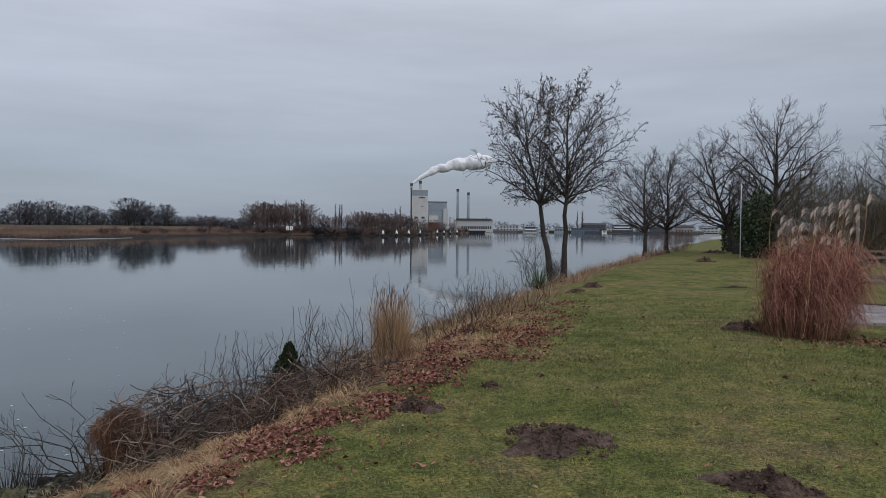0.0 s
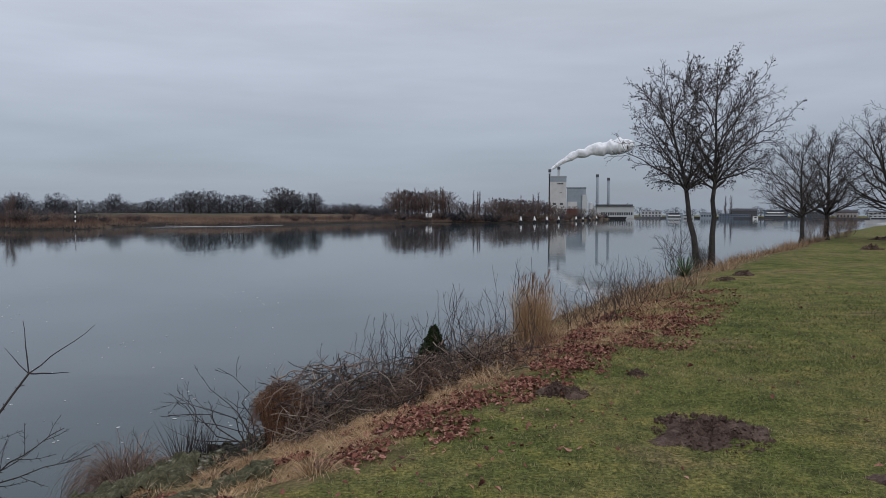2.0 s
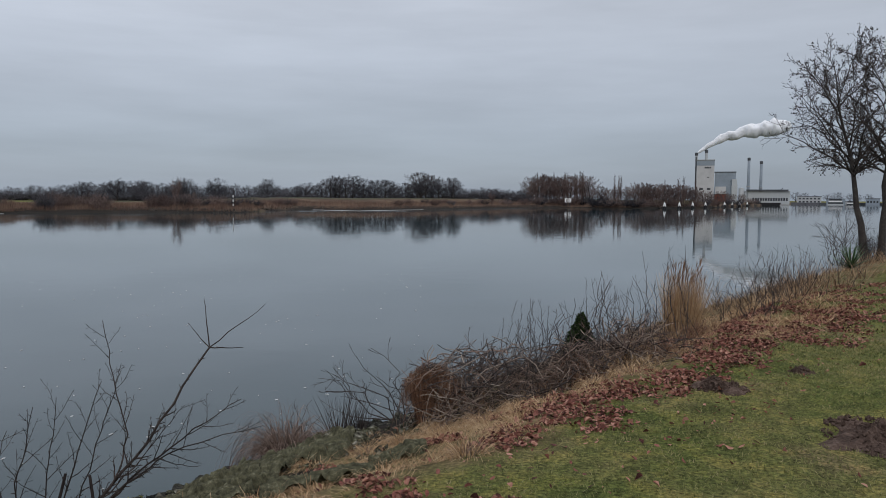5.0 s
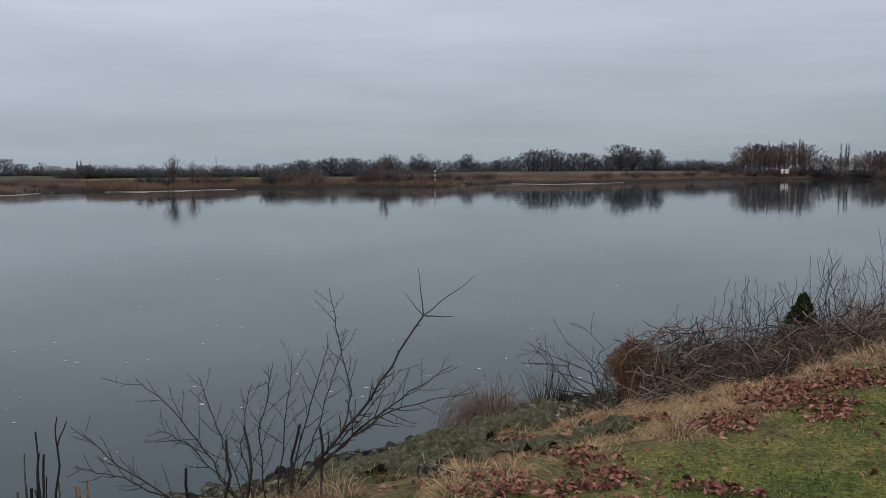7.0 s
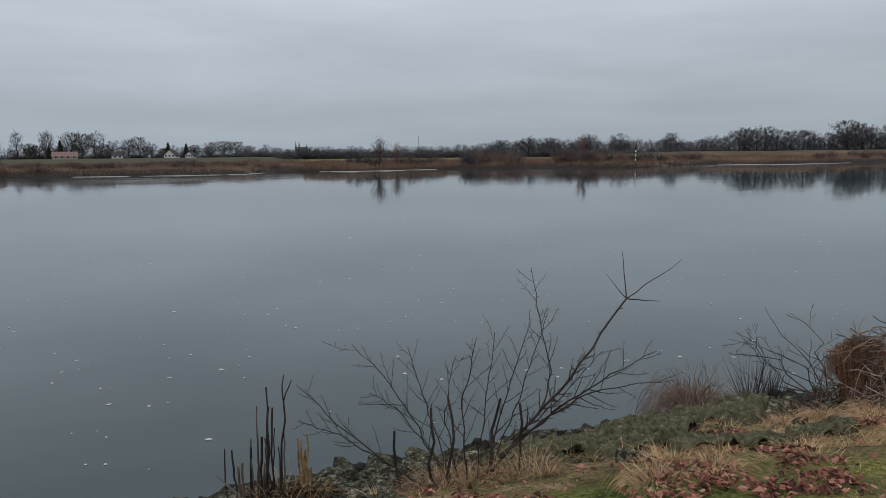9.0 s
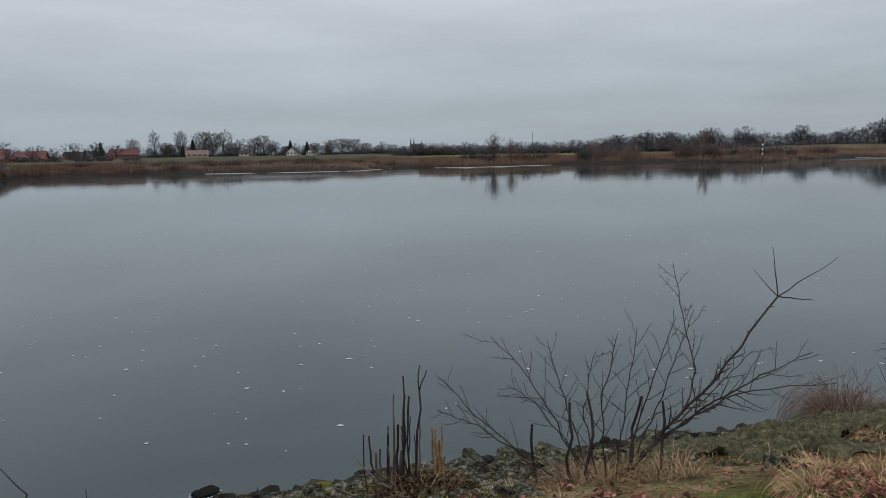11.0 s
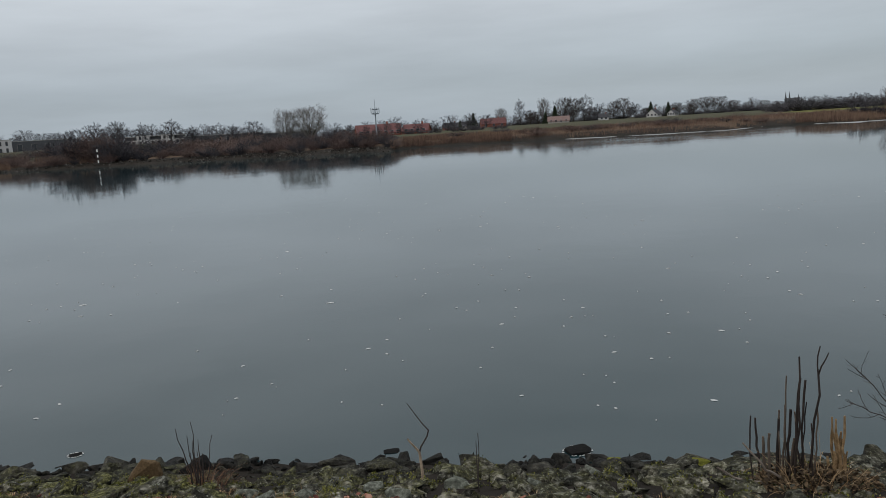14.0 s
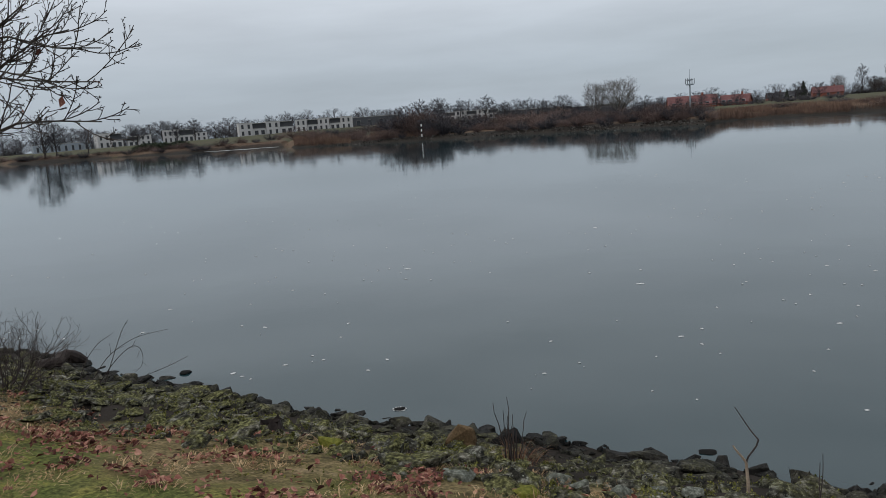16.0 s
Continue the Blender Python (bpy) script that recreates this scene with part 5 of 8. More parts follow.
def coppice_stool():
    """Upright cut stems with pale broken wood."""
    rng = np.random.default_rng(102)
    x, y = -5.05, 2.32
    z = gz(x, y)
    ob = thing("coppiced_stump", "cut-back shrub stump with upright bare shoots", "shrub", pose(x, y, z))
    for i in range(16):
        dx, dy = rng.normal(0, 0.09), rng.normal(-0.10, 0.075)
        h = rng.uniform(0.3, 0.6) if i < 13 else 0.74
        r = rng.uniform(0.0045, 0.011)
        p, rr = stem(rng, (dx, dy, -0.1), (dx * 1.2 + rng.normal(0, 0.03), dy * 1.15 + rng.normal(0, 0.03), h), r, r * 0.8, 8, 0.07)
        Build().tube(p[0], rr[0] * rng.uniform(0.88, 1.15, 8), 7).done("shoot", M_WILLOW if i % 2 else M_GREYSTEM, ob)
    b = Build()
    q = stem(rng, (0.0, 0.10, -0.05), (0.02, 0.12, 0.76), 0.010, 0.007, 7, 0.16)
    b.tubes(*q, 6)
    b.tubes(*stem(rng, q[0][0, 6], q[0][0, 6] + np.array((0.0, 0.07, 0.15)), 0.006, 0.004, 4, 0.1), 5)
    b.tubes(*stem(rng, q[0][0, 6], q[0][0, 6] + np.array((0.0, 0.01, 0.20)), 0.006, 0.004, 4, 0.1), 5)
    b.tubes(*stem(rng, (0, -0.02, 0), (0.02, -0.015, 0.90), 0.009, 0.006, 7, 0.12), 6)
    b.tubes(*stem(rng, (0, 0.03, 0), (0.02, 0.04, 0.58), 0.006, 0.004, 7, 0.12), 5)
    b.done("long_shoot", M_WILLOW, ob)
    for k in range(11):
        dy, dx, h = 0.27 + rng.normal(0, 0.022), 0.02 + rng.normal(0, 0.02), rng.uniform(0.16, 0.56)
        e = np.array((dx + rng.normal(0, 0.02), dy + rng.normal(0, 0.02), h))
        Build().tube(stem(rng, (dx, dy, -0.08), e, 0.01, 0.01, 6, 0.2)[0][0], np.linspace(0.017, 0.006, 6) * rng.uniform(0.7, 1.3, 6), 5).done("splinter", M_RAWWOOD, ob, "pale freshly split wood")
    b = Build()
    for dy, dx, e in ((-0.42, 0.05, 0.35), (-0.62, 0.1, 0.22)):
        b.tubes(*stem(rng, (0.05, -0.1, 0.0), (dx, dy, e), 0.010, 0.006, 7, 0.2), 5)
    b.done("leaning_shoot", M_WOOD, ob, "pale leaning cut shoots")
    b = Build()
    n = 1500
    a, q = rng.random(n) * 6.28, np.sqrt(rng.random(n))
    litter(rng, b, np.stack([0.1 + 0.3 * q * np.cos(a), 0.05 + 0.45 * q * np.sin(a), 0.02 + 0.12 * (1 - q ** 2) * rng.random(n)], 1), 0.035)
    b.done("dead_foliage", M_DEAD, ob, "brown withered leaves at the foot", kind="stuff")
    b = Build()
    clump(b, rng, (0.1, 0.05, 0.0), 130, 0.28, 0.36, 0.005, droop=1.3, splay=0.7)
    b.done("withered_grass", M_STRAW, ob, kind="stuff")


coppice_stool()

# Lone sticks and small shoots among the stones
def straight_twigs(x, y, sp, n, low, high, seed, material, r=0.006):
    rng = np.random.default_rng(seed)
    z = gz(x, y)
    ob = thing("sprouting_twigs", "thin upright reddish twigs between the stones", "twigs", pose(x, y, z), "twigs in the stones")
    for i in range(n):
        a, q = rng.random() * 6.28, rng.random()
        h = rng.uniform(low, high)
        p, rr = stem(rng, (0.3 * sp * q * math.cos(a), 0.3 * sp * q * math.sin(a), -0.08), (sp * q * math.cos(a), sp * q * math.sin(a), h), r * rng.uniform(0.6, 1.1), 0.0022, 8, 0.10)
        Build().tubes(p, rr, 5).done("stem", material, ob)
    if n > 4:
        b = Build()
        clump(b, rng, (0, 0, 0), 260, sp * 1.1, 0.26, 0.004, droop=1.2, splay=0.9)
        b.done("withered_grass", M_SEDGE, ob, "dry reddish grass at the foot", kind="stuff")


straight_twigs(-5.86, -1.86, 0.17, 11, 0.26, 0.55, 110, M_TWIG, 0.007)
straight_twigs(-5.35, 0.15, 0.05, 2, 0.3, 0.45, 111, M_TWIG)
straight_twigs(-5.1, 4.6, 0.08, 2, 0.2, 0.3, 112, M_TWIG)


def crooked_stick():
    rng = np.random.default_rng(115)
    x, y = -5.92, -0.19
    z = gz(x, y)
    ob = thing("driftwood_stick", "pale crooked dead branch standing among stones", "branch", pose(x, y, z))
    b = Build()
    fork, knee = (0.0, -0.03, 0.23), (0.0, 0.05, 0.40)
    b.tubes(*stem(rng, (0, 0.015, -0.1), fork, 0.014, 0.010, 6, 0.2), 7)
    b.tubes(*stem(rng, fork, (0.01, -0.115, 0.35), 0.010, 0.006, 4, 0.2), 6)
    b.done("stub", M_BARE, ob)
    b = Build()
    b.tubes(*stem(rng, fork, knee, 0.007, 0.006, 5, 0.15), 5)
    b.tubes(*stem(rng, knee, (0.0, -0.10, 0.63), 0.0058, 0.003, 5, 0.12), 5)
    b.done("dark_twig", M_TWIG, ob, "dark thin upper twig")


crooked_stick()

# The shrub and the log at the water's edge upstream
bush("bank_bramble", "bare twiggy shrub above driftwood at the waterside", (-6.3, -7.3, gz(-6.3, -7.3)), 0.85, 0.85, 42, 120, M_TWIG, r=0.006)


def arching_bramble():
    """A few long bare canes that arch out from the stones, one curled into a loop."""
    rng = np.random.default_rng(121)
    at = np.array((-7.75, -7.55, gz(-7.75, -7.55)))
    ob = thing("arching_bramble", "long bare bramble canes arching over the water", "shrub", pose(*at))
    right, up = np.array((-0.72, 0.69, 0.0)), np.array((0.0, 0.0, 1.0))

    def cane(*uv):
        e = np.array([a * right + b * up for a, b in uv])
        u = np.linspace(0, len(e) - 1, 16)
        p = np.stack([np.interp(u, np.arange(len(e)), e[:, k]) for k in range(3)], 1)
        for _ in range(3):
            p[1:-1] = 0.25 * p[:-2] + 0.5 * p[1:-1] + 0.25 * p[2:]
        r = np.linspace(0.0055, 0.002, 16)
        b = Build().tubes(p[None], r[None], 5)
        b.tubes(*shoots(rng, p[None], r[None], 5, 0.3, 0.95, 45, 0.12, 4, 0.05, 0.1, 0.0016), 3)
        b.done("cane", M_TWIG, ob)

    cane((-0.1, -0.1), (0.2, 0.32), (0.55, 0.50), (0.95, 0.52))
    cane((0.0, -0.1), (0.25, 0.22), (0.5, 0.42), (0.62, 0.36), (0.62, 0.12), (0.5, 0.05))
    cane((0.1, -0.1), (0.3, 0.35), (0.42, 0.62), (0.5, 0.72))
    cane((0.35, -0.12), (0.6, -0.02), (0.9, 0.04), (1.15, 0.12))
    cane((-0.2, -0.1), (-0.05, 0.3), (0.12, 0.5), (0.32, 0.6))


arching_bramble()
rng0 = np.random.default_rng(122)
log = Build().tube(stem(rng0, (-8.46, -8.28, -1.17), (-7.72, -8.34, -0.97), 0.1, 0.08, 8, 0.4)[0][0], np.array([0.04, 0.075, 0.09, 0.065, 0.08, 0.07, 0.06, 0.035]), 10).done("driftwood_log", M_WILLOW)
tagged(log, "dark wet driftwood log lying on the stones", "log")


def overhanging_tree():
    """The tree upstream, of which only the lower boughs reach into view."""
    rng = np.random.default_rng(131)
    x, y = -4.1, -7.4
    z = gz(x, y)
    ob = thing("cherry_tree", "leafless tree with low budding boughs over the bank", "tree", pose(x, y, z))
    trunk = stem(rng, (0, 0, -0.1), (-0.3, 0.3, 6.5), 0.17, 0.03, 12, 0.3)
    Build().tubes(*trunk, 10).done("trunk", M_BARK, ob, smooth=True)
    ends = ((-4.17, -3.52, 1.76), (-4.18, -3.5, 1.98), (-4.3, -3.56, 2.18), (-4.38, -4.15, 2.5), (-4.35, -4.5, 2.75), (-4.2, -3.8, 2.0), (-4.55, -4.0, 2.35), (-4.8, -4.75, 3.0), (-3.2, -5.2, 3.2), (-2.0, -6.2, 3.4), (-6.4, -7.6, 3.2), (-3.8, -10.0, 3.4))
    limbs = [stem(rng, trunk[0][0, 3 + k % 3], (e[0] - x - 0.02, e[1] - y - 0.2, e[2] - z), 0.015, 0.004, 10, 0.12) for k, e in enumerate(ends)]
    p, r = np.concatenate([m[0] for m in limbs]), np.concatenate([m[1] for m in limbs])
    for i in range(len(p)):
        Build().tubes(p[i:i + 1], r[i:i + 1], 6).done("limb", M_BARK, ob, smooth=True)
    a = shoots(rng, p, r, 17, 0.35, 0.98, 30, 0.22, 7, 0.13, 0.05, 0.0026)
    c = shoots(rng, *a, 5, 0.2, 0.98, 36, 0.42, 4, 0.06, 0.07, 0.0022)
    d = shoots(rng, *c, 2, 0.3, 0.98, 38, 0.45, 3, 0.06, 0.08, 0.0018)
    b = Build()
    for t in (a, c, d):
        b.tubes(*t, 4)
    b.done("crown", M_TWIG, ob, kind="stuff")
    b = Build()
    tips = np.concatenate([a[0][:, -1], c[0][:, -1], d[0][:, -1]])
    leaves(rng, b, np.repeat(tips, 3, 0) - np.array([0, 0, 0.003]), 0.008, hang=-0.8)
    b.done("bud_scatter", M_SEED, ob, kind="stuff")
    b = Build()
    leaves(rng, b, tips[rng.integers(0, len(tips), 16)], 0.055, hang=1.0)
    b.done("leaf_remnant", M_LEAF, ob, "a few withered red leaves", kind="stuff")


overhanging_tree()

# ---------------------------------------------------------------- stones on the bank


def stone_meshes(count, seed):
    """Angular broken stones of about unit size, each the hull of a few corners with its sharpest ridges cut."""
    rng = np.random.default_rng(seed)
    out = []
    for k in range(count):
        bm = bmesh.new()
        n = rng.integers(11, 17)
        pts = unit(rng.normal(0, 1, (n, 3))) * rng.uniform(0.82, 1.08, (n, 1))
        pts = np.sign(pts) * np.abs(pts) ** 0.75
        for c in pts:
            bm.verts.new(c)
        hull = bmesh.ops.convex_hull(bm, input=bm.verts[:])
        bmesh.ops.delete(bm, geom=[g for g in set(hull["geom_interior"] + hull["geom_unused"]) if isinstance(g, bmesh.types.BMVert)], context="VERTS")
        bmesh.ops.bevel(bm, geom=bm.edges[:], offset=0.07, segments=1, affect="EDGES")
        bmesh.ops.triangulate(bm, faces=bm.faces[:])
        for w in bm.verts:
            w.co += Vector(rng.normal(0, 0.028, 3))
        me = bpy.data.meshes.new("stone")
        bm.to_mesh(me)
        bm.free()
        me.materials.append(M_STONE)
        out.append(me)
    return out


STONES = stone_meshes(14, 201)


def shore_point(y, s):
    slope = (np.interp(y + 1, SHORE_Y, SHORE_X) - np.interp(y - 1, SHORE_Y, SHORE_X)) / 2
    return float(np.interp(y, SHORE_Y, SHORE_X) + s * math.sqrt(1 + slope ** 2))


def revetment():
    rng = np.random.default_rng(202)
    ob = thing("stone_revetment", "rough bank of mossy and lichen-covered stones", "stone bank", kind="structure")
    spots = []
    y = -13.0
    while y < 31:
        s = 0.06
        reach = 3.1 if y < 4.6 else 2.2 if y < 7 else 1.1
        while s < reach:
            spots.append((y + rng.uniform(-0.14, 0.14), s + rng.uniform(-0.08, 0.08)))
            s += rng.uniform(0.15, 0.24) if s < 0.7 else rng.uniform(0.19, 0.31)
        y += rng.uniform(0.2, 0.29) if y < 8 else rng.uniform(0.35, 0.55)
    inner = sorted(spots, key=lambda q: math.hypot(q[0] - 0.5, shore_point(q[0], q[1])))
    rest, moss = Build(), []

    def pad(m, me):
        """Spots for moss on the upper side of a stone."""
        for q in me.polygons:
            if q.normal.z > 0.3:
                w = rng.dirichlet((1, 1, 1))
                c = sum((me.vertices[j].co * float(f) for j, f in zip(q.vertices, w)), Vector())
                moss.append(m @ c)

    count = 0
    for y, s in inner:
        x = shore_point(y, s)
        z = gz(x, y)
        edge = s < 0.6
        if not edge and rng.random() < (0.1 if s < 1.9 else 0.4):
            continue
        size = rng.uniform(0.06, 0.12) if edge else rng.uniform(0.07, 0.145)
        if rng.random() < 0.18:
            size *= 1.45
        flat = rng.uniform(0.5, 0.85) if edge else rng.uniform(0.25, 0.45)
        m = pose(x, y, z + size * (0.02 if edge else 0.10), rng.uniform(-16, 16), rng.uniform(-16, 16), rng.uniform(0, 360)) @ Matrix.Diagonal((size * rng.uniform(0.95, 1.5), size, size * flat, 1))
        me = STONES[rng.integers(len(STONES))]
        if s > 0.9 and y < 7 and fbm(np.array(x), np.array(y), 1.6, 20) > 0.05:
            pad(m, me)
        if count < 300:
            o = new("stone", me)
            o.parent = ob
            o.matrix_basis = m
            count += 1
        else:
            v = np.array([m @ w.co for w in me.vertices])
            rest.add(v, np.array([list(p.vertices) for p in me.polygons]))
    # rubble that fills the gaps
    n = 2600
    yy = rng.uniform(-10, 7, n)
    ss = rng.uniform(0.1, 2.9, n)
    for y, s in zip(yy, ss):
        x = shore_point(y, s)
        e = rng.uniform(0.018, 0.05)
        v = rng.normal(0, e * 0.3, (6, 3)) + np.array([(e, 0, 0), (-e, 0, 0), (0, e, 0), (0, -e, 0), (0, 0, e * 0.7), (0, 0, -e)]) + (x, y, gz(x, y) + e * 0.3)
        rest.add(v, [(0, 2, 4), (2, 1, 4), (1, 3, 4), (3, 0, 4), (2, 0, 5), (1, 2, 5), (3, 1, 5), (0, 3, 5)])
    tagged(rest.done("stone_rest", M_STONE, ob), kind="stuff")
    at = np.array(moss)
    n = 9000
    yy, ss = rng.uniform(-9, 5.5, n), rng.uniform(1.2, 3.8, n)
    xx = np.interp(yy, SHORE_Y, SHORE_X) + ss
    ok = fbm(xx, yy, 1.3, 21) + 0.6 * fbm(xx, yy, 0.4, 22) > 0.15
    at = np.concatenate([at, np.stack([xx, yy, ground_z(xx, yy)], 1)[ok]])
    at = at[rng.integers(0, len(at), 26000)] + rng.normal(0, 0.006, (26000, 3))
    b = Build()
    leaves(rng, b, at, 0.016, hang=-1.0)
    tagged(b.done("moss_cushion", M_MOSS), "yellow-green moss on stones and bank", "moss", kind="stuff")


revetment()


def lone_stone(name, label, at, size, turn, k, material=None):
    me = STONES[k]
    if material:
        me = me.copy()
        me.materials.clear()
        me.materials.append(material)
    o = new(name, me)
    o.matrix_basis = pose(*at, 0, 0, turn) @ Matrix.Diagonal((*size, 1))
    return tagged(o, label, "stone")


M_ORANGE = shade("ochre_stone", [(0.04, 0.027, 0.015), (0.105, 0.069, 0.036), (0.18, 0.125, 0.072)], 9.0, 0.85, 0.4)
M_WET = shade("wet_black_stone", [(0.005, 0.005, 0.005), (0.014, 0.014, 0.014), (0.03, 0.03, 0.029)], 9.0, 0.8, 0.7, spec=0.03)
M_LICHEN = shade("lichen_crust", [(0.02, 0.02, 0.017), (0.10, 0.107, 0.088), (0.33, 0.345, 0.30)], 34.0, 0.95, 0.6, space="Position", depth=0.02)
M_CUSHION = shade("moss_crust", [(0.05, 0.055, 0.012), (0.17, 0.175, 0.03), (0.32, 0.31, 0.07)], 40.0, 0.95, 1.0, space="Position", depth=0.03)
lone_stone("river_stone", "black wet stone standing out of the shallow water", (-7.05, 1.30, -1.51), (0.13, 0.15, 0.055), 20, 1, M_WET)
lone_stone("river_stone", "small dark stone awash in the water", (-8.1, -3.68, -1.512), (0.065, 0.08, 0.035), 20, 1, M_WET)
lone_stone("river_stone", "small black stone in the water", (-9.0, -7.16, -1.515), (0.10, 0.08, 0.06), 10, 1, M_WET)
lone_stone("river_stone", "small dark stone awash near the bank", (-7.45, -0.45, -1.515), (0.08, 0.10, 0.035), 10, 1, M_WET)
lone_stone("ochre_boulder", "ochre-yellow boulder at the waterline", (-6.72, -2.55, -1.2), (0.15, 0.16, 0.19), 30, 4, M_ORANGE)
lone_stone("black_boulder", "black wet boulder at the waterline", (-6.85, -2.14, -1.26), (0.15, 0.17, 0.15), 70, 5, M_WET)
for i, (x, y, e) in enumerate(((-5.18, -1.4, 0.10), (-5.04, -1.25, 0.085), (-4.87, -0.96, 0.12), (-5.75, -0.97, 0.09), (-5.47, -0.8, 0.11), (-5.5, -0.57, 0.10), (-5.51, 0.02, 0.12), (-5.4, 0.55, 0.10), (-6.28, 1.2, 0.13), (-4.9, -0.42, 0.12), (-4.76, -1.93, 0.14))):
    lone_stone("lichen_stone", "stone crusted with pale grey-green lichen", (x, y, gz(x, y) + 0.02), (e * 0.7, e * 0.9, e * 0.5), 37 * i, (3 * i) % 14, M_LICHEN)
for i, (x, y, e) in enumerate(((-4.56, -1.49, 0.11), (-6.7, 1.55, 0.12), (-5.9, 2.0, 0.10), (-5.3, -3.1, 0.12))):
    lone_stone("moss_stone", "low stone under a bright yellow-green moss cushion", (x, y, gz(x, y) + 0.02), (e * 0.85, e, e * 0.5), 50 * i, (5 * i + 2) % 14, M_CUSHION)


def rock_slab(label, x, y, sx, sy, h, turn, seed):
    """A broken, layered slab with cracks and ledges."""
    nx, ny = 64, 84
    u, v = np.meshgrid(np.linspace(-1, 1, nx), np.linspace(-1, 1, ny))
    wob = 0.22 * fbm(u * 2 + seed, v * 2, 1.6, seed)
    edge = np.clip(1.25 - (np.abs(u) ** 3 + np.abs(v) ** 3) - wob, 0, 1)
    tilt = fbm(u * sx + seed, v * sy, 0.35, seed + 1)
    step = 3.5 * (tilt + 1)
    ledge = (np.floor(step) + np.clip((step % 1 - 0.35) / 0.3, 0, 1)) / 3.5
    crack = np.exp(-(fbm(u * sx, v * sy + seed, 0.45, seed + 2) / 0.09) ** 2)
    vein = np.exp(-(fbm(u * sx * 3 + seed, v * sy, 0.5, seed + 4) / 0.07) ** 2)
    grain = 1 - np.abs(fbm(u * sx * 2.2, v * sy * 0.8, 0.16, seed + 5)) * 2
    z = h * np.minimum(1, edge * 3) * (0.55 + 0.45 * ledge - 0.4 * crack - 0.22 * vein) + 0.005 * grain + 0.004 * fbm(u * sx, v * sy, 0.06, seed + 3) - 0.1 * (edge <= 0.02)
    a = radians(turn)
    px, py = u * sx * math.cos(a) - v * sy * math.sin(a), u * sx * math.sin(a) + v * sy * math.cos(a)
    z0 = gz(x, y)
    z = z + (ground_z(px + x, py + y) - z0) * 0.9
    i = np.arange(nx * ny).reshape(ny, nx)
    q = np.stack([i[:-1, :-1], i[:-1, 1:], i[1:, 1:], i[1:, :-1]], -1).reshape(-1, 4)
    o = Build().add(np.stack([px, py, z], -1), q).done("mossy_slab", M_SLAB, smooth=True)
    o.matrix_basis = pose(x, y, z0)
    tagged(o, label, "stone")


for k, (x, y, sx, sy, h, turn) in enumerate(((-3.55, 5.9, 0.38, 0.6, 0.11, 20), (-3.7, 5.1, 0.40, 0.5, 0.11, 10), (-3.6, 4.35, 0.36, 0.44, 0.10, 4), (-2.42, 5.3, 0.15, 0.22, 0.08, -50), (-2.75, 4.65, 0.24, 0.40, 0.10, -60), (-4.3, 4.5, 0.34, 0.46, 0.08, -5))):
    rock_slab("broken grey-green slab overgrown with lichen", x, y, sx, sy, h, turn, 31 + k)


def stump():
    rng = np.random.default_rng(205)
    x, y = -6.0, -4.0
    ob = thing("tree_stump", "small rotten dark tree stump among stones", "stump", pose(x, y, gz(x, y)))
    b = Build()
    k = 12
    for r0, z0, r1, z1 in ((0.12, -0.1, 0.075, 0.16), (0.075, 0.15, 0.03, 0.06)):
        a = np.arange(k) * 2 * math.pi / k
        j = 1 + 0.25 * rng.normal(0, 1, k)
        lo = np.stack([r0 * j * np.cos(a), r0 * j * np.sin(a), np.full(k, z0)], 1)
        hi = np.stack([r1 * j * np.cos(a), r1 * j * np.sin(a), z1 + 0.018 * rng.normal(0, 1, k)], 1)
        i = np.arange(k)
        b.add(np.concatenate([lo, hi]), np.stack([i, (i + 1) % k, (i + 1) % k + k, i + k], 1))
    b.done("bark_ring", M_WILLOW, ob)


stump()

# ---------------------------------------------------------------- molehills


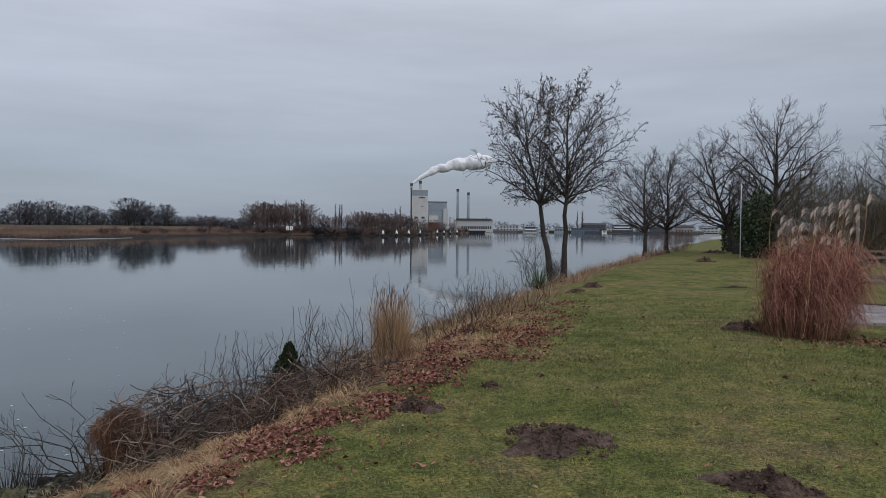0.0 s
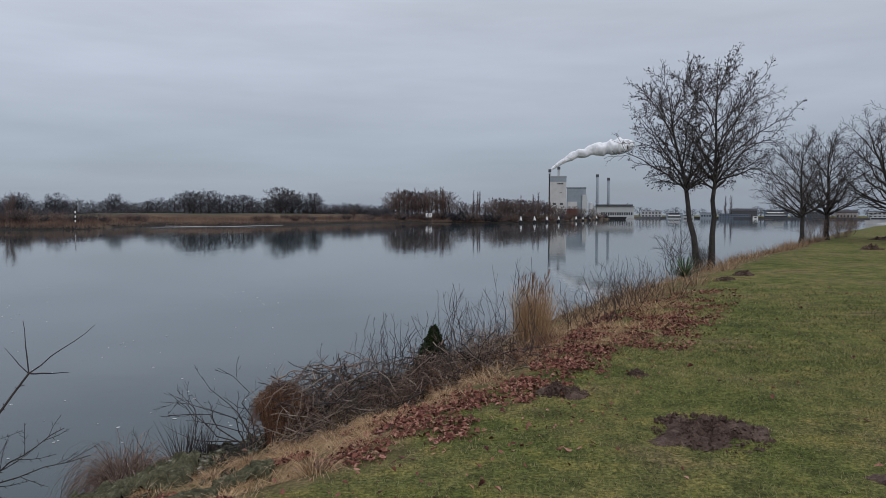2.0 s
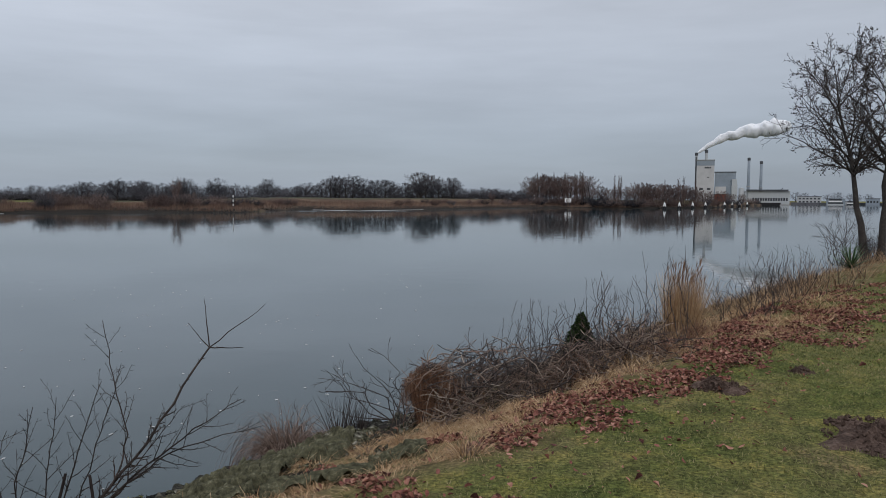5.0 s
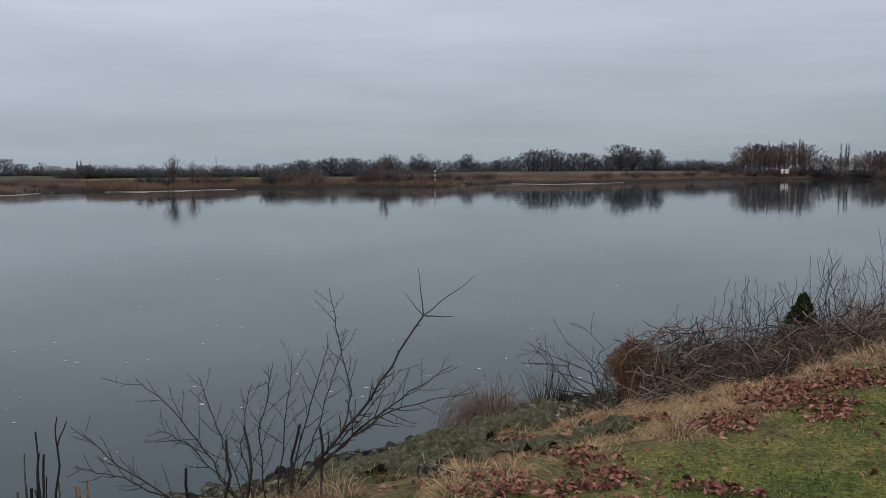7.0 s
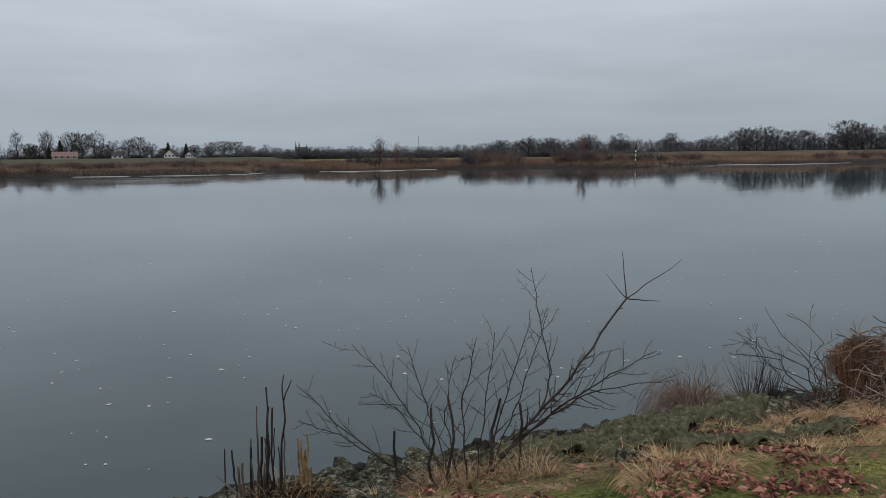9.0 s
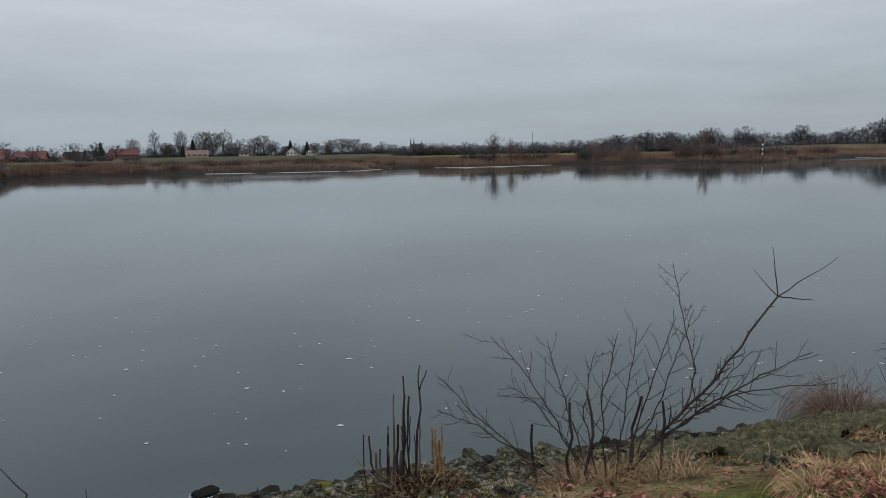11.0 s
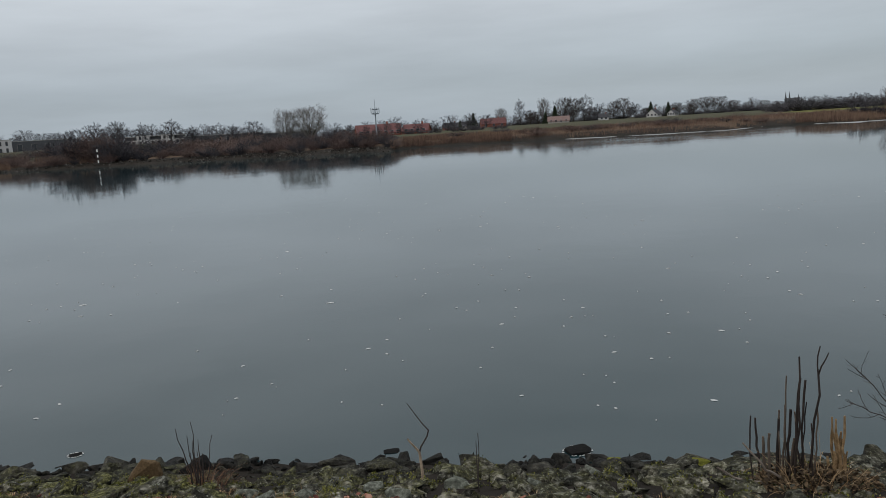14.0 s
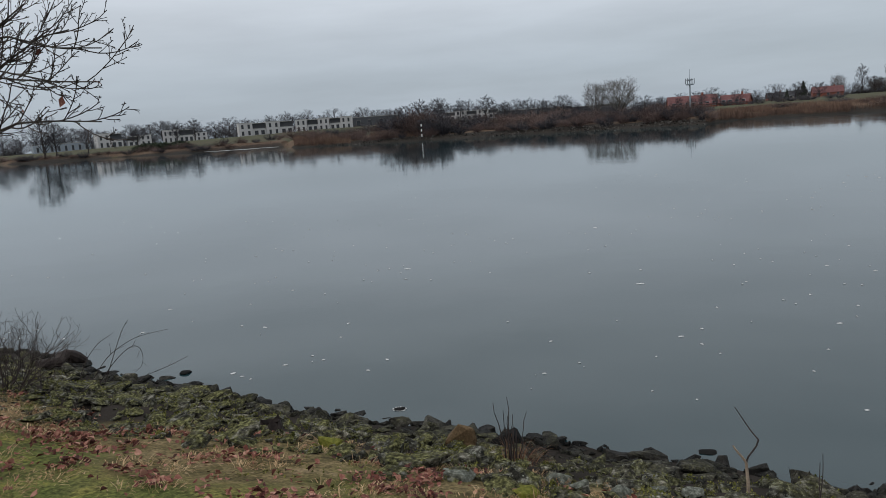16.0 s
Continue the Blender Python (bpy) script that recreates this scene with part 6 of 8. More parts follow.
def molehill(label, x, y, a, c, h, turn, seed):
    rng = np.random.default_rng(seed)
    ob = thing("molehill", label, "molehill", pose(x, y, gz(x, y), 0, 0, turn), "molehills on the lawn")
    k, rings = 40, 14
    u = np.linspace(0, 1, rings)[:, None]
    t = np.arange(k)[None] * 2 * math.pi / k
    edge = 1 + 0.28 * np.sin(2 * t + seed) + 0.24 * np.sin(3 * t + seed * 2) + 0.14 * np.sin(5 * t + seed * 3) + 0.08 * np.sin(9 * t + seed) + 0.08 * rng.normal(0, 1, (1, k))
    px, py = a * u * edge * np.cos(t), c * u * edge * np.sin(t)
    pz = h * (1 - u ** 2) * (1 + 0.8 * fbm(px + seed, py, 0.35, seed)) + 0.016 * rng.normal(0, 1, (rings, k)) * (1 - u) - 0.012 * u
    i = np.arange(rings * k).reshape(rings, k)
    q = np.stack([i[:-1], np.roll(i[:-1], -1, 1), np.roll(i[1:], -1, 1), i[1:]], -1).reshape(-1, 4)
    Build().add(np.stack([px, py, pz], -1), q).done("mound", M_EARTH, ob)
    b = Build()
    n = int(420 * (a * c / 0.12) ** 0.5)
    rr, ta = rng.random(n) ** 0.6 * 1.05, rng.random(n) * 6.28
    for j in range(n):
        cx, cy = a * rr[j] * math.cos(ta[j]), c * rr[j] * math.sin(ta[j])
        cz = h * max(0, 1 - rr[j] ** 2) * (1 + 0.8 * float(fbm(np.array(cx + seed), np.array(cy), 0.35, seed)))
        s = 0.005 + 0.018 * rng.random() ** 2
        w = rng.normal(0, s * 0.35, (6, 3)) + np.array([(s, 0, 0), (-s, 0, 0), (0, s, 0), (0, -s, 0), (0, 0, s), (0, 0, -s)]) + (cx, cy, cz + s * 0.3)
        b.add(w, [(0, 2, 4), (2, 1, 4), (1, 3, 4), (3, 0, 4), (2, 0, 5), (1, 2, 5), (3, 1, 5), (0, 3, 5)])
    tagged(b.done("crumb", M_EARTH, ob), kind="stuff")


molehill("wide flattened molehill of dark crumbly earth", 1.0, 5.87, 0.40, 0.5, 0.055, 12, 1)
molehill("fresh domed molehill of dark brown earth", 2.15, 4.81, 0.32, 0.22, 0.075, -35, 2)
molehill("molehill strewn with red leaves", -0.07, 6.78, 0.20, 0.15, 0.075, 10, 3)
molehill("small molehill at the lawn edge", 0.6, 7.74, 0.10, 0.07, 0.035, 0, 4)
molehill("low molehill ridge on the lawn", 4.3, 21.3, 0.28, 0.22, 0.10, 20, 5)
molehill("low molehill ridge on the lawn", 3.65, 20.1, 0.3, 0.2, 0.06, 40, 6)
molehill("molehill at the foot of the copper-red grass", 5.0, 12.38, 0.36, 0.25, 0.13, 0, 7)
molehill("distant molehill on the lawn", 13.6, 39.2, 0.40, 0.3, 0.2, 0, 8)
molehill("low worn molehill patch", 8.4, 21.6, 0.4, 0.2, 0.03, 0, 9)
molehill("distant flat molehill on the lawn", 19.4, 54.0, 0.9, 0.5, 0.15, 0, 10)

# ---------------------------------------------------------------- lawn, litter, tufts, foam


LAWN_Y = (2.4, 4.0, 4.9, 6.0, 7.5, 9.6)
LAWN_X = (-2.05, -1.95, -1.6, -1.15, -0.65, -0.05)


def lawn_blades():
    rng = np.random.default_rng(301)
    n = 640000
    near = rng.random(n) < 0.84
    x = np.where(near, -6.0 + 12.5 * rng.random(n) ** 1.2, rng.uniform(-4, 11, n))
    y = np.where(near, -7 + 17 * rng.random(n), rng.uniform(10, 22, n))
    r = np.hypot(x, y)
    s = near_s(x, y)
    edge = np.where(y < -0.5, 5.4, np.where(y < 2.5, 4.5, 3.75)) + 0.5 * fbm(x, y, 3.0, 9) + 0.35 * fbm(x, y, 0.9, 10)
    line = np.interp(y, LAWN_Y, LAWN_X) + 0.22 * fbm(x, y, 0.7, 24)
    keep = np.where((y > 2.4) & (y < 9.6), x > line + 0.75 * rng.random(n) ** 2.2, s > edge) & ~((x > 6.6) & (y > 11.5) & (y < 18)) & ~((((x - 1.02) / 0.36) ** 2 + ((y - 5.85) / 0.38) ** 2 < 1 + 0.5 * fbm(x, y, 0.3, 23)) | (((x - 2.15) / 0.36) ** 2 + ((y - 4.94) / 0.3) ** 2 < 1))
    keep &= rng.random(n) < np.clip((21 - r) / 9, 0, 1)
    worn = fbm(x, y, 1.6, 12) + 0.6 * fbm(x, y, 0.5, 13)
    keep &= rng.random(n) < np.clip(1.05 - 0.45 * worn, 0.25, 1)
    x, y, r = x[keep], y[keep], r[keep]
    n = len(x)
    z = ground_z(x, y)
    h = rng.uniform(0.010, 0.032, n) * np.clip(r / 9, 0.9, 1.5)
    w = 0.0042 * np.clip(r / 6, 0.9, 2)
    a, lean = rng.random(n) * 6.28, rng.normal(0, 0.75, (n, 2))
    base = np.stack([x, y, z - 0.004], 1)
    sd = np.stack([np.cos(a), np.sin(a), np.zeros(n)], 1) * w[:, None]
    tip = base + np.stack([lean[:, 0] * h, lean[:, 1] * h, h], 1)
    v = np.stack([base - sd, base + sd, tip], 1)
    ob = Build().add(v, np.arange(n * 3).reshape(-1, 3)).done("lawn_grass", M_GRASS)
    tagged(ob, "short worn winter lawn with brownish patches", "grass", kind="stuff")


lawn_blades()


def bank_tufts():
    rng = np.random.default_rng(302)
    b = Build()
    k = 0
    while k < 1110:
        y = rng.uniform(-8, 2.2) if k > 1050 else rng.uniform(-9, 34) if k > 820 else rng.uniform(3.5, 14) if k > 420 else rng.uniform(-7, 14)
        s = rng.uniform(2.7, 4.5) if k > 1050 else rng.uniform(2.2, 5.0) if y < 14 else rng.uniform(0.8, 4.6)
        x = shore_point(y, s)
        if fbm(np.array(x), np.array(y), 1.7, 14) < (0.2 if 6.4 < y < 13.5 else -0.12 if y < 14 else -0.3):
            continue
        if 2.4 < y < 9.6 and (x > np.interp(y, LAWN_Y, LAWN_X) + 0.1 or rng.random() < (0.7 if y < 5 else 0.45)):
            continue
        far = 1 if math.hypot(x, y) < 11 else 1.5
        low = 0.5 if y < 2.5 else 1.0
        clump(b, rng, (x, y, gz(x, y)), 56 if far == 1 else 30, 0.13 * far, rng.uniform(0.14, 0.32) * far * low, 0.0042 * far ** 2, droop=3.4, splay=1.1, n=3 if far > 1 else 4)
        k += 1
    ob = b.done("bank_grass", M_STRAW)
    tagged(ob, "limp straw-coloured dead grass tufts on the bank", "grass", kind="stuff")
    b = Build()
    for k in range(260):
        y = rng.uniform(14, 60)
        s = rng.uniform(0.9, 4.4)
        x = shore_point(y, s)
        if math.hypot(x - 2.8, y - 21.6) < 1.6:
            continue
        clump(b, rng, (x, y, gz(x, y)), 30, 0.28, rng.uniform(0.3, 0.75) if y < 40 else rng.uniform(0.4, 0.9), 0.016, droop=1.0, splay=0.6, n=4)
    ob = b.done("bank_weeds", M_WEED)
    tagged(ob, "brown dead weeds fringing the bank", "weeds", kind="stuff")


bank_tufts()


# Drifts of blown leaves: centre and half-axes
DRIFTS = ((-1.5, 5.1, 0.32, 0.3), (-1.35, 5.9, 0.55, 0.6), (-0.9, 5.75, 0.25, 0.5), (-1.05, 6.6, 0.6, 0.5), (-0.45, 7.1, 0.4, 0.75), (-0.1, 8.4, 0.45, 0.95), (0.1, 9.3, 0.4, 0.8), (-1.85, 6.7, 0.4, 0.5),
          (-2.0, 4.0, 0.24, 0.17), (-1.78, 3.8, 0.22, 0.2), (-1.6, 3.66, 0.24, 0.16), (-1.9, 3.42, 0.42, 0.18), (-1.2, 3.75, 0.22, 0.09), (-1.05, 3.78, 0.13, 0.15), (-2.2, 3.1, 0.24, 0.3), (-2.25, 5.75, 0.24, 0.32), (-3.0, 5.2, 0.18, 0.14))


def leaf_litter():
    rng = np.random.default_rng(303)
    n = 220000
    y = rng.uniform(-9, 17, n)
    s = rng.uniform(2.2, 6.0, n)
    slope = (np.interp(y + 1, SHORE_Y, SHORE_X) - np.interp(y - 1, SHORE_Y, SHORE_X)) / 2
    x = np.interp(y, SHORE_Y, SHORE_X) + s * np.sqrt(1 + slope ** 2)
    patch = fbm(x, y, 1.5, 15) + 0.55 * fbm(x, y, 0.55, 16)
    lean = np.where((y > 4.5) & (y < 14), 0.13 + 0.34 * np.clip((y - 5.6) / 1.2, 0, 1) * np.clip((13.5 - y) / 2, 0, 1), -0.2)
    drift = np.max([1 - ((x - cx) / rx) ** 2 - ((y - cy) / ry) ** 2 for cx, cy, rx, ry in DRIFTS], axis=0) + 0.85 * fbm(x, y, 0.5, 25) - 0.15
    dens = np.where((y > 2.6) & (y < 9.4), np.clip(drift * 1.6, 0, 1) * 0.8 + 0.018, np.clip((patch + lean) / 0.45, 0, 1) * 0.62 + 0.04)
    dens = dens * np.where(y < 2.5, 0.75, 1) * np.clip((s - 2.2) / 0.7, 0, 1) * np.clip((5.8 - s) / 0.6, 0, 1)
    keep = rng.random(n) < dens
    x, y = x[keep], y[keep]
    n = len(x)
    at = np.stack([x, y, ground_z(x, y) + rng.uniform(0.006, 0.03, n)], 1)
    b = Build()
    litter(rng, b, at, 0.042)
    m = 420
    az, r = np.radians(rng.uniform(-34, 20, m)), rng.uniform(4, 20, m)
    x, y = -r * np.sin(az), r * np.cos(az)
    ok = near_s(x, y) > 5
    x, y = x[ok], y[ok]
    litter(rng, b, np.stack([x, y, ground_z(x, y) + 0.02], 1), 0.05)
    # litter under the copper grass
    m = 700
    x, y = rng.normal(6.8, 0.9, m), rng.normal(11.0, 0.3, m)
    litter(rng, b, np.stack([x, y, ground_z(x, y) + 0.015], 1), 0.045)
    ob = b.done("leaf_litter", M_LEAF)
    tagged(ob, "fallen red-brown leaves strewn on the bank", "leaves", kind="stuff")


leaf_litter()


def foam():
    rng = np.random.default_rng(304)
    b = Build()
    k = 0
    while k < 900:
        r, az = rng.uniform(7.5, 42) if rng.random() < 0.85 else rng.uniform(42, 70), radians(rng.uniform(22, 142))
        x, y = -r * math.sin(az), r * math.cos(az)
        if near_s(np.array(x), np.array(y)) > -0.4 or fbm(np.array(x), np.array(y), 9.0, 17) < -0.15 + rng.normal(0, 0.5):
            continue
        e = rng.uniform(0.007, 0.025) * (1.7 if rng.random() < 0.12 else 1)
        t = np.arange(7) * 6.283 / 7
        q = (0.7 + 0.5 * rng.random(7)) * e
        a = rng.random() * 3.14
        u, w = q * np.cos(t) * rng.uniform(1, 2.2), q * np.sin(t)
        rim = np.stack([x + u * math.cos(a) - w * math.sin(a), y + u * math.sin(a) + w * math.cos(a), np.full(7, WATER_Z + 0.003)], 1)
        b.add(np.concatenate([rim, [(x, y, WATER_Z + 0.014)]]), [(i, (i + 1) % 7, 7) for i in range(7)])
        k += 1
    for cx, cy, rx, ry in ((-7.05, 1.30, 0.112, 0.135), (-8.1, -3.68, 0.06, 0.072)):
        for a in np.arange(0, 6.283, 0.13):
            if rng.random() < 0.4:
                continue
            x, y, e = cx + rx * math.cos(a) * rng.uniform(0.97, 1.08), cy + ry * math.sin(a) * rng.uniform(0.97, 1.08), rng.uniform(0.004, 0.009)
            t = np.arange(6) * 6.283 / 6
            rim = np.stack([x + e * np.cos(t), y + e * 1.5 * np.sin(t), np.full(6, WATER_Z + 0.003)], 1)
            b.add(np.concatenate([rim, [(x, y, WATER_Z + 0.009)]]), [(i, (i + 1) % 6, 6) for i in range(6)])
    ob = b.done("river_foam", M_FOAM)
    tagged(ob, "small white flecks of foam drifting on the water", "foam", kind="stuff")


foam()

# ---------------------------------------------------------------- garden edge beside the lawn


def terrace():
    rng = np.random.default_rng(311)
    ob = thing("paved_terrace", "grey concrete slab terrace behind ornamental grass", "terrace", pose(8.9, 14.6, 0.0, 0, 0, -8), kind="structure")
    me = None
    for i in range(6):
        for j in range(6):
            if me is None:
                bm = bmesh.new()
                bmesh.ops.create_cube(bm, size=1)
                bmesh.ops.bevel(bm, geom=bm.edges[:], offset=0.02, segments=1, affect="EDGES")
                me = bpy.data.meshes.new("slab")
                bm.to_mesh(me)
                bm.free()
                me.materials.append(M_PAVE)
            o = new("slab", me)
            o.parent = ob
            o.matrix_basis = pose(-1.5 + i * 0.6, -1.5 + j * 0.6, 0.015 + rng.uniform(-0.004, 0.004), rng.uniform(-0.4, 0.4), rng.uniform(-0.4, 0.4), 0) @ Matrix.Diagonal((0.59, 0.59, 0.06, 1))


terrace()


def rail_fence(x, y, turn, bays):
    ob = thing("rail_fence", "low weathered wooden rail fence", "fence", pose(x, y, gz(x, y), 0, 0, turn))
    for k in range(bays + 1):
        Build().box(k * 2 - 0.05, k * 2 + 0.05, -0.05, 0.05, -0.1, 0.75).done("post", M_WOOD, ob)
    for z in (0.3, 0.6):
        Build().box(-0.05, bays * 2 + 0.05, -0.085, -0.052, z, z + 0.09).done("rail", M_WOOD, ob)


rail_fence(15.0, 28.0, -8, 5)
rail_fence(19.0, 38.0, -5, 6)


def edging(x, y, turn, long):
    ob = Build().box(0, long, -0.09, 0.09, -0.05, 0.12).done("timber_edging", M_WOOD)
    ob.matrix_basis = pose(x, y, 0.0, 0, 0, turn)
    tagged(ob, "dark timber edging board along the garden bed", "edging")


edging(11.2, 23.4, -6, 9)
edging(12.4, 26.0, -6, 9)


def post(name, label, x, y, h, r, material, cap=None):
    ob = thing(name, label, "post", pose(x, y, gz(x, y)))
    Build().tube([(0, 0, -0.1), (0, 0, h * 0.5), (0, 0, h)], [r, r, r * 0.9], 10).done("shaft", material, ob, smooth=True)
    if cap:
        Build().tube([(0, 0, h), (0, 0, h + 0.03), (0, 0, h + 0.06)], [r * 1.3, r * 1.3, r * 0.4], 10).done("cap", cap, ob)


post("flag_pole", "thin white pole beside the ivy hedge", 17.6, 44.8, 4.3, 0.028, M_LIGHTCLAD, M_METAL)
post("garden_post", "pale round wooden post in the garden", 16.0, 26.5, 1.1, 0.06, M_LIGHTCLAD, M_METAL)
post("garden_post", "pale wooden post behind the plumes", 12.6, 23.0, 2.3, 0.05, M_WOOD)
post("garden_post", "tall dark wooden pole at the hedge", 21.3, 56.4, 5.0, 0.05, M_BARK)


def rope():
    t = np.linspace(0, 1, 14)
    p = np.stack([6.3 + 2.6 * t, 11.9 + 0.8 * t, 0.52 - 0.10 * t - 0.25 * t * (1 - t)], 1)
    ob = thing("garden_rope", "dark slack rope strung beside the terrace", "rope")
    Build().tube(p, np.full(14, 0.012), 6).done("line", M_BLACK, ob)
    for k in (0, -1):
        x, y, z = p[k]
        Build().tube([(x, y, -0.05), (x, y, z + 0.05)], [0.02, 0.018], 6).done("peg", M_WOOD, ob)


rope()
bush("cut_hydrangea", "cut-back hydrangea with withered brown heads", (8.35, 12.6, 0.0), 0.35, 0.55, 22, 321, M_TWIG_RED, r=0.006)
for i, (x, y) in enumerate(((7.3, 11.3), (8.8, 11.8))):
    grass_thing("withered_perennial", "withered dark brown garden perennial", (x, y, 0.0), 160, 0.3, 0.35, 0.012, 330 + i, M_SEDGE, category="plant", group="garden perennials", droop=1.2, splay=0.8)

# ---------------------------------------------------------------- the far bank: woods, scrub and reeds


def far_tree(label, seed, h, spread, clear, upness, twigs, name="far_tree", material=None, limbs=20, fine=0.012, rise=0.9):
    """A leafless tree for the far bank, 10 m or so, to be copied: limbs, boughs, twigs and a haze of fine spray."""
    rng = np.random.default_rng(seed)
    ob = thing(name, label, "tree", pose(0, 0, -50))
    tr = stem(rng, (0, 0, -0.3), (rng.normal(0, 0.3), rng.normal(0, 0.3), h * 0.8), 0.22 * h / 10, 0.03, 8, 0.10)
    Build().tubes(*tr, 6).done("trunk", M_BARK, ob)
    low = clear > 0.1
    a = dome(rng, tr, limbs, clear, (spread - 0.09) * h, (0.35 if low else 0.38) * h, (0.54 if low else 0.50) * h, 0.03, 0.14, rise)
    c = shoots(rng, *a, 5, 0.3, 1.0, 38, 0.46, 4, upness + 0.05, 0.12, 0.02, fall=0.3)
    d = shoots(rng, *c, 5, 0.2, 1.0, 40, 0.55, 3, upness, 0.14, 0.014, fall=0.2)
    e = shoots(rng, *d, twigs, 0.15, 1.0, 40, 0.75, 2, upness, 0.14, fine, fall=0.15)
    b = Build()
    b.slivers(a[0][:, [0, 2, 4, 7]], a[1][:, [0, 2, 4, 7]] * 1.2, rng)
    b.slivers(c[0][:, [0, 1, 3]], c[1][:, [0, 1, 3]], rng)
    b.spikes(*d, rng)
    b.spikes(*e, rng)
    b.done("crown", material or M_FARTWIG, ob, kind="stuff")
    return ob


def far_poplar(seed):
    rng = np.random.default_rng(seed)
    ob = thing("far_poplar", "slim bare upright poplar on the far bank", "tree", pose(0, 0, -50))
    tr = stem(rng, (0, 0, -0.3), (0, 0, 9.6), 0.16, 0.03, 8, 0.05)
    Build().tubes(*tr, 6).done("trunk", M_BARK, ob)
    a = shoots(rng, *tr, 34, 0.12, 0.98, 22, 0.22, 5, 0.14, 0.06, 0.02, fall=0.5)
    c = shoots(rng, *a, 8, 0.15, 0.98, 24, 0.4, 3, 0.1, 0.1, 0.016)
    d = shoots(rng, *c, 4, 0.15, 0.98, 24, 0.6, 2, 0.1, 0.1, 0.012)
    Build().slivers(a[0][:, ::2], a[1][:, ::2], rng).spikes(*c, rng).spikes(*d, rng).done("crown", M_FARSCRUB, ob, kind="stuff")
    return ob


def far_spruce(seed):
    rng = np.random.default_rng(seed)
    ob = thing("far_spruce", "dark green spruce beside the far houses", "conifer", pose(0, 0, -50))
    Build().tube([(0, 0, -0.3), (0, 0, 9.8)], [0.18, 0.03], 6).done("trunk", M_BARK, ob)
    n = 2600
    h = rng.random(n) ** 1.5
    a = rng.random(n) * 6.28
    rad = (3.0 * (1 - h) ** 0.9 + 0.06) * (0.3 + 0.7 * rng.random(n) ** 0.6) * (0.86 + 0.16 * np.sin(h * 46 + 0.6 * np.sin(3 * a)))
    b = Build()
    leaves(rng, b, np.stack([rad * np.cos(a), rad * np.sin(a), 0.3 + h * 9.5], 1), 0.55, hang=0.35)
    b.done("foliage", M_SPRUCE, ob)
    return ob


def far_bush(label, seed, h, material, stems=44, name="far_scrub"):
    rng = np.random.default_rng(seed)
    ob = thing(name, label, "shrub", pose(0, 0, -50))
    a, q = rng.random(stems) * 6.28, np.sqrt(rng.random(stems))
    rows = [stem(rng, (0.5 * q[i] * math.cos(a[i]), 0.5 * q[i] * math.sin(a[i]), -0.2), (1.25 * h * 0.6 * q[i] * math.cos(a[i]), 1.25 * h * 0.6 * q[i] * math.sin(a[i]), h * (0.92 - 0.5 * q[i] ** 2) * rng.uniform(0.85, 1.0)), 0.03, 0.01, 5, 0.3) for i in range(stems)]
    p, r = np.concatenate([x[0] for x in rows]), np.concatenate([x[1] for x in rows])
    b = Build().slivers(p[:, ::2], r[:, ::2], rng)
    t = shoots(rng, p, r, 8, 0.1, 1.0, 38, 0.34, 3, 0.10, 0.15, 0.02, fall=0.3)
    b.spikes(t[0], t[1], rng)
    b.spikes(*shoots(rng, *t, 3, 0.2, 1.0, 40, 0.6, 2, 0.08, 0.12, 0.018), rng)
    b.done("brushwood", material, ob, kind="stuff")
    return ob


def evergreen_bush(seed):
    rng = np.random.default_rng(seed)
    ob = thing("evergreen_shrub", "low dark evergreen shrub on the far meadow edge", "shrub", pose(0, 0, -50))
    n = 2200
    v = unit(rng.normal(0, 1, (n, 3))) * (0.75 + 0.3 * rng.random((n, 1)))
    v[:, 2] = np.abs(v[:, 2])
    b = Build()
    leaves(rng, b, v * np.array([3.4, 2.0, 1.7]) * (1 + 0.15 * np.sin(v[:, :1] * 9)), 0.4)
    b.done("foliage", M_SPRUCE, ob, kind="stuff")
    return ob


def broom_tree(seed):
    """A slim young tree of many steep branches, 10 m tall, to be copied."""
    rng = np.random.default_rng(seed)
    ob = thing("bank_sapling", "bare young tree with steep fan of branches", "tree", pose(0, 0, -50))
    tr = stem(rng, (0, 0, -0.3), (0, 0, 4.0), 0.13, 0.07, 6, 0.06)
    Build().tubes(*tr, 6).done("trunk", M_BARK, ob)
    n = 26
    a, q = rng.random(n) * 6.28, np.sqrt(rng.random(n))
    f = rng.uniform(0.15, 0.95, n)
    rows = [stem(rng, (0, 0, 4.0 * f[i]), (2.4 * q[i] * math.cos(a[i]), 2.4 * q[i] * math.sin(a[i]), 9.3 - 3.2 * q[i] ** 2 * rng.uniform(0.6, 1.3)), 0.055, 0.016, 6, 0.2) for i in range(n)]
    p, r = np.concatenate([x[0] for x in rows]), np.concatenate([x[1] for x in rows])
    c = shoots(rng, p, r, 8, 0.25, 1.0, 24, 0.26, 3, 0.14, 0.08, 0.014, fall=0.3)
    d = shoots(rng, *c, 5, 0.2, 1.0, 28, 0.55, 2, 0.12, 0.1, 0.013)
    Build().tubes(p, r, 3).slivers(c[0][:, ::2], c[1][:, ::2], rng).spikes(*d, rng).done("crown", M_FARSCRUB, ob, kind="stuff")
    return ob


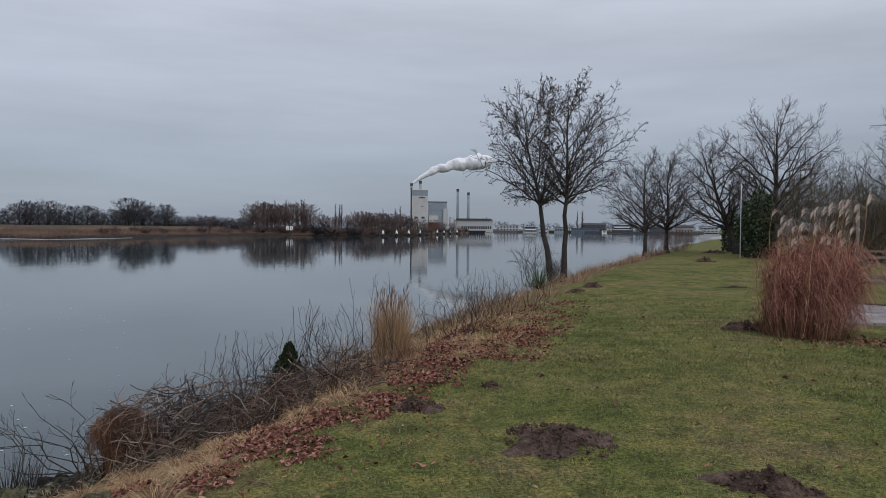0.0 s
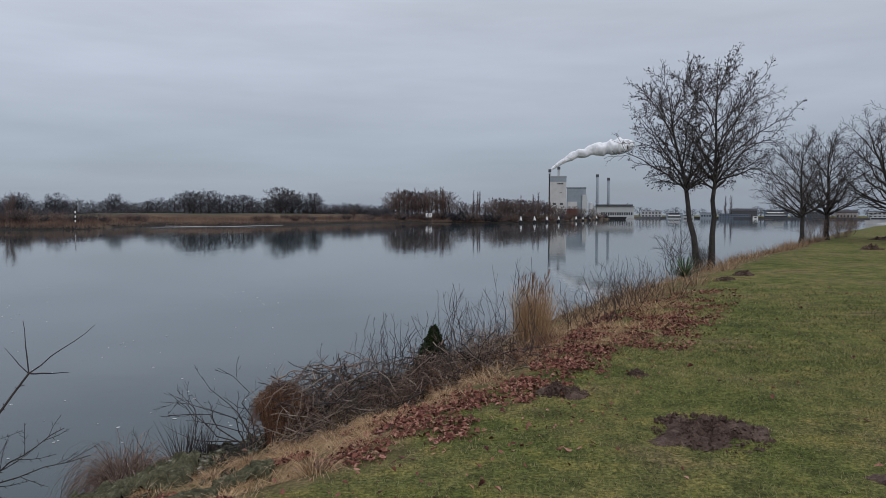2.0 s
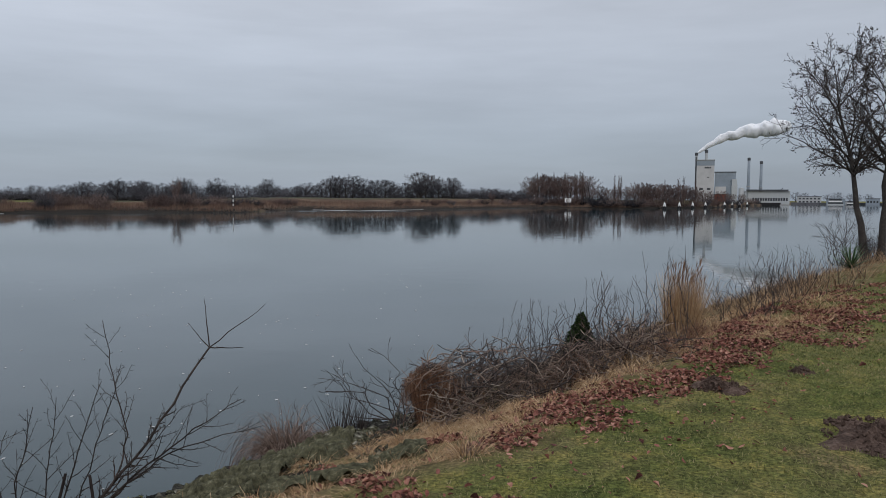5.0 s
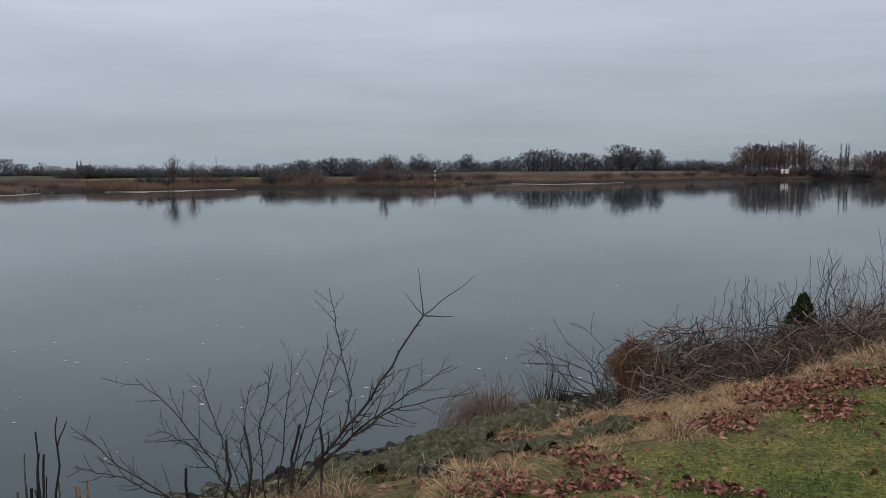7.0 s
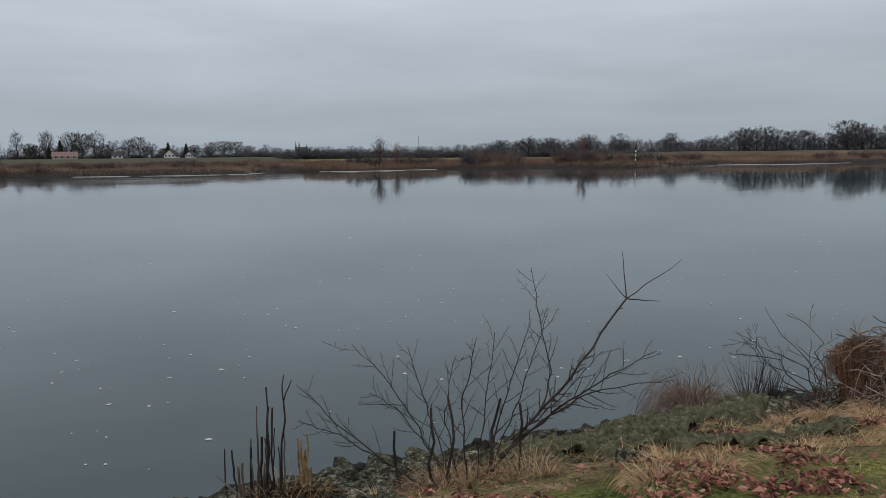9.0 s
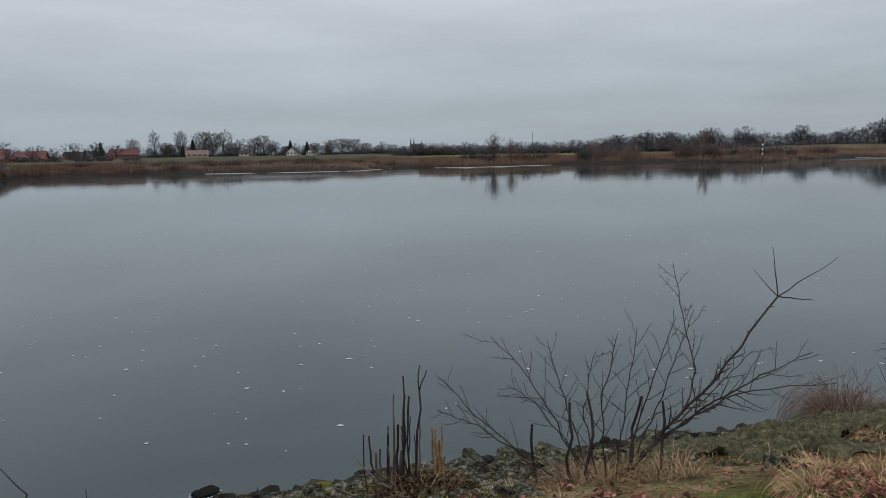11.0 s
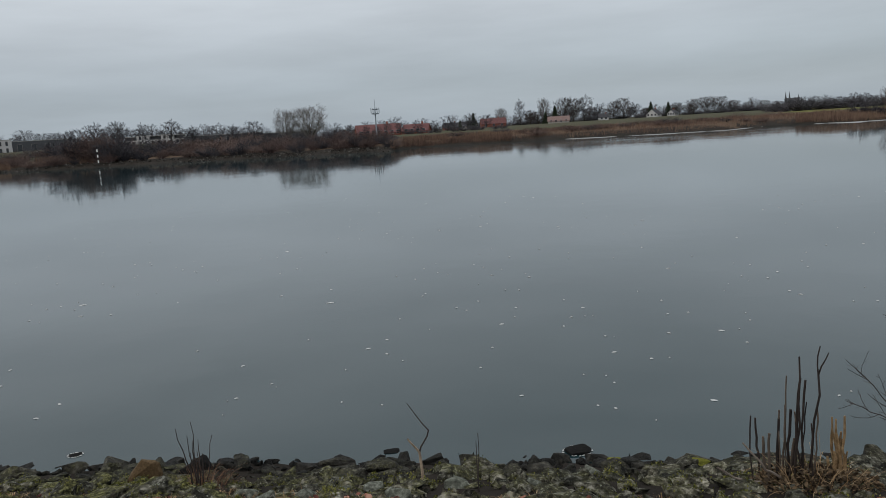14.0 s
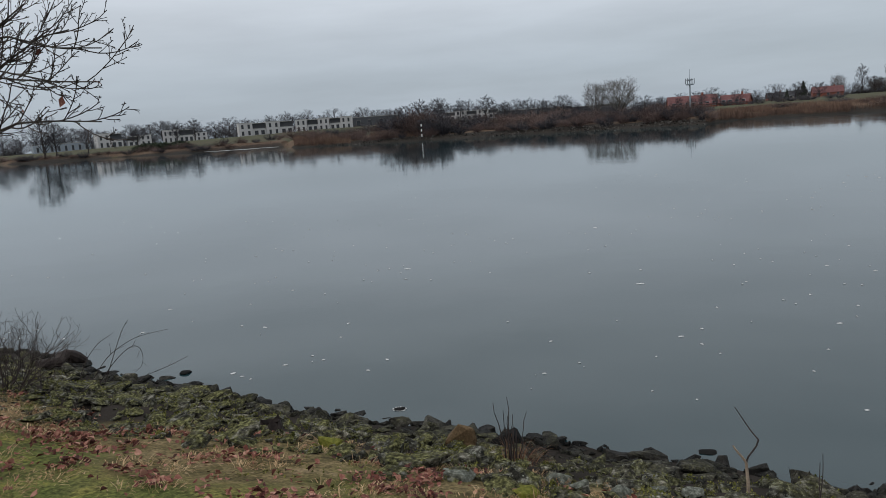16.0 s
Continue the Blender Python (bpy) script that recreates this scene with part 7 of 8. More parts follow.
BROOM = [broom_tree(415)]
OAKS = [far_tree("bare spreading tree on the far bank", 401, 10, 0.42, 0.12, 0.04, 6, fine=0.016), far_tree("bare round-crowned tree on the far bank", 402, 10, 0.40, 0.11, 0.06, 6, fine=0.016), far_tree("bare slender tree on the far bank", 403, 10, 0.34, 0.14, 0.08, 6, fine=0.016), far_tree("bare many-branched tree on the far bank", 404, 10, 0.40, 0.12, 0.08, 6, fine=0.016)]
WILLOWS = [far_tree("bare reddish-brown willow on the far bank", 405, 10, 0.36, 0.06, 0.2, 6, "far_willow", M_FARSCRUB), far_tree("bare reddish-brown willow on the far bank", 406, 10, 0.32, 0.05, 0.22, 6, "far_willow", M_FARSCRUB)]
LITE = [far_tree("small bare tree in the distance", 416, 10, 0.42, 0.12, 0.1, 4, limbs=15, fine=0.022), far_tree("small bare round tree in the distance", 417, 10, 0.38, 0.12, 0.12, 4, limbs=15, fine=0.022)]
DARKOAK = [far_tree("dense dark bare tree with a broad crown", 407, 10, 0.46, 0.12, 0.05, 8, material=M_TWIG, fine=0.02, limbs=24)]
ROUND = [far_tree("round bare tree with upright fan of branches", 408, 10, 0.52, 0.11, 0.1, 6, limbs=34, fine=0.012, material=M_PALETWIG, rise=1.15)]
POPLAR = [far_poplar(409)]
SPRUCE = [far_spruce(410)]
SCRUB = [far_bush("dense brown leafless willow scrub", 411, 3.0, M_FARSCRUB), far_bush("dense brown leafless willow scrub", 412, 3.0, M_FARSCRUB), far_bush("dark leafless scrub on the far bank", 413, 3.0, M_FARTWIG)]
GREENBUSH = [evergreen_bush(414)]
PROTOTYPES = LITE + OAKS + WILLOWS + DARKOAK + ROUND + POPLAR + SPRUCE + SCRUB + GREENBUSH + BROOM


def plant(kinds, az, d, h, rng, group="", wide=1.0, base=10.0):
    x, y = polar(az, d)
    s = h / base
    m = pose(x, y, gz(x, y) - 0.05, 0, 0, rng.uniform(0, 360)) @ Matrix.Diagonal((s * wide, s * wide, s, 1))
    o = copy_thing(kinds[rng.integers(len(kinds))], m)
    if group:
        o["group"] = group
    return o


def row(kinds, az0, az1, n, d0, d1, h0, h1, seed, group, wide=1.0, base=10.0, onbank=False):
    """n plants spread between two bearings; with onbank the distance counts from the far waterline."""
    rng = np.random.default_rng(seed)
    for k in range(n):
        az = az0 + (az1 - az0) * (k + rng.random()) / n
        d = rng.uniform(d0, d1) + (float(np.interp(az, BANK_AZ, BANK_D)) if onbank else 0)
        plant(kinds, az, d, rng.uniform(h0, h1), rng, group, wide * rng.uniform(0.8, 1.35), base)


def belt(name, label, rows_):
    """Far scrub that nobody could count, as one mesh; rows as row()."""
    rng = np.random.default_rng(530)
    b = Build()
    for az0, az1, n, d0, d1, h0, h1, wide in rows_:
        for k in range(n):
            az = az0 + (az1 - az0) * (k + rng.random()) / n
            x, y = polar(az, rng.uniform(d0, d1))
            s = rng.uniform(h0, h1) / 3.0
            me = SCRUB[rng.integers(len(SCRUB))].children[0].data
            v = np.empty(len(me.vertices) * 3, np.float32)
            me.vertices.foreach_get("co", v)
            v = v.reshape(-1, 3) * (s * wide, s * wide, s)
            a = rng.random() * 6.28
            v = np.stack([v[:, 0] * math.cos(a) - v[:, 1] * math.sin(a), v[:, 0] * math.sin(a) + v[:, 1] * math.cos(a), v[:, 2]], 1) + (x, y, gz(x, y))
            i = [list(p.vertices) for p in me.polygons]
            b.add(v, [f for f in i if len(f) == 4], [f for f in i if len(f) == 3])
    tagged(b.done(name, M_FARTWIG), label, "scrub", kind="stuff")


belt("distant_hedgerow", "brown leafless hedgerow scrub in the distance", ((13, 62, 84, 290, 320, 2.8, 4.4, 2.5), (61, 84, 36, 600, 640, 3.5, 6.0, 2.9), (80, 88, 10, 300, 310, 1.4, 2.4, 2.0), (104, 141, 36, 452, 480, 4.5, 7.0, 2.3), (84, 104, 22, 400, 440, 3.5, 5.5, 1.9)))
# downstream: willow wood on the spit, then the tree rows behind the dike
row(WILLOWS, 2.2, 6.6, 24, 8, 34, 7.4, 9.6, 501, "trees of the spit wood", 1.1, onbank=True)
row(WILLOWS, -1.0, 2.4, 12, 10, 30, 5.0, 7.0, 500, "trees of the spit wood", 1.1, onbank=True)
row(WILLOWS + POPLAR, 9.8, 14.3, 26, 18, 48, 9.6, 12.6, 502, "trees of the spit wood", 1.05, onbank=True)
row(WILLOWS, 6.6, 10.0, 12, 16, 40, 5.5, 8.0, 499, "trees of the spit wood", onbank=True)
row(POPLAR, 10.0, 14.0, 6, 20, 50, 10.0, 12.4, 503, "poplars of the spit wood", 0.9, onbank=True)
row(POPLAR, 7.3, 8.2, 3, 30, 44, 10.5, 12.2, 498, "poplars of the spit wood", 1.0, onbank=True)
row(POPLAR, 2.0, 5.0, 4, 24, 44, 10.0, 11.4, 497, "poplars of the spit wood", 0.9, onbank=True)
row(LITE, 13.5, 19.6, 12, 380, 430, 6, 8, 504, "trees behind the dike")
row(OAKS, 19.4, 25.0, 13, 270, 300, 6.5, 9, 505, "trees behind the dike", 1.2)
row(OAKS, 24.5, 30.0, 9, 270, 295, 7.5, 10.5, 506, "trees behind the dike", 1.25)
row(OAKS, 30.0, 47.0, 34, 300, 360, 6.0, 9.0, 507, "trees behind the dike", 1.25)
row(LITE, 46.0, 61.0, 40, 420, 560, 5.0, 8.0, 508, "distant trees upstream", 1.3)
row(LITE, 13.5, 47.0, 52, 340, 400, 6.0, 8.4, 548, "trees behind the dike", 1.35)
rng1 = np.random.default_rng(510)
plant(DARKOAK, 22.35, 285, 12.2, rng1, wide=1.0)
plant(DARKOAK, 21.5, 288, 11.0, rng1, wide=0.9)
plant(OAKS, 20.0, 285, 8.6, rng1)
for az, d, h in ((42.3, 320, 9.0), (39.2, 310, 9.6), (37.2, 310, 9.8), (33.6, 315, 10.2), (28.6, 285, 11.0), (27.4, 285, 11.2)):
    plant(OAKS, az, d, h, rng1, "trees behind the dike", 1.2)
# the lone trees and dark scrub on the reed bank
plant(BROOM, 54.9, 150, 6.0, rng1, "upright trees on the reed bank", 1.5)
plant(BROOM, 53.6, 152, 5.0, rng1, "upright trees on the reed bank", 1.4)
plant(BROOM, 39.9, 168, 6.2, rng1, "upright trees on the reed bank", 1.1)
plant(BROOM, 17.0, 250, 4.6, rng1, "upright trees on the reed bank", 1.4)
row(SCRUB, 44.5, 48.8, 10, 3, 9, 2.4, 3.4, 511, "scrub on the reed bank", 1.0, 3.0, True)
row(SCRUB, 38.0, 41.8, 9, 4, 10, 2.2, 3.2, 512, "scrub on the reed bank", 1.0, 3.0, True)
row(SCRUB, 31.5, 37.5, 9, 8, 16, 1.6, 2.6, 513, "scrub on the reed bank", 1.3, 3.0, True)
row(SCRUB, 50.0, 57.0, 9, 4, 10, 1.6, 2.6, 514, "scrub on the reed bank", 1.2, 3.0, True)
row(SCRUB, 14.0, 24.5, 12, 8, 22, 1.6, 2.6, 515, "scrub on the reed bank", 1.4, 3.0, True)
row(SCRUB, -1.8, 14.0, 34, 3, 12, 2.6, 4.2, 516, "scrub below the spit wood", 1.45, 3.0, True)
# the village opposite
for az, d, h, kind, w in ((79.15, 590, 21.0, OAKS, 0.6), (77.45, 590, 20.2, ROUND, 0.5), (75.9, 590, 20.6, DARKOAK, 0.9), (75.3, 585, 19.0, DARKOAK, 0.9), (74.5, 590, 20.8, OAKS, 1.0), (73.4, 600, 14.0, OAKS, 1.1), (72.4, 600, 15.0, DARKOAK, 0.9), (71.7, 600, 17.4, DARKOAK, 0.9), (70.9, 605, 12.5, OAKS, 1.1), (80.6, 590, 14.5, ROUND, 0.7), (78.4, 590, 12.0, DARKOAK, 0.9), (68.0, 620, 11.0, DARKOAK, 1.1), (66.9, 610, 13.0, DARKOAK, 1.1), (66.0, 610, 14.0, DARKOAK, 1.3), (65.2, 615, 13.5, DARKOAK, 1.3), (64.2, 630, 10.0, DARKOAK, 1.3), (63.3, 640, 8.0, DARKOAK, 1.4), (62.3, 650, 8.4, DARKOAK, 1.4), (61.5, 650, 7.0, DARKOAK, 1.4)):
    plant(kind, az, d, h, rng1, "village trees", w)
row(LITE, 62.0, 82.0, 22, 640, 700, 8.0, 13.0, 517, "village trees", 1.3)
row(DARKOAK, 66.5, 81.0, 16, 612, 640, 7.5, 11.0, 546, "village trees", 1.2)
for az, d, h in ((76.6, 580, 12.6), (69.8, 605, 11.4), (68.6, 608, 10.6), (77.3, 582, 9.0), (82.6, 470, 9.4), (82.9, 480, 6.6), (83.6, 490, 5.8)):
    plant(SPRUCE, az, d, h, rng1, "village spruces", 1.0)
row(SCRUB, 61.5, 87.0, 32, 4, 34, 0.7, 1.4, 545, "scrub on the meadow edge", 2.9, 3.0, True)
row(LITE, 81.5, 104.0, 32, 380, 440, 6.5, 9.5, 518, "village trees", 1.15)
row(OAKS, 86.5, 92.0, 6, 292, 312, 4.0, 6.0, 544, "village trees", 1.2)
for az, h, w in ((94.6, 10.9, 1.0), (96.5, 10.2, 0.72)):
    plant(ROUND, az, 222, h, rng1, "round trees behind the groyne", w)
for az, d, h, w in ((98.7, 300, 9.6, 1.1), (100.2, 300, 7.6, 1.0), (102.9, 395, 9.6, 0.8), (104.3, 395, 12.6, 1.2), (106.2, 395, 11.0, 0.8), (107.8, 395, 13.0, 1.1)):
    plant(OAKS, az, d, h, rng1, "trees behind the groyne", w)
# scrub on the groyne
row(SCRUB, 88.6, 117.5, 82, 2, 14, 1.2, 2.1, 519, "scrub on the groyne", 1.5, 3.0, True)
row(SCRUB, 89.0, 101.0, 32, 8, 22, 1.9, 2.9, 520, "scrub on the groyne", 1.45, 3.0, True)
row(SCRUB, 107.6, 111.0, 9, 5, 12, 4.6, 6.0, 521, "scrub on the groyne", 1.0, 3.0, True)
row(SCRUB, 99.0, 119.5, 30, 22, 60, 2.0, 3.6, 522, "scrub on the groyne", 1.8, 3.0, True)
# upstream meadow and the trees round the apartment houses
row(LITE + OAKS, 100.0, 139.0, 64, 455, 540, 9.0, 14.5, 523, "trees behind the apartments", 1.35)
row(SCRUB, 119.0, 124.0, 6, 26, 50, 1.2, 2.6, 525, "meadow scrub", 1.3, 3.0, True)
for az, d, h in ((135.0, 300, 16.0), (134.3, 300, 13.0), (132.4, 310, 10.2), (129.2, 360, 10.0), (126.6, 380, 10.5), (125.4, 380, 11.0)):
    plant(OAKS, az, d, h, rng1, "meadow trees", 1.1)
for az, d in ((126.5, 262), (127.6, 262), (128.6, 266)):
    plant(GREENBUSH, az, d, 2.3, rng1, "evergreen shrubs", 1.3, 1.9)
row(LITE, -20.0, -3.0, 26, 725, 760, 7.0, 11.0, 542, "trees on the far quay", 1.3)
row(POPLAR, -10.6, -9.8, 2, 715, 720, 18.0, 20.0, 543, "quay poplars", 1.4)
row(SCRUB, 123.0, 140.0, 28, 2, 16, 1.0, 2.2, 526, "meadow scrub", 2.2, 3.0, True)
for o in PROTOTYPES:
    for c in list(o.children):
        bpy.data.objects.remove(c)
    bpy.data.objects.remove(o)


def far_reeds():
    """Belts of dead reed on the far bank: bearing range, depth range from the water, height, number."""
    rng = np.random.default_rng(531)
    b = Build()
    for az0, az1, s0, s1, h0, h1, n in ((7, 34, 0.8, 34, 0.5, 1.3, 12000), (34, 50, 0.8, 20, 0.4, 1.3, 8000), (50, 60.5, 0.8, 16, 0.5, 1.45, 8000), (60.5, 88, 0.8, 44, 0.25, 0.95, 13000), (80, 89, 0.8, 12, 0.7, 1.3, 4000), (114.5, 118.6, 2, 16, 0.9, 1.8, 3500), (119, 140, 1, 22, 0.15, 0.5, 6000), (109.5, 113.0, 4, 22, 0.9, 1.7, 1500)):
        n = int(n * 2.4)
        az = rng.uniform(az0, az1, n)
        s = s0 + (s1 - s0) * rng.random(n)
        d = np.interp(az, BANK_AZ, BANK_D) + s
        x, y = -d * np.sin(np.radians(az)), d * np.cos(np.radians(az))
        z = ground_z(x, y)
        h = rng.uniform(0.7 * h0, h1, n) * np.clip(0.72 + 0.45 * fbm(x, y, 14.0, 18) + 0.2 * fbm(x, y, 4.0, 28), 0.25, 1.15)
        w = rng.uniform(0.012, 0.032, n)
        a = rng.random(n) * 6.28
        base = np.stack([x, y, z - 0.1], 1)
        sd = np.stack([np.cos(a), np.sin(a), np.zeros(n)], 1) * w[:, None]
        tip = base + np.stack([rng.normal(0.1, 0.15, n) * h, rng.normal(0, 0.15, n) * h, h], 1)
        b.add(np.stack([base - sd, base + sd, tip + sd * 0.4, tip - sd * 0.4], 1), np.arange(n * 4).reshape(-1, 4))
    tagged(b.done("reed_belt", M_REEDFAR), "belt of dead tan reeds along the far bank", "reeds", kind="stuff")


far_reeds()


def far_rubble():
    rng = np.random.default_rng(532)
    b = Build()
    for az0, az1, n in ((31.5, 44, 260), (89, 117, 700), (-2, 6, 120)):
        for k in range(n):
            az = rng.uniform(az0, az1)
            d = float(np.interp(az, BANK_AZ, BANK_D)) + rng.uniform(-0.6, 2.4)
            x, y = polar(az, d)
            s = rng.uniform(0.07, 0.2)
            v = rng.normal(0, s * 0.3, (6, 3)) + np.array([(s, 0, 0), (-s, 0, 0), (0, s, 0), (0, -s, 0), (0, 0, s * 0.8), (0, 0, -s)]) + (x, y, gz(x, y) + 0.1)
            b.add(v, [(0, 2, 4), (2, 1, 4), (1, 3, 4), (3, 0, 4), (2, 0, 5), (1, 2, 5), (3, 1, 5), (0, 3, 5)])
    tagged(b.done("groyne_rubble", M_RUBBLE), "grey rubble stones along the far waterline", "stones", kind="stuff")


far_rubble()

# ---------------------------------------------------------------- buildings and marks far off


def at_bearing(az, d, drop=0.0, turn=0.0):
    x, y = polar(az, d)
    return pose(x, y, gz(x, y) - drop, 0, 0, az + turn)


def windows(ob, rows, cols, x0, x1, z0, dz, w, h, y, material=None, rim=None):
    """Framed panes standing in a front at the plane y of a building."""
    for r in range(rows):
        for c in range(cols):
            x = x0 + (x1 - x0) * (c + 0.5) / cols
            z = z0 + r * dz
            win = Build().box(x - w / 2 - 0.08, x + w / 2 + 0.08, y - 0.06, y + 0.1, z - 0.08, z + h + 0.08).done("window", rim or M_LIGHTCLAD, ob)
            Build().box(x - w / 2, x + w / 2, y - 0.09, y - 0.062, z, z + h).done("pane", material or M_GLASSY, win)


def flat_block(label, az, d, w, dep, h, storeys, cols, turn=0.0, wall=None, attic=True):
    """A flat-roofed block; with attic, white cubes alternate with lower ones under a set-back dark top storey."""
    ob = thing("apartment_house", label, "building", at_bearing(az, d, 0.3, turn), "white apartment houses")
    n = max(1, round(w / 6.5)) if attic else 1
    st = h / storeys
    for k in range(n):
        x0, x1 = -w / 2 + w * k / n, -w / 2 + w * (k + 1) / n
        full = not attic or (k + int(az)) % 2 == 0
        back = 0.0 if full else 1.2
        z = h if full else h - st * 0.95
        c = max(1, round(cols / n))
        Build().box(x0, x1 - 0.05, back, dep, 0, z).done("wall", wall or M_WHITE, ob)
        Build().box(x0 - 0.1, x1 + 0.05, back - 0.1, dep + 0.1, z, z + 0.22).done("roof", M_CONC, ob)
        windows(ob, storeys if full else max(1, storeys - 1), c, x0 + 0.3, x1 - 0.3, 0.5, st, (x1 - x0) / c * (0.32 if full else 0.5), st * 0.62, back, rim=M_CREAM)
        if not full:
            Build().box(x0 + 0.3, x1 - 0.4, back + 1.6, dep - 0.5, z + 0.22, h - 0.45).done("top_storey", M_DARK, ob, "dark set-back top storey")
            Build().box(x0 + 0.2, x1 - 0.3, back + 0.5, dep - 0.4, h - 0.45, h - 0.2).done("eave", M_CONC, ob)


for az, w, top, cols, turn in ((130.9, 12.3, 9.6, 4, 10), (129.05, 11.5, 7.6, 4, 4), (126.5, 15.5, 9.2, 6, -6), (124.95, 6.0, 6.9, 2, 5), (120.4, 29.0, 10.0, 10, 6), (116.3, 30.5, 9.8, 10, -5), (105.4, 30.0, 8.2, 9, -6)):
    flat_block("white flat-roofed apartment house across the meadow", az, 425, w, 12, top - 0.6 - gz(*polar(az, 425)), 2, cols, turn)
flat_block("long low grey hall behind the trees", 133.9, 430, 26, 14, 4.0, 1, 8, 5, M_STEEL, False)
flat_block("long low dark hall behind the scrub", 112.5, 440, 26, 14, 5.6, 1, 4, 0, M_DARK, False)
flat_block("long low grey hall behind the trees", 100.8, 420, 40, 14, 4.6, 1, 10, 0, M_DARK, False)
flat_block("long low grey hall behind the trees", 96.6, 430, 36, 14, 4.8, 1, 9, 0, M_DARK, False)


def house(label, az, d, w, dep, wall_h, roof_h, wall, roof, turn=0.0, cols=3, gable_front=False, chimney=True, storeys=1):
    ob = thing("house", label, "house", at_bearing(az, d, 0.2, turn + (90 if gable_front else 0)), "houses across the river")
    Build().box(-w / 2, w / 2, 0, dep, 0, wall_h).done("wall", wall, ob)
    b = Build()
    for sx in (-w / 2, w / 2):
        b.add([(sx, 0, wall_h), (sx, dep, wall_h), (sx, dep / 2, wall_h + roof_h - 0.3)], [(0, 1, 2)])
    b.done("gable", wall, ob)
    rf = Build().gable(-w / 2, w / 2, 0, dep, wall_h, wall_h + roof_h).done("roof", roof, ob)
    if chimney:
        Build().box(w * 0.2, w * 0.2 + 0.7, dep / 2 - 0.4, dep / 2 + 0.4, wall_h + roof_h * 0.6, wall_h + roof_h + 1.0).done("chimney", M_BRICK, rf)
    windows(ob, storeys, cols, -w / 2 + 0.4, w / 2 - 0.4, 0.9, 2.8, 1.3, 1.4, 0.0)
    if gable_front:
        for k in range(3):
            y = dep * (k + 0.5) / 3
            win = Build().box(-w / 2 - 0.06, -w / 2 + 0.1, y - 0.7, y + 0.7, 1.0, 2.5).done("window", M_LIGHTCLAD, ob)
            Build().box(-w / 2 - 0.09, -w / 2 - 0.062, y - 0.6, y + 0.6, 1.1, 2.4).done("pane", M_GLASSY, win)


house("long farmhouse with bright red tiled roof", 89.6, 330, 19, 11, 1.5, 3.7, M_BRICK, M_TILE, 8, 7)
house("red-roofed farm building beside the radio mast", 87.0, 335, 11, 10, 1.4, 3.0, M_BRICK, M_TILE, -10, 4)
house("brick house with red roof among trees", 81.1, 560, 18, 10, 2.6, 4.0, M_BRICK, M_TILE, 6, 3)
house("slate-roofed house among spruces", 83.0, 500, 10, 8, 2.0, 3.0, M_CREAM, M_TILEDARK, -8, 3)
house("dark-roofed house among spruces", 84.2, 500, 10, 8, 2.0, 2.8, M_BRICK, M_TILEDARK, 10, 3)
house("low house with pale reddish hipped roof", 76.35, 555, 15, 11, 1.6, 3.4, M_CREAM, M_TILEPALE, 0, 4, chimney=False)
house("white gabled house among dark trees", 69.2, 585, 10, 8.0, 2.2, 3.8, M_WHITE, M_TILEDARK, -20, 3, gable_front=True)
house("white gabled house among dark trees", 68.05, 590, 5.0, 6, 2.2, 2.6, M_WHITE, M_TILEDARK, -30, 2, gable_front=True)
house("small white house half hidden by trees", 73.1, 585, 7, 6, 2.2, 2.6, M_WHITE, M_TILEDARK, 5, 2)


def radio_mast():
    ob = thing("radio_mast", "grey antenna mast with round platform above the village", "mast", at_bearing(89.85, 300) @ Matrix.Diagonal((1.1, 1.1, 1.2, 1)))
    Build().tube([(0, 0, -0.5), (0, 0, 6), (0, 0, 9.2)], [0.3, 0.22, 0.16], 10).done("shaft", M_STEEL, ob)
    Build().tube([(0, 0, 7.0), (0, 0, 7.05), (0, 0, 7.4)], [0.4, 1.3, 1.3], 14).done("platform", M_STEEL, ob)
    Build().tube([(0, 0, 8.4), (0, 0, 8.45), (0, 0, 8.75)], [0.4, 1.1, 1.1], 14).done("platform", M_STEEL, ob)
    Build().tube([(0, 0, 9.2), (0, 0, 11.8)], [0.09, 0.05], 6).done("aerial", M_STEEL, ob)
    for k in range(6):
        a = k * 1.047
        Build().box(1.4 * math.cos(a) - 0.1, 1.4 * math.cos(a) + 0.1, 1.4 * math.sin(a) - 0.1, 1.4 * math.sin(a) + 0.1, 7.4, 9.1).done("antenna", M_DARK, ob)


radio_mast()


def lattice_mast(az, d, h):
    ob = thing("lattice_mast", "slender distant lattice mast on the horizon", "mast", at_bearing(az, d))
    for sx, sy in ((-1, -1), (1, -1), (0, 1)):
        Build().tube([(0.7 * sx, 0.7 * sy, -1), (sx * 0.1, sy * 0.1, h)], [0.16, 0.12], 5).done("leg", M_STEEL, ob)
    for k in range(9):
        z, q = h * (k + 0.5) / 9, 0.7 - 0.6 * (k + 0.5) / 9
        Build().box(-q, q, -q, q, z - 0.15, z + 0.15).done("brace", M_STEEL, ob)


lattice_mast(51.9, 900, 22)


def church():
    ob = thing("church", "distant church with twin pointed spires", "church", at_bearing(60.7, 2200))
    Build().box(-10, 24, 6, 26, -4, 15).gable(-10, 24, 6, 26, 15, 24).done("nave", M_DARK, ob)
    for x, z, h, r in ((-9, 20, 41, 2.7), (0, 20, 41, 2.7), (21, 17, 33, 2.3), (28, 15, 25, 1.8)):
        tw = Build().box(x - r, x + r, -r, r, -4, z).done("tower", M_DARK, ob)
        Build().tube([(x, 0, z), (x, 0, z + (h - z) * 0.3), (x, 0, h)], [r * 1.15, r * 0.7, 0.15], 8).done("spire", M_DARK, tw)


church()


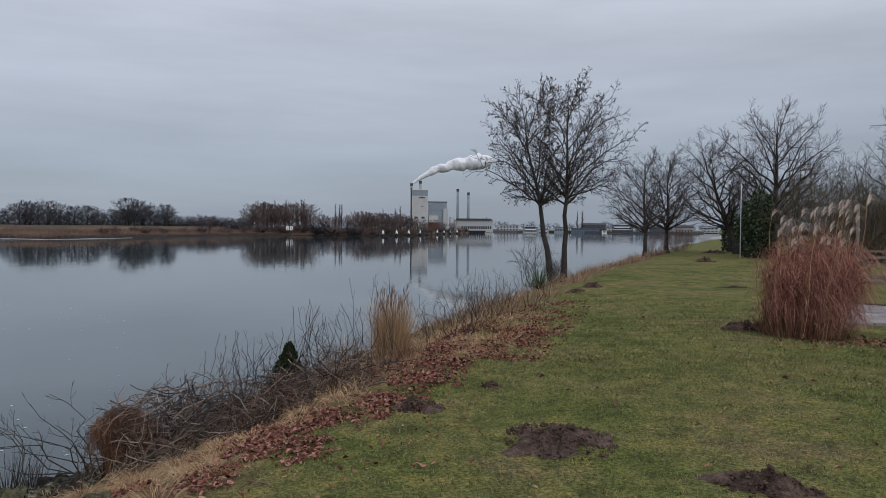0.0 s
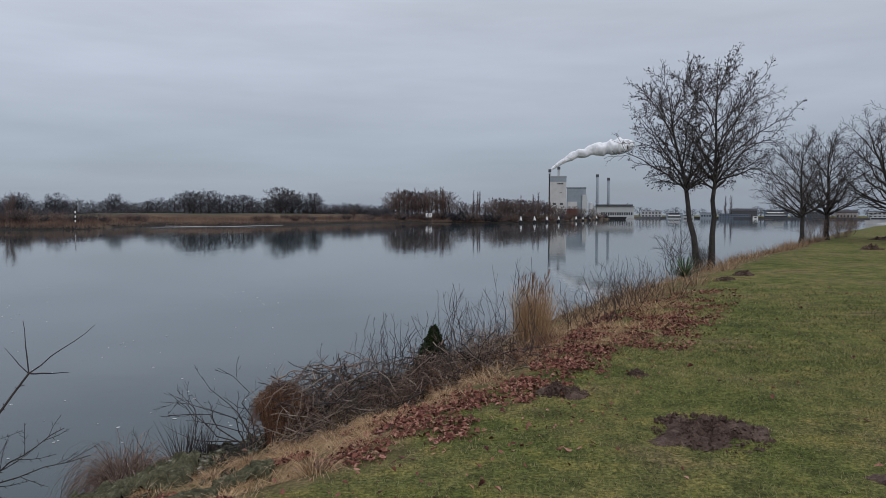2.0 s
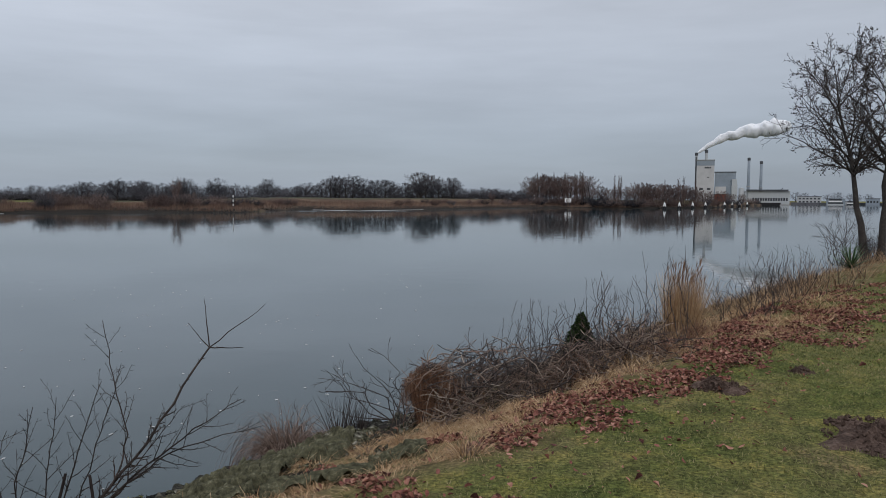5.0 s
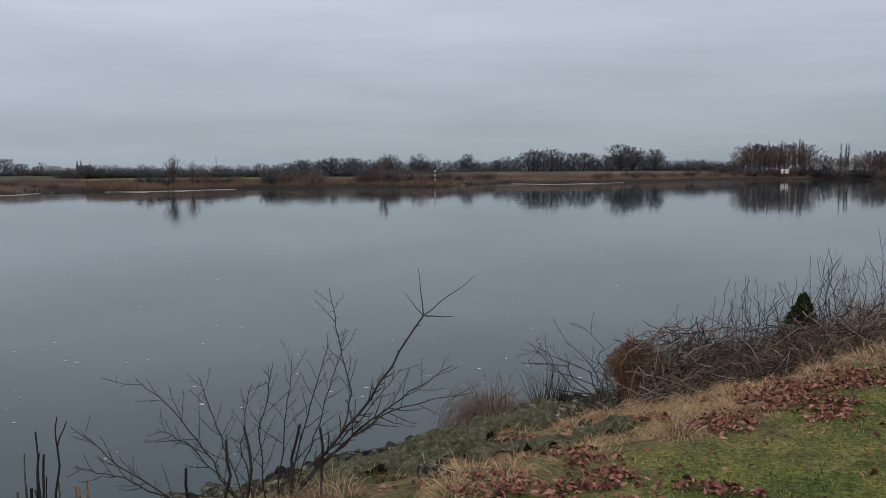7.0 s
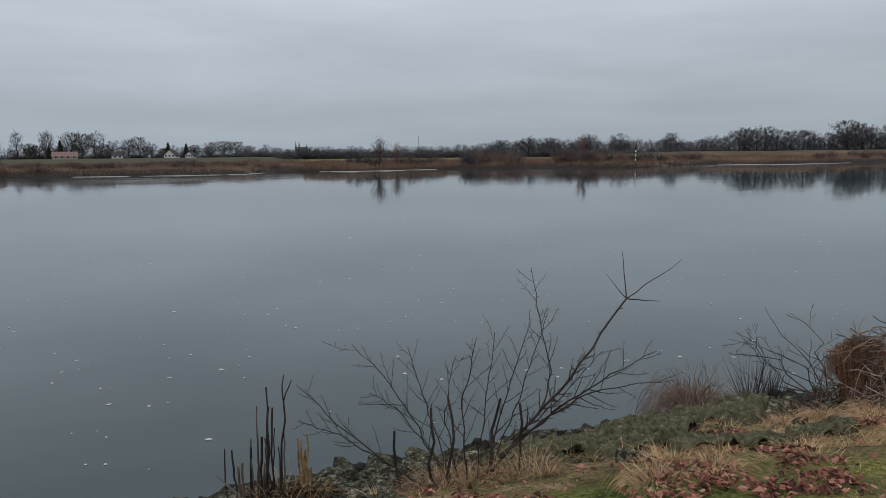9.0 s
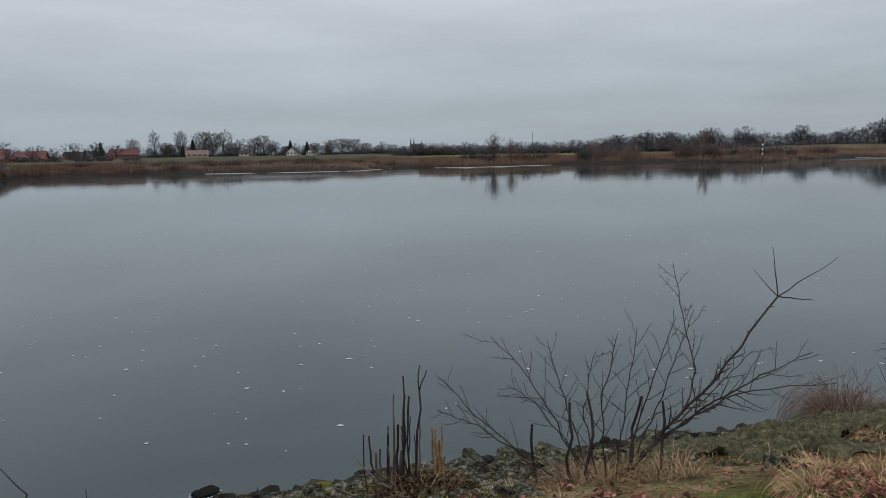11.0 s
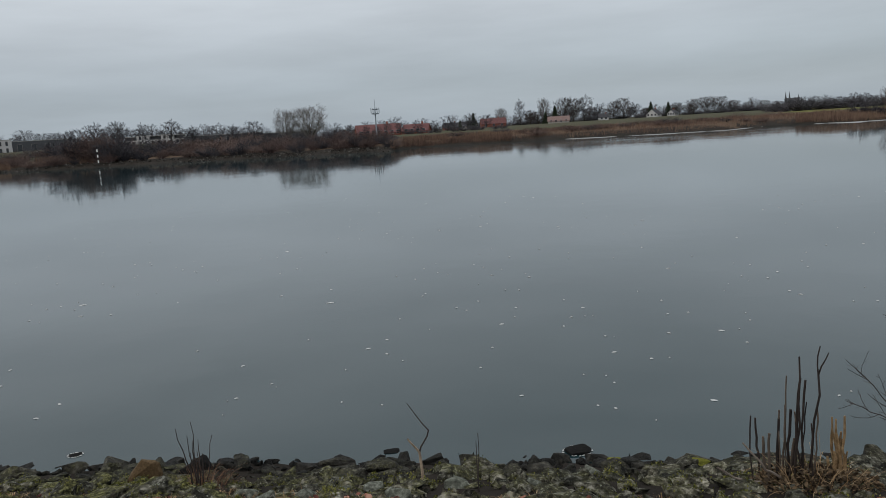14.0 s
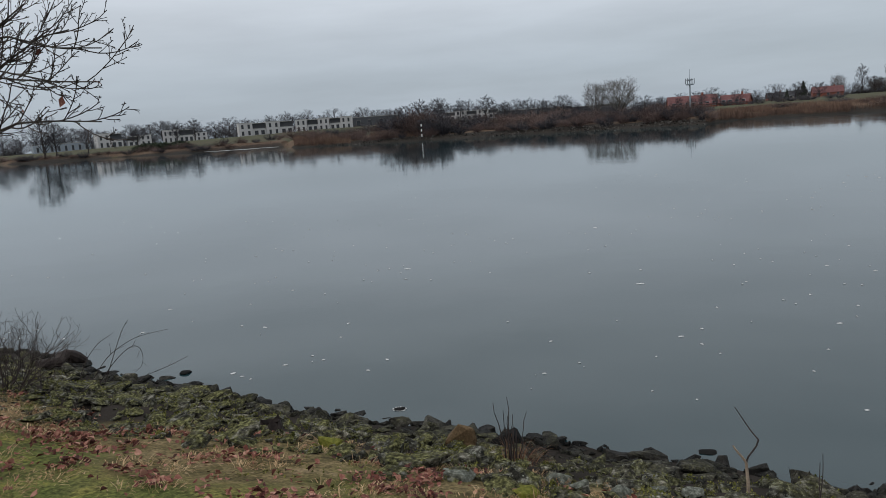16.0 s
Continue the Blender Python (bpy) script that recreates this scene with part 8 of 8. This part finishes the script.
def striped_post(az, d, h):
    ob = thing("river_mark", "black and white striped river mark post", "post", at_bearing(az, d, 0.2))
    n = 7
    for k in range(n):
        Build().tube([(0, 0, h * k / n), (0, 0, h * (k + 1) / n)], [0.11, 0.11], 10).done("band", M_PAINTW if k % 2 else M_BLACK, ob)


striped_post(36.05, 164.5, 3.1)
striped_post(109.25, 154.5, 3.5)
striped_post(8.95 + 4.9, 292, 4.0)


def spit_sign():
    """Two white boards on posts at the end of the spit wood."""
    ob = thing("river_sign", "pair of white river sign boards on dark posts", "sign", at_bearing(11.35, 288, 0.2))
    for x in (-0.68, 0.68):
        Build().tube([(x, 0, -0.5), (x, 0, 3.1)], [0.12, 0.12], 8).done("post", M_DARK, ob)
        Build().box(x - 0.52, x + 0.52, -0.13, -0.122, 1.5, 3.0).done("board", M_PAINTW, ob)
    Build().box(-0.60, -0.45, -0.16, -0.134, 1.75, 2.75).done("bar", M_BLACK, ob)
    Build().box(0.62, 0.77, -0.16, -0.134, 1.75, 2.75).done("bar", M_BLACK, ob)


spit_sign()


def dolphin(az, d, h):
    ob = thing("mooring_pile", "dark mooring pile with white painted cap", "pile", pose(*polar(az, d), WATER_Z - 2.0, 0, 0, az), "mooring piles in the river")
    for k, (x, y) in enumerate(((-0.5, 0.3), (0.5, 0.3), (0, -0.45))):
        Build().tube([(x * 1.2, y * 1.2, 0), (x * 0.7, y * 0.7, h + 1.6)], [0.27, 0.24], 8).done("post", M_BLACK, ob)
    Build().tube([(0, 0, h + 1.3), (0, 0, h + 2.2), (0, 0, h + 2.6), (0, 0, h + 3.0)], [0.42, 0.38, 0.14, 0.1], 12).done("cap", M_PAINTW, ob)


for k, (az, d) in enumerate(((4.45, 268), (3.43, 285), (2.52, 305), (1.66, 325), (0.98, 350), (0.38, 372), (-0.12, 395), (-0.6, 420), (-1.1, 440))):
    dolphin(az, d, 1.5)

# ---------------------------------------------------------------- the power station
PLANT_D = 600.0


def plant_part(name, label, az, d, category="building"):
    return thing(name, label, category, at_bearing(az, d))


def power_station():
    d = PLANT_D
    ob = plant_part("boiler_house", "tall white power station tower with dark roof band", 1.72, d)
    w, h = 12.4, 31.5
    Build().box(-w / 2, w / 2, 0, 14, -1, h - 4.4).done("wall", M_WHITE, ob)
    Build().box(-w / 2 - 0.1, w / 2 + 0.1, -0.1, 14.1, h - 4.4, h - 0.6).done("roof_band", M_STEEL, ob, "dark grey roof band")
    Build().box(-w / 2 - 0.3, w / 2 + 0.3, -0.3, 14.3, h - 0.6, h).done("parapet", M_CONC, ob)
    Build().box(-w / 2 - 1.1, -w / 2 - 0.1, 2, 6, -1, h + 2).done("duct", M_DARK, ob, "dark vertical flue duct on the edge")
    for x, hh, r in ((-w / 2 - 0.4, 37.0, 0.9), (0.4, 39.0, 0.95)):
        ch = Build().tube([(x, 5, h - 1), (x, 5, hh - 2.2)], [r, r], 12).done("stack", M_LIGHTCLAD, ob)
        Build().tube([(x, 5, hh - 2.2), (x, 5, hh)], [r * 1.25, r * 1.25], 12).done("stack_rim", M_DARK, ch)
    for k, (x, z, ww, hh) in enumerate(((-3.9, 9.0, 2.4, 1.6), (1.4, 9.0, 2.4, 1.6), (1.2, 18.2, 1.6, 0.5))):
        Build().box(x, x + ww, -0.16, -0.02, z, z + hh).done("vent", M_DARK, ob)
    # the firm's mark, as plain shapes
    for x, ww in ((-0.6, 0.9), (0.5, 1.1), (1.8, 0.9), (2.9, 1.0)):
        Build().box(x, x + ww, -0.14, -0.02, 25.0, 26.1).done("mark", M_DARK, ob)
    ob = plant_part("turbine_block", "blue-grey clad power station block", 0.38, d)
    Build().box(-7.4, 7.2, 2, 20, -1, 22.0).done("wall", M_STEEL, ob)
    Build().box(-7.7, 7.5, 1.7, 20.3, 22.0, 22.6).done("roof", M_DARK, ob)
    Build().box(4.6, 8.0, 0, 14, -1, 17.0).done("stair_tower", M_LIGHTCLAD, ob)
    Build().box(-7.4, 1.0, 0, 1.9, -1, 6.0).done("annex", M_BRICK, ob, "low brick-red annex")
    Build().box(-6.8, 0.6, -1.2, 1.9, 6.0, 11.5).done("conveyor_house", M_WHITE, ob)
    for k in range(5):
        Build().box(-6.2 + k * 2.4, -4.6 + k * 2.4, 1.86, 1.98, 15.5, 20.5).done("cladding_panel", M_STEEL, ob)
    ob = plant_part("silo_group", "grey silos and pipework of the power station", -0.55, d)
    for x, r, h in ((-3.5, 2.3, 12.5), (1.6, 2.0, 10.0), (5.0, 1.6, 8.0)):
        s = Build().tube([(x, 3, -1), (x, 3, h), (x, 3, h + 1.2)], [r, r, 0.3], 14).done("silo", M_LIGHTCLAD, ob, smooth=True)
        Build().tube([(x, 3, h), (x, 3, h + 0.2)], [r * 1.04, r * 1.04], 14).done("rim", M_CONC, s)
    for az, h in ((-1.13, 32.8), (-1.93, 30.2)):
        ob = plant_part("factory_chimney", "slim grey steel chimney with dark top", az, d, "chimney")
        Build().tube([(0, 3, -1), (0, 3, h * 0.5), (0, 3, h - 2)], [1.15, 1.0, 0.92], 12).done("shaft", M_STEEL, ob, smooth=True)
        Build().tube([(0, 3, h - 2), (0, 3, h)], [1.1, 1.1], 12).done("rim", M_DARK, ob)
        Build().tube([(0, 3, h * 0.35), (0, 3, h * 0.35 + 0.5)], [1.5, 1.5], 12).done("gallery", M_CONC, ob)
    ob = plant_part("coal_hall", "long pale industrial hall with window row", -2.45, d)
    Build().box(-14, 14, 0, 26, -1, 8.0).done("wall", M_LIGHTCLAD, ob)
    Build().box(-14.3, 14.3, -0.3, 26.3, 8.0, 8.6).done("roof", M_CONC, ob)
    Build().box(-15, 13, -2, 20, 8.9, 9.8).done("conveyor", M_DARK, ob, "dark covered conveyor on the roof")
    windows(ob, 1, 14, -11, 13, 1.6, 3, 1.2, 2.2, 0.0, M_GLASSY)
    ob = plant_part("loading_crane", "slanting dark crane jib", -3.05, d, "crane")
    Build().tube([(-3.4, 4, 9.0), (1.0, 4, 13.0), (3.2, 4, 15.8)], [0.35, 0.3, 0.2], 6).done("jib", M_DARK, ob)
    Build().box(-4.2, -2.6, 3, 5, -1, 9.2).done("cabin", M_STEEL, ob)


power_station()


def steam():
    """The billowing plume that trails from the tower's stack."""
    rng = np.random.default_rng(601)
    x0, y0 = polar(1.72, PLANT_D)
    b = Build()

    def billow(length, start, lift, thin, fat, seed):
        """A lumpy closed tube along the wind."""
        n, k = 150, 36
        t = np.linspace(0, 1, n)[:, None]
        a = np.arange(k)[None] * 2 * math.pi / k
        along = t * length
        cx = start[0] + along + 0 * a
        cz = start[1] + lift * np.tanh(along / 20) + 0.10 * along
        wide = thin + fat * t ** 0.75
        lump = 1 + 0.26 * fbm(along + seed, 4 * np.sin(a) + 3 * np.cos(a), 15.0, seed) + 0.08 * fbm(along, 5 * np.sin(a) + 4 * np.cos(a) + seed, 7.0, seed + 1) + 0.022 * fbm(along, 7 * np.sin(a) - 6 * np.cos(a), 3.6, seed + 2)
        close = np.clip(np.minimum(t / 0.02, (1 - t) / 0.12), 0.02, 1) ** 0.5
        r = wide * lump * close
        sway = 1.0 * fbm(along, 0 * a, 16.0, seed + 3) * t
        v = np.stack([cx, y0 + 5 + start[2] + r * np.cos(a), cz + sway + r * np.sin(a)], -1)
        i = np.arange(n * k).reshape(n, k)
        q = np.stack([i[:-1], np.roll(i[:-1], -1, 1), np.roll(i[1:], -1, 1), i[1:]], -1).reshape(-1, 4)
        b.add(v, q)

    billow(64, (x0 - 6.4, 36.8, 0), 12.5, 0.8, 5.8, 5)
    tagged(b.done("steam_plume", M_STEAM, smooth=True), "white steam plume drifting from the stack", "steam", kind="stuff")


steam()

# the far quay downstream
def quay_building(label, az, d, w, h, dep, mat, style, cols):
    """A low quay building: framed windows, or dark ribbon glazing between pale spandrels."""
    ob = thing("quay_building", label, "building", at_bearing(az, d, 0.5), "buildings on the far quay")
    Build().box(-w / 2, w / 2, 0, dep, 0, h).done("wall", mat, ob)
    Build().box(-w / 2 - 0.3, w / 2 + 0.3, -0.3, dep + 0.3, h, h + 0.35).done("roof", M_CONC if mat is M_DARK else M_DARK, ob)
    if style == "grid":
        windows(ob, 2, cols, -w / 2 + 0.5, w / 2 - 0.5, 0.9, h * 0.45, w / cols * 0.5, h * 0.2, 0.0, rim=M_STEEL)
    elif style == "ribbon":
        st = h / 3
        for k in range(3):
            x0, x1 = -w / 2 + 0.06 * w * k, w / 2 - 0.04 * w * ((k * 7) % 5)
            Build().box(x0, x1, -0.5, -0.01, k * st + 0.1, k * st + st * 0.5).done("spandrel", M_PAINTW if k != 1 else M_LIGHTCLAD, ob)
            Build().box(x0 + 0.4, x1 - 0.4, -0.3, -0.01, k * st + st * 0.52, k * st + st * 0.98).done("glazing_band", M_GLASSY, ob)
    else:
        Build().gable(-w / 2, w / 2, 0, dep, h + 0.36, h + 2.2).done("pitched_roof", M_TILEDARK, ob)
        windows(ob, 1, cols, -w / 2 + 0.5, w / 2 - 0.5, 0.9, 3, w / cols * 0.45, h * 0.35, 0.0, rim=M_CREAM)
    return ob


for label, az, d, w, h, dep, mat, style, cols in (
    ("low cream houses on the far quay", -4.3, 640, 9, 2.6, 8, M_CREAM, "pitched", 4),
    ("low cream houses on the far quay", -5.2, 642, 8, 2.4, 8, M_WHITE, "pitched", 3),
    ("long pale warehouse with flat white roof", -5.0, 690, 18, 5.6, 16, M_LIGHTCLAD, "grid", 6),
    ("modern white office building with glazed bands", -6.6, 650, 13, 7.4, 12, M_STEEL, "ribbon", 5),
    ("white office wing on the quay", -7.55, 655, 9, 5.6, 12, M_LIGHTCLAD, "ribbon", 3),
    ("blue-grey office block on the quay", -8.75, 665, 9.5, 7.4, 12, M_STEEL, "grid", 4),
    ("long dark blue quay shed", -10.6, 672, 24, 4.6, 12, M_QUAY, "grid", 11),
    ("dark sheds behind the quay wall", -11.3, 700, 20, 6.0, 12, M_DARK, "pitched", 7),
    ("white gatehouse on the quay", -12.0, 655, 4.0, 4.4, 6, M_PAINTW, "grid", 1),
    ("blue-grey harbour office with window bands", -13.3, 668, 18, 6.4, 14, M_QUAY, "ribbon", 5),
    ("grey harbour hall with low roof", -14.7, 672, 12, 5.4, 14, M_STEEL, "grid", 5),
    ("long dark quay building", -15.9, 690, 18, 5.2, 14, M_DARK, "grid", 8),
    ("pale low harbour sheds by the water", -17.6, 700, 16, 4.6, 14, M_CREAM, "pitched", 6),
    ("pale low harbour sheds by the water", -19.4, 705, 14, 5.6, 14, M_LIGHTCLAD, "grid", 4),
):
    quay_building(label, az, d + 12, w, h, dep, mat, style, cols)


def quay_wall():
    b = Build()
    for az in np.arange(-20, -4, 1.0):
        (x0, y0), (x1, y1) = polar(az, float(np.interp(az, BANK_AZ, BANK_D)) + 1), polar(az + 1.0, float(np.interp(az + 1, BANK_AZ, BANK_D)) + 1)
        b.add([(x0, y0, -3), (x1, y1, -3), (x1, y1, 0.2), (x0, y0, 0.2), (x0 * 1.01, y0 * 1.01, 0.2), (x1 * 1.01, y1 * 1.01, 0.2)], [(0, 1, 2, 3), (3, 2, 5, 4)])
    tagged(b.done("quay_wall", M_DARK), "dark sheet-piled quay wall", "quay", kind="structure")


quay_wall()


def barge(az, d):
    ob = thing("river_barge", "dark moored barge at the coal wharf", "boat", pose(*polar(az, d), WATER_Z, 0, 0, az))
    v = [(-7, -2, -0.6), (7, -2, -0.6), (8.4, -2.4, 1.8), (-8.4, -2.4, 1.8), (-7, 2, -0.6), (7, 2, -0.6), (8.4, 2.4, 1.8), (-8.4, 2.4, 1.8)]
    Build().add(v, [(0, 1, 2, 3), (5, 4, 7, 6), (1, 5, 6, 2), (4, 0, 3, 7), (3, 2, 6, 7)]).done("hull", M_BLACK, ob)
    Build().box(-7, -4.4, -1.6, 1.6, 1.82, 3.6).done("wheelhouse", M_DARK, ob)


barge(-2.35, 520)


def motor_boat(az, d):
    ob = thing("motor_boat", "white motor yacht moored by the far shore", "boat", pose(*polar(az, d), WATER_Z, 0, 0, az))
    v = [(-5, -1.5, -0.4), (5, -1.2, -0.4), (7, -0.2, 1.5), (-5.4, -1.7, 1.3), (-5, 1.5, -0.4), (5, 1.2, -0.4), (7, 0.2, 1.5), (-5.4, 1.7, 1.3)]
    Build().add(v, [(0, 1, 2, 3), (5, 4, 7, 6), (1, 5, 6, 2), (4, 0, 3, 7), (3, 2, 6, 7)]).done("hull", M_WHITE, ob)
    Build().box(-3.5, 2.0, -1.2, 1.2, 1.4, 2.6).done("cabin", M_WHITE, ob)
    Build().box(-3.3, 1.8, -1.24, -1.202, 1.7, 2.3).done("window", M_GLASSY, ob)


motor_boat(-19.6, 330)


def sand_flat():
    """Pale wet sand the low river leaves bare upstream; elsewhere painted gleam of ripples."""
    b = Build()
    for az0, az1, depth in ((50.5, 59.5, 9.0), (62.5, 78.0, 3.5), (119.6, 125.0, 9.0), (22.0, 30.5, 7.0)):
        az = np.linspace(az0, az1, 60)
        d = np.interp(az, BANK_AZ, BANK_D) + 1.0
        u = (az - az0) / (az1 - az0)
        w = depth * np.sin(math.pi * u) ** 0.5 * (0.7 + 0.3 * np.sin(u * 19) + 0.15 * np.sin(u * 47)) + 0.3
        x, y = -np.sin(np.radians(az)), np.cos(np.radians(az))
        v = np.concatenate([np.stack([x * (d - k * w), y * (d - k * w), np.full(60, WATER_Z + h)], 1) for k, h in ((0, 0.02), (0.5, 0.05), (1, 0.006), (1.02, -0.2))])
        i = np.arange(59)
        b.add(v, *[np.stack([i + 60 * k, i + 1 + 60 * k, i + 61 + 60 * k, i + 60 + 60 * k], 1) for k in range(3)])
    tagged(b.done("sand_flat", M_SANDGLEAM, smooth=True), "pale strip along the far waterline, wet sand and painted ripple gleam", "sand", kind="structure")


sand_flat()
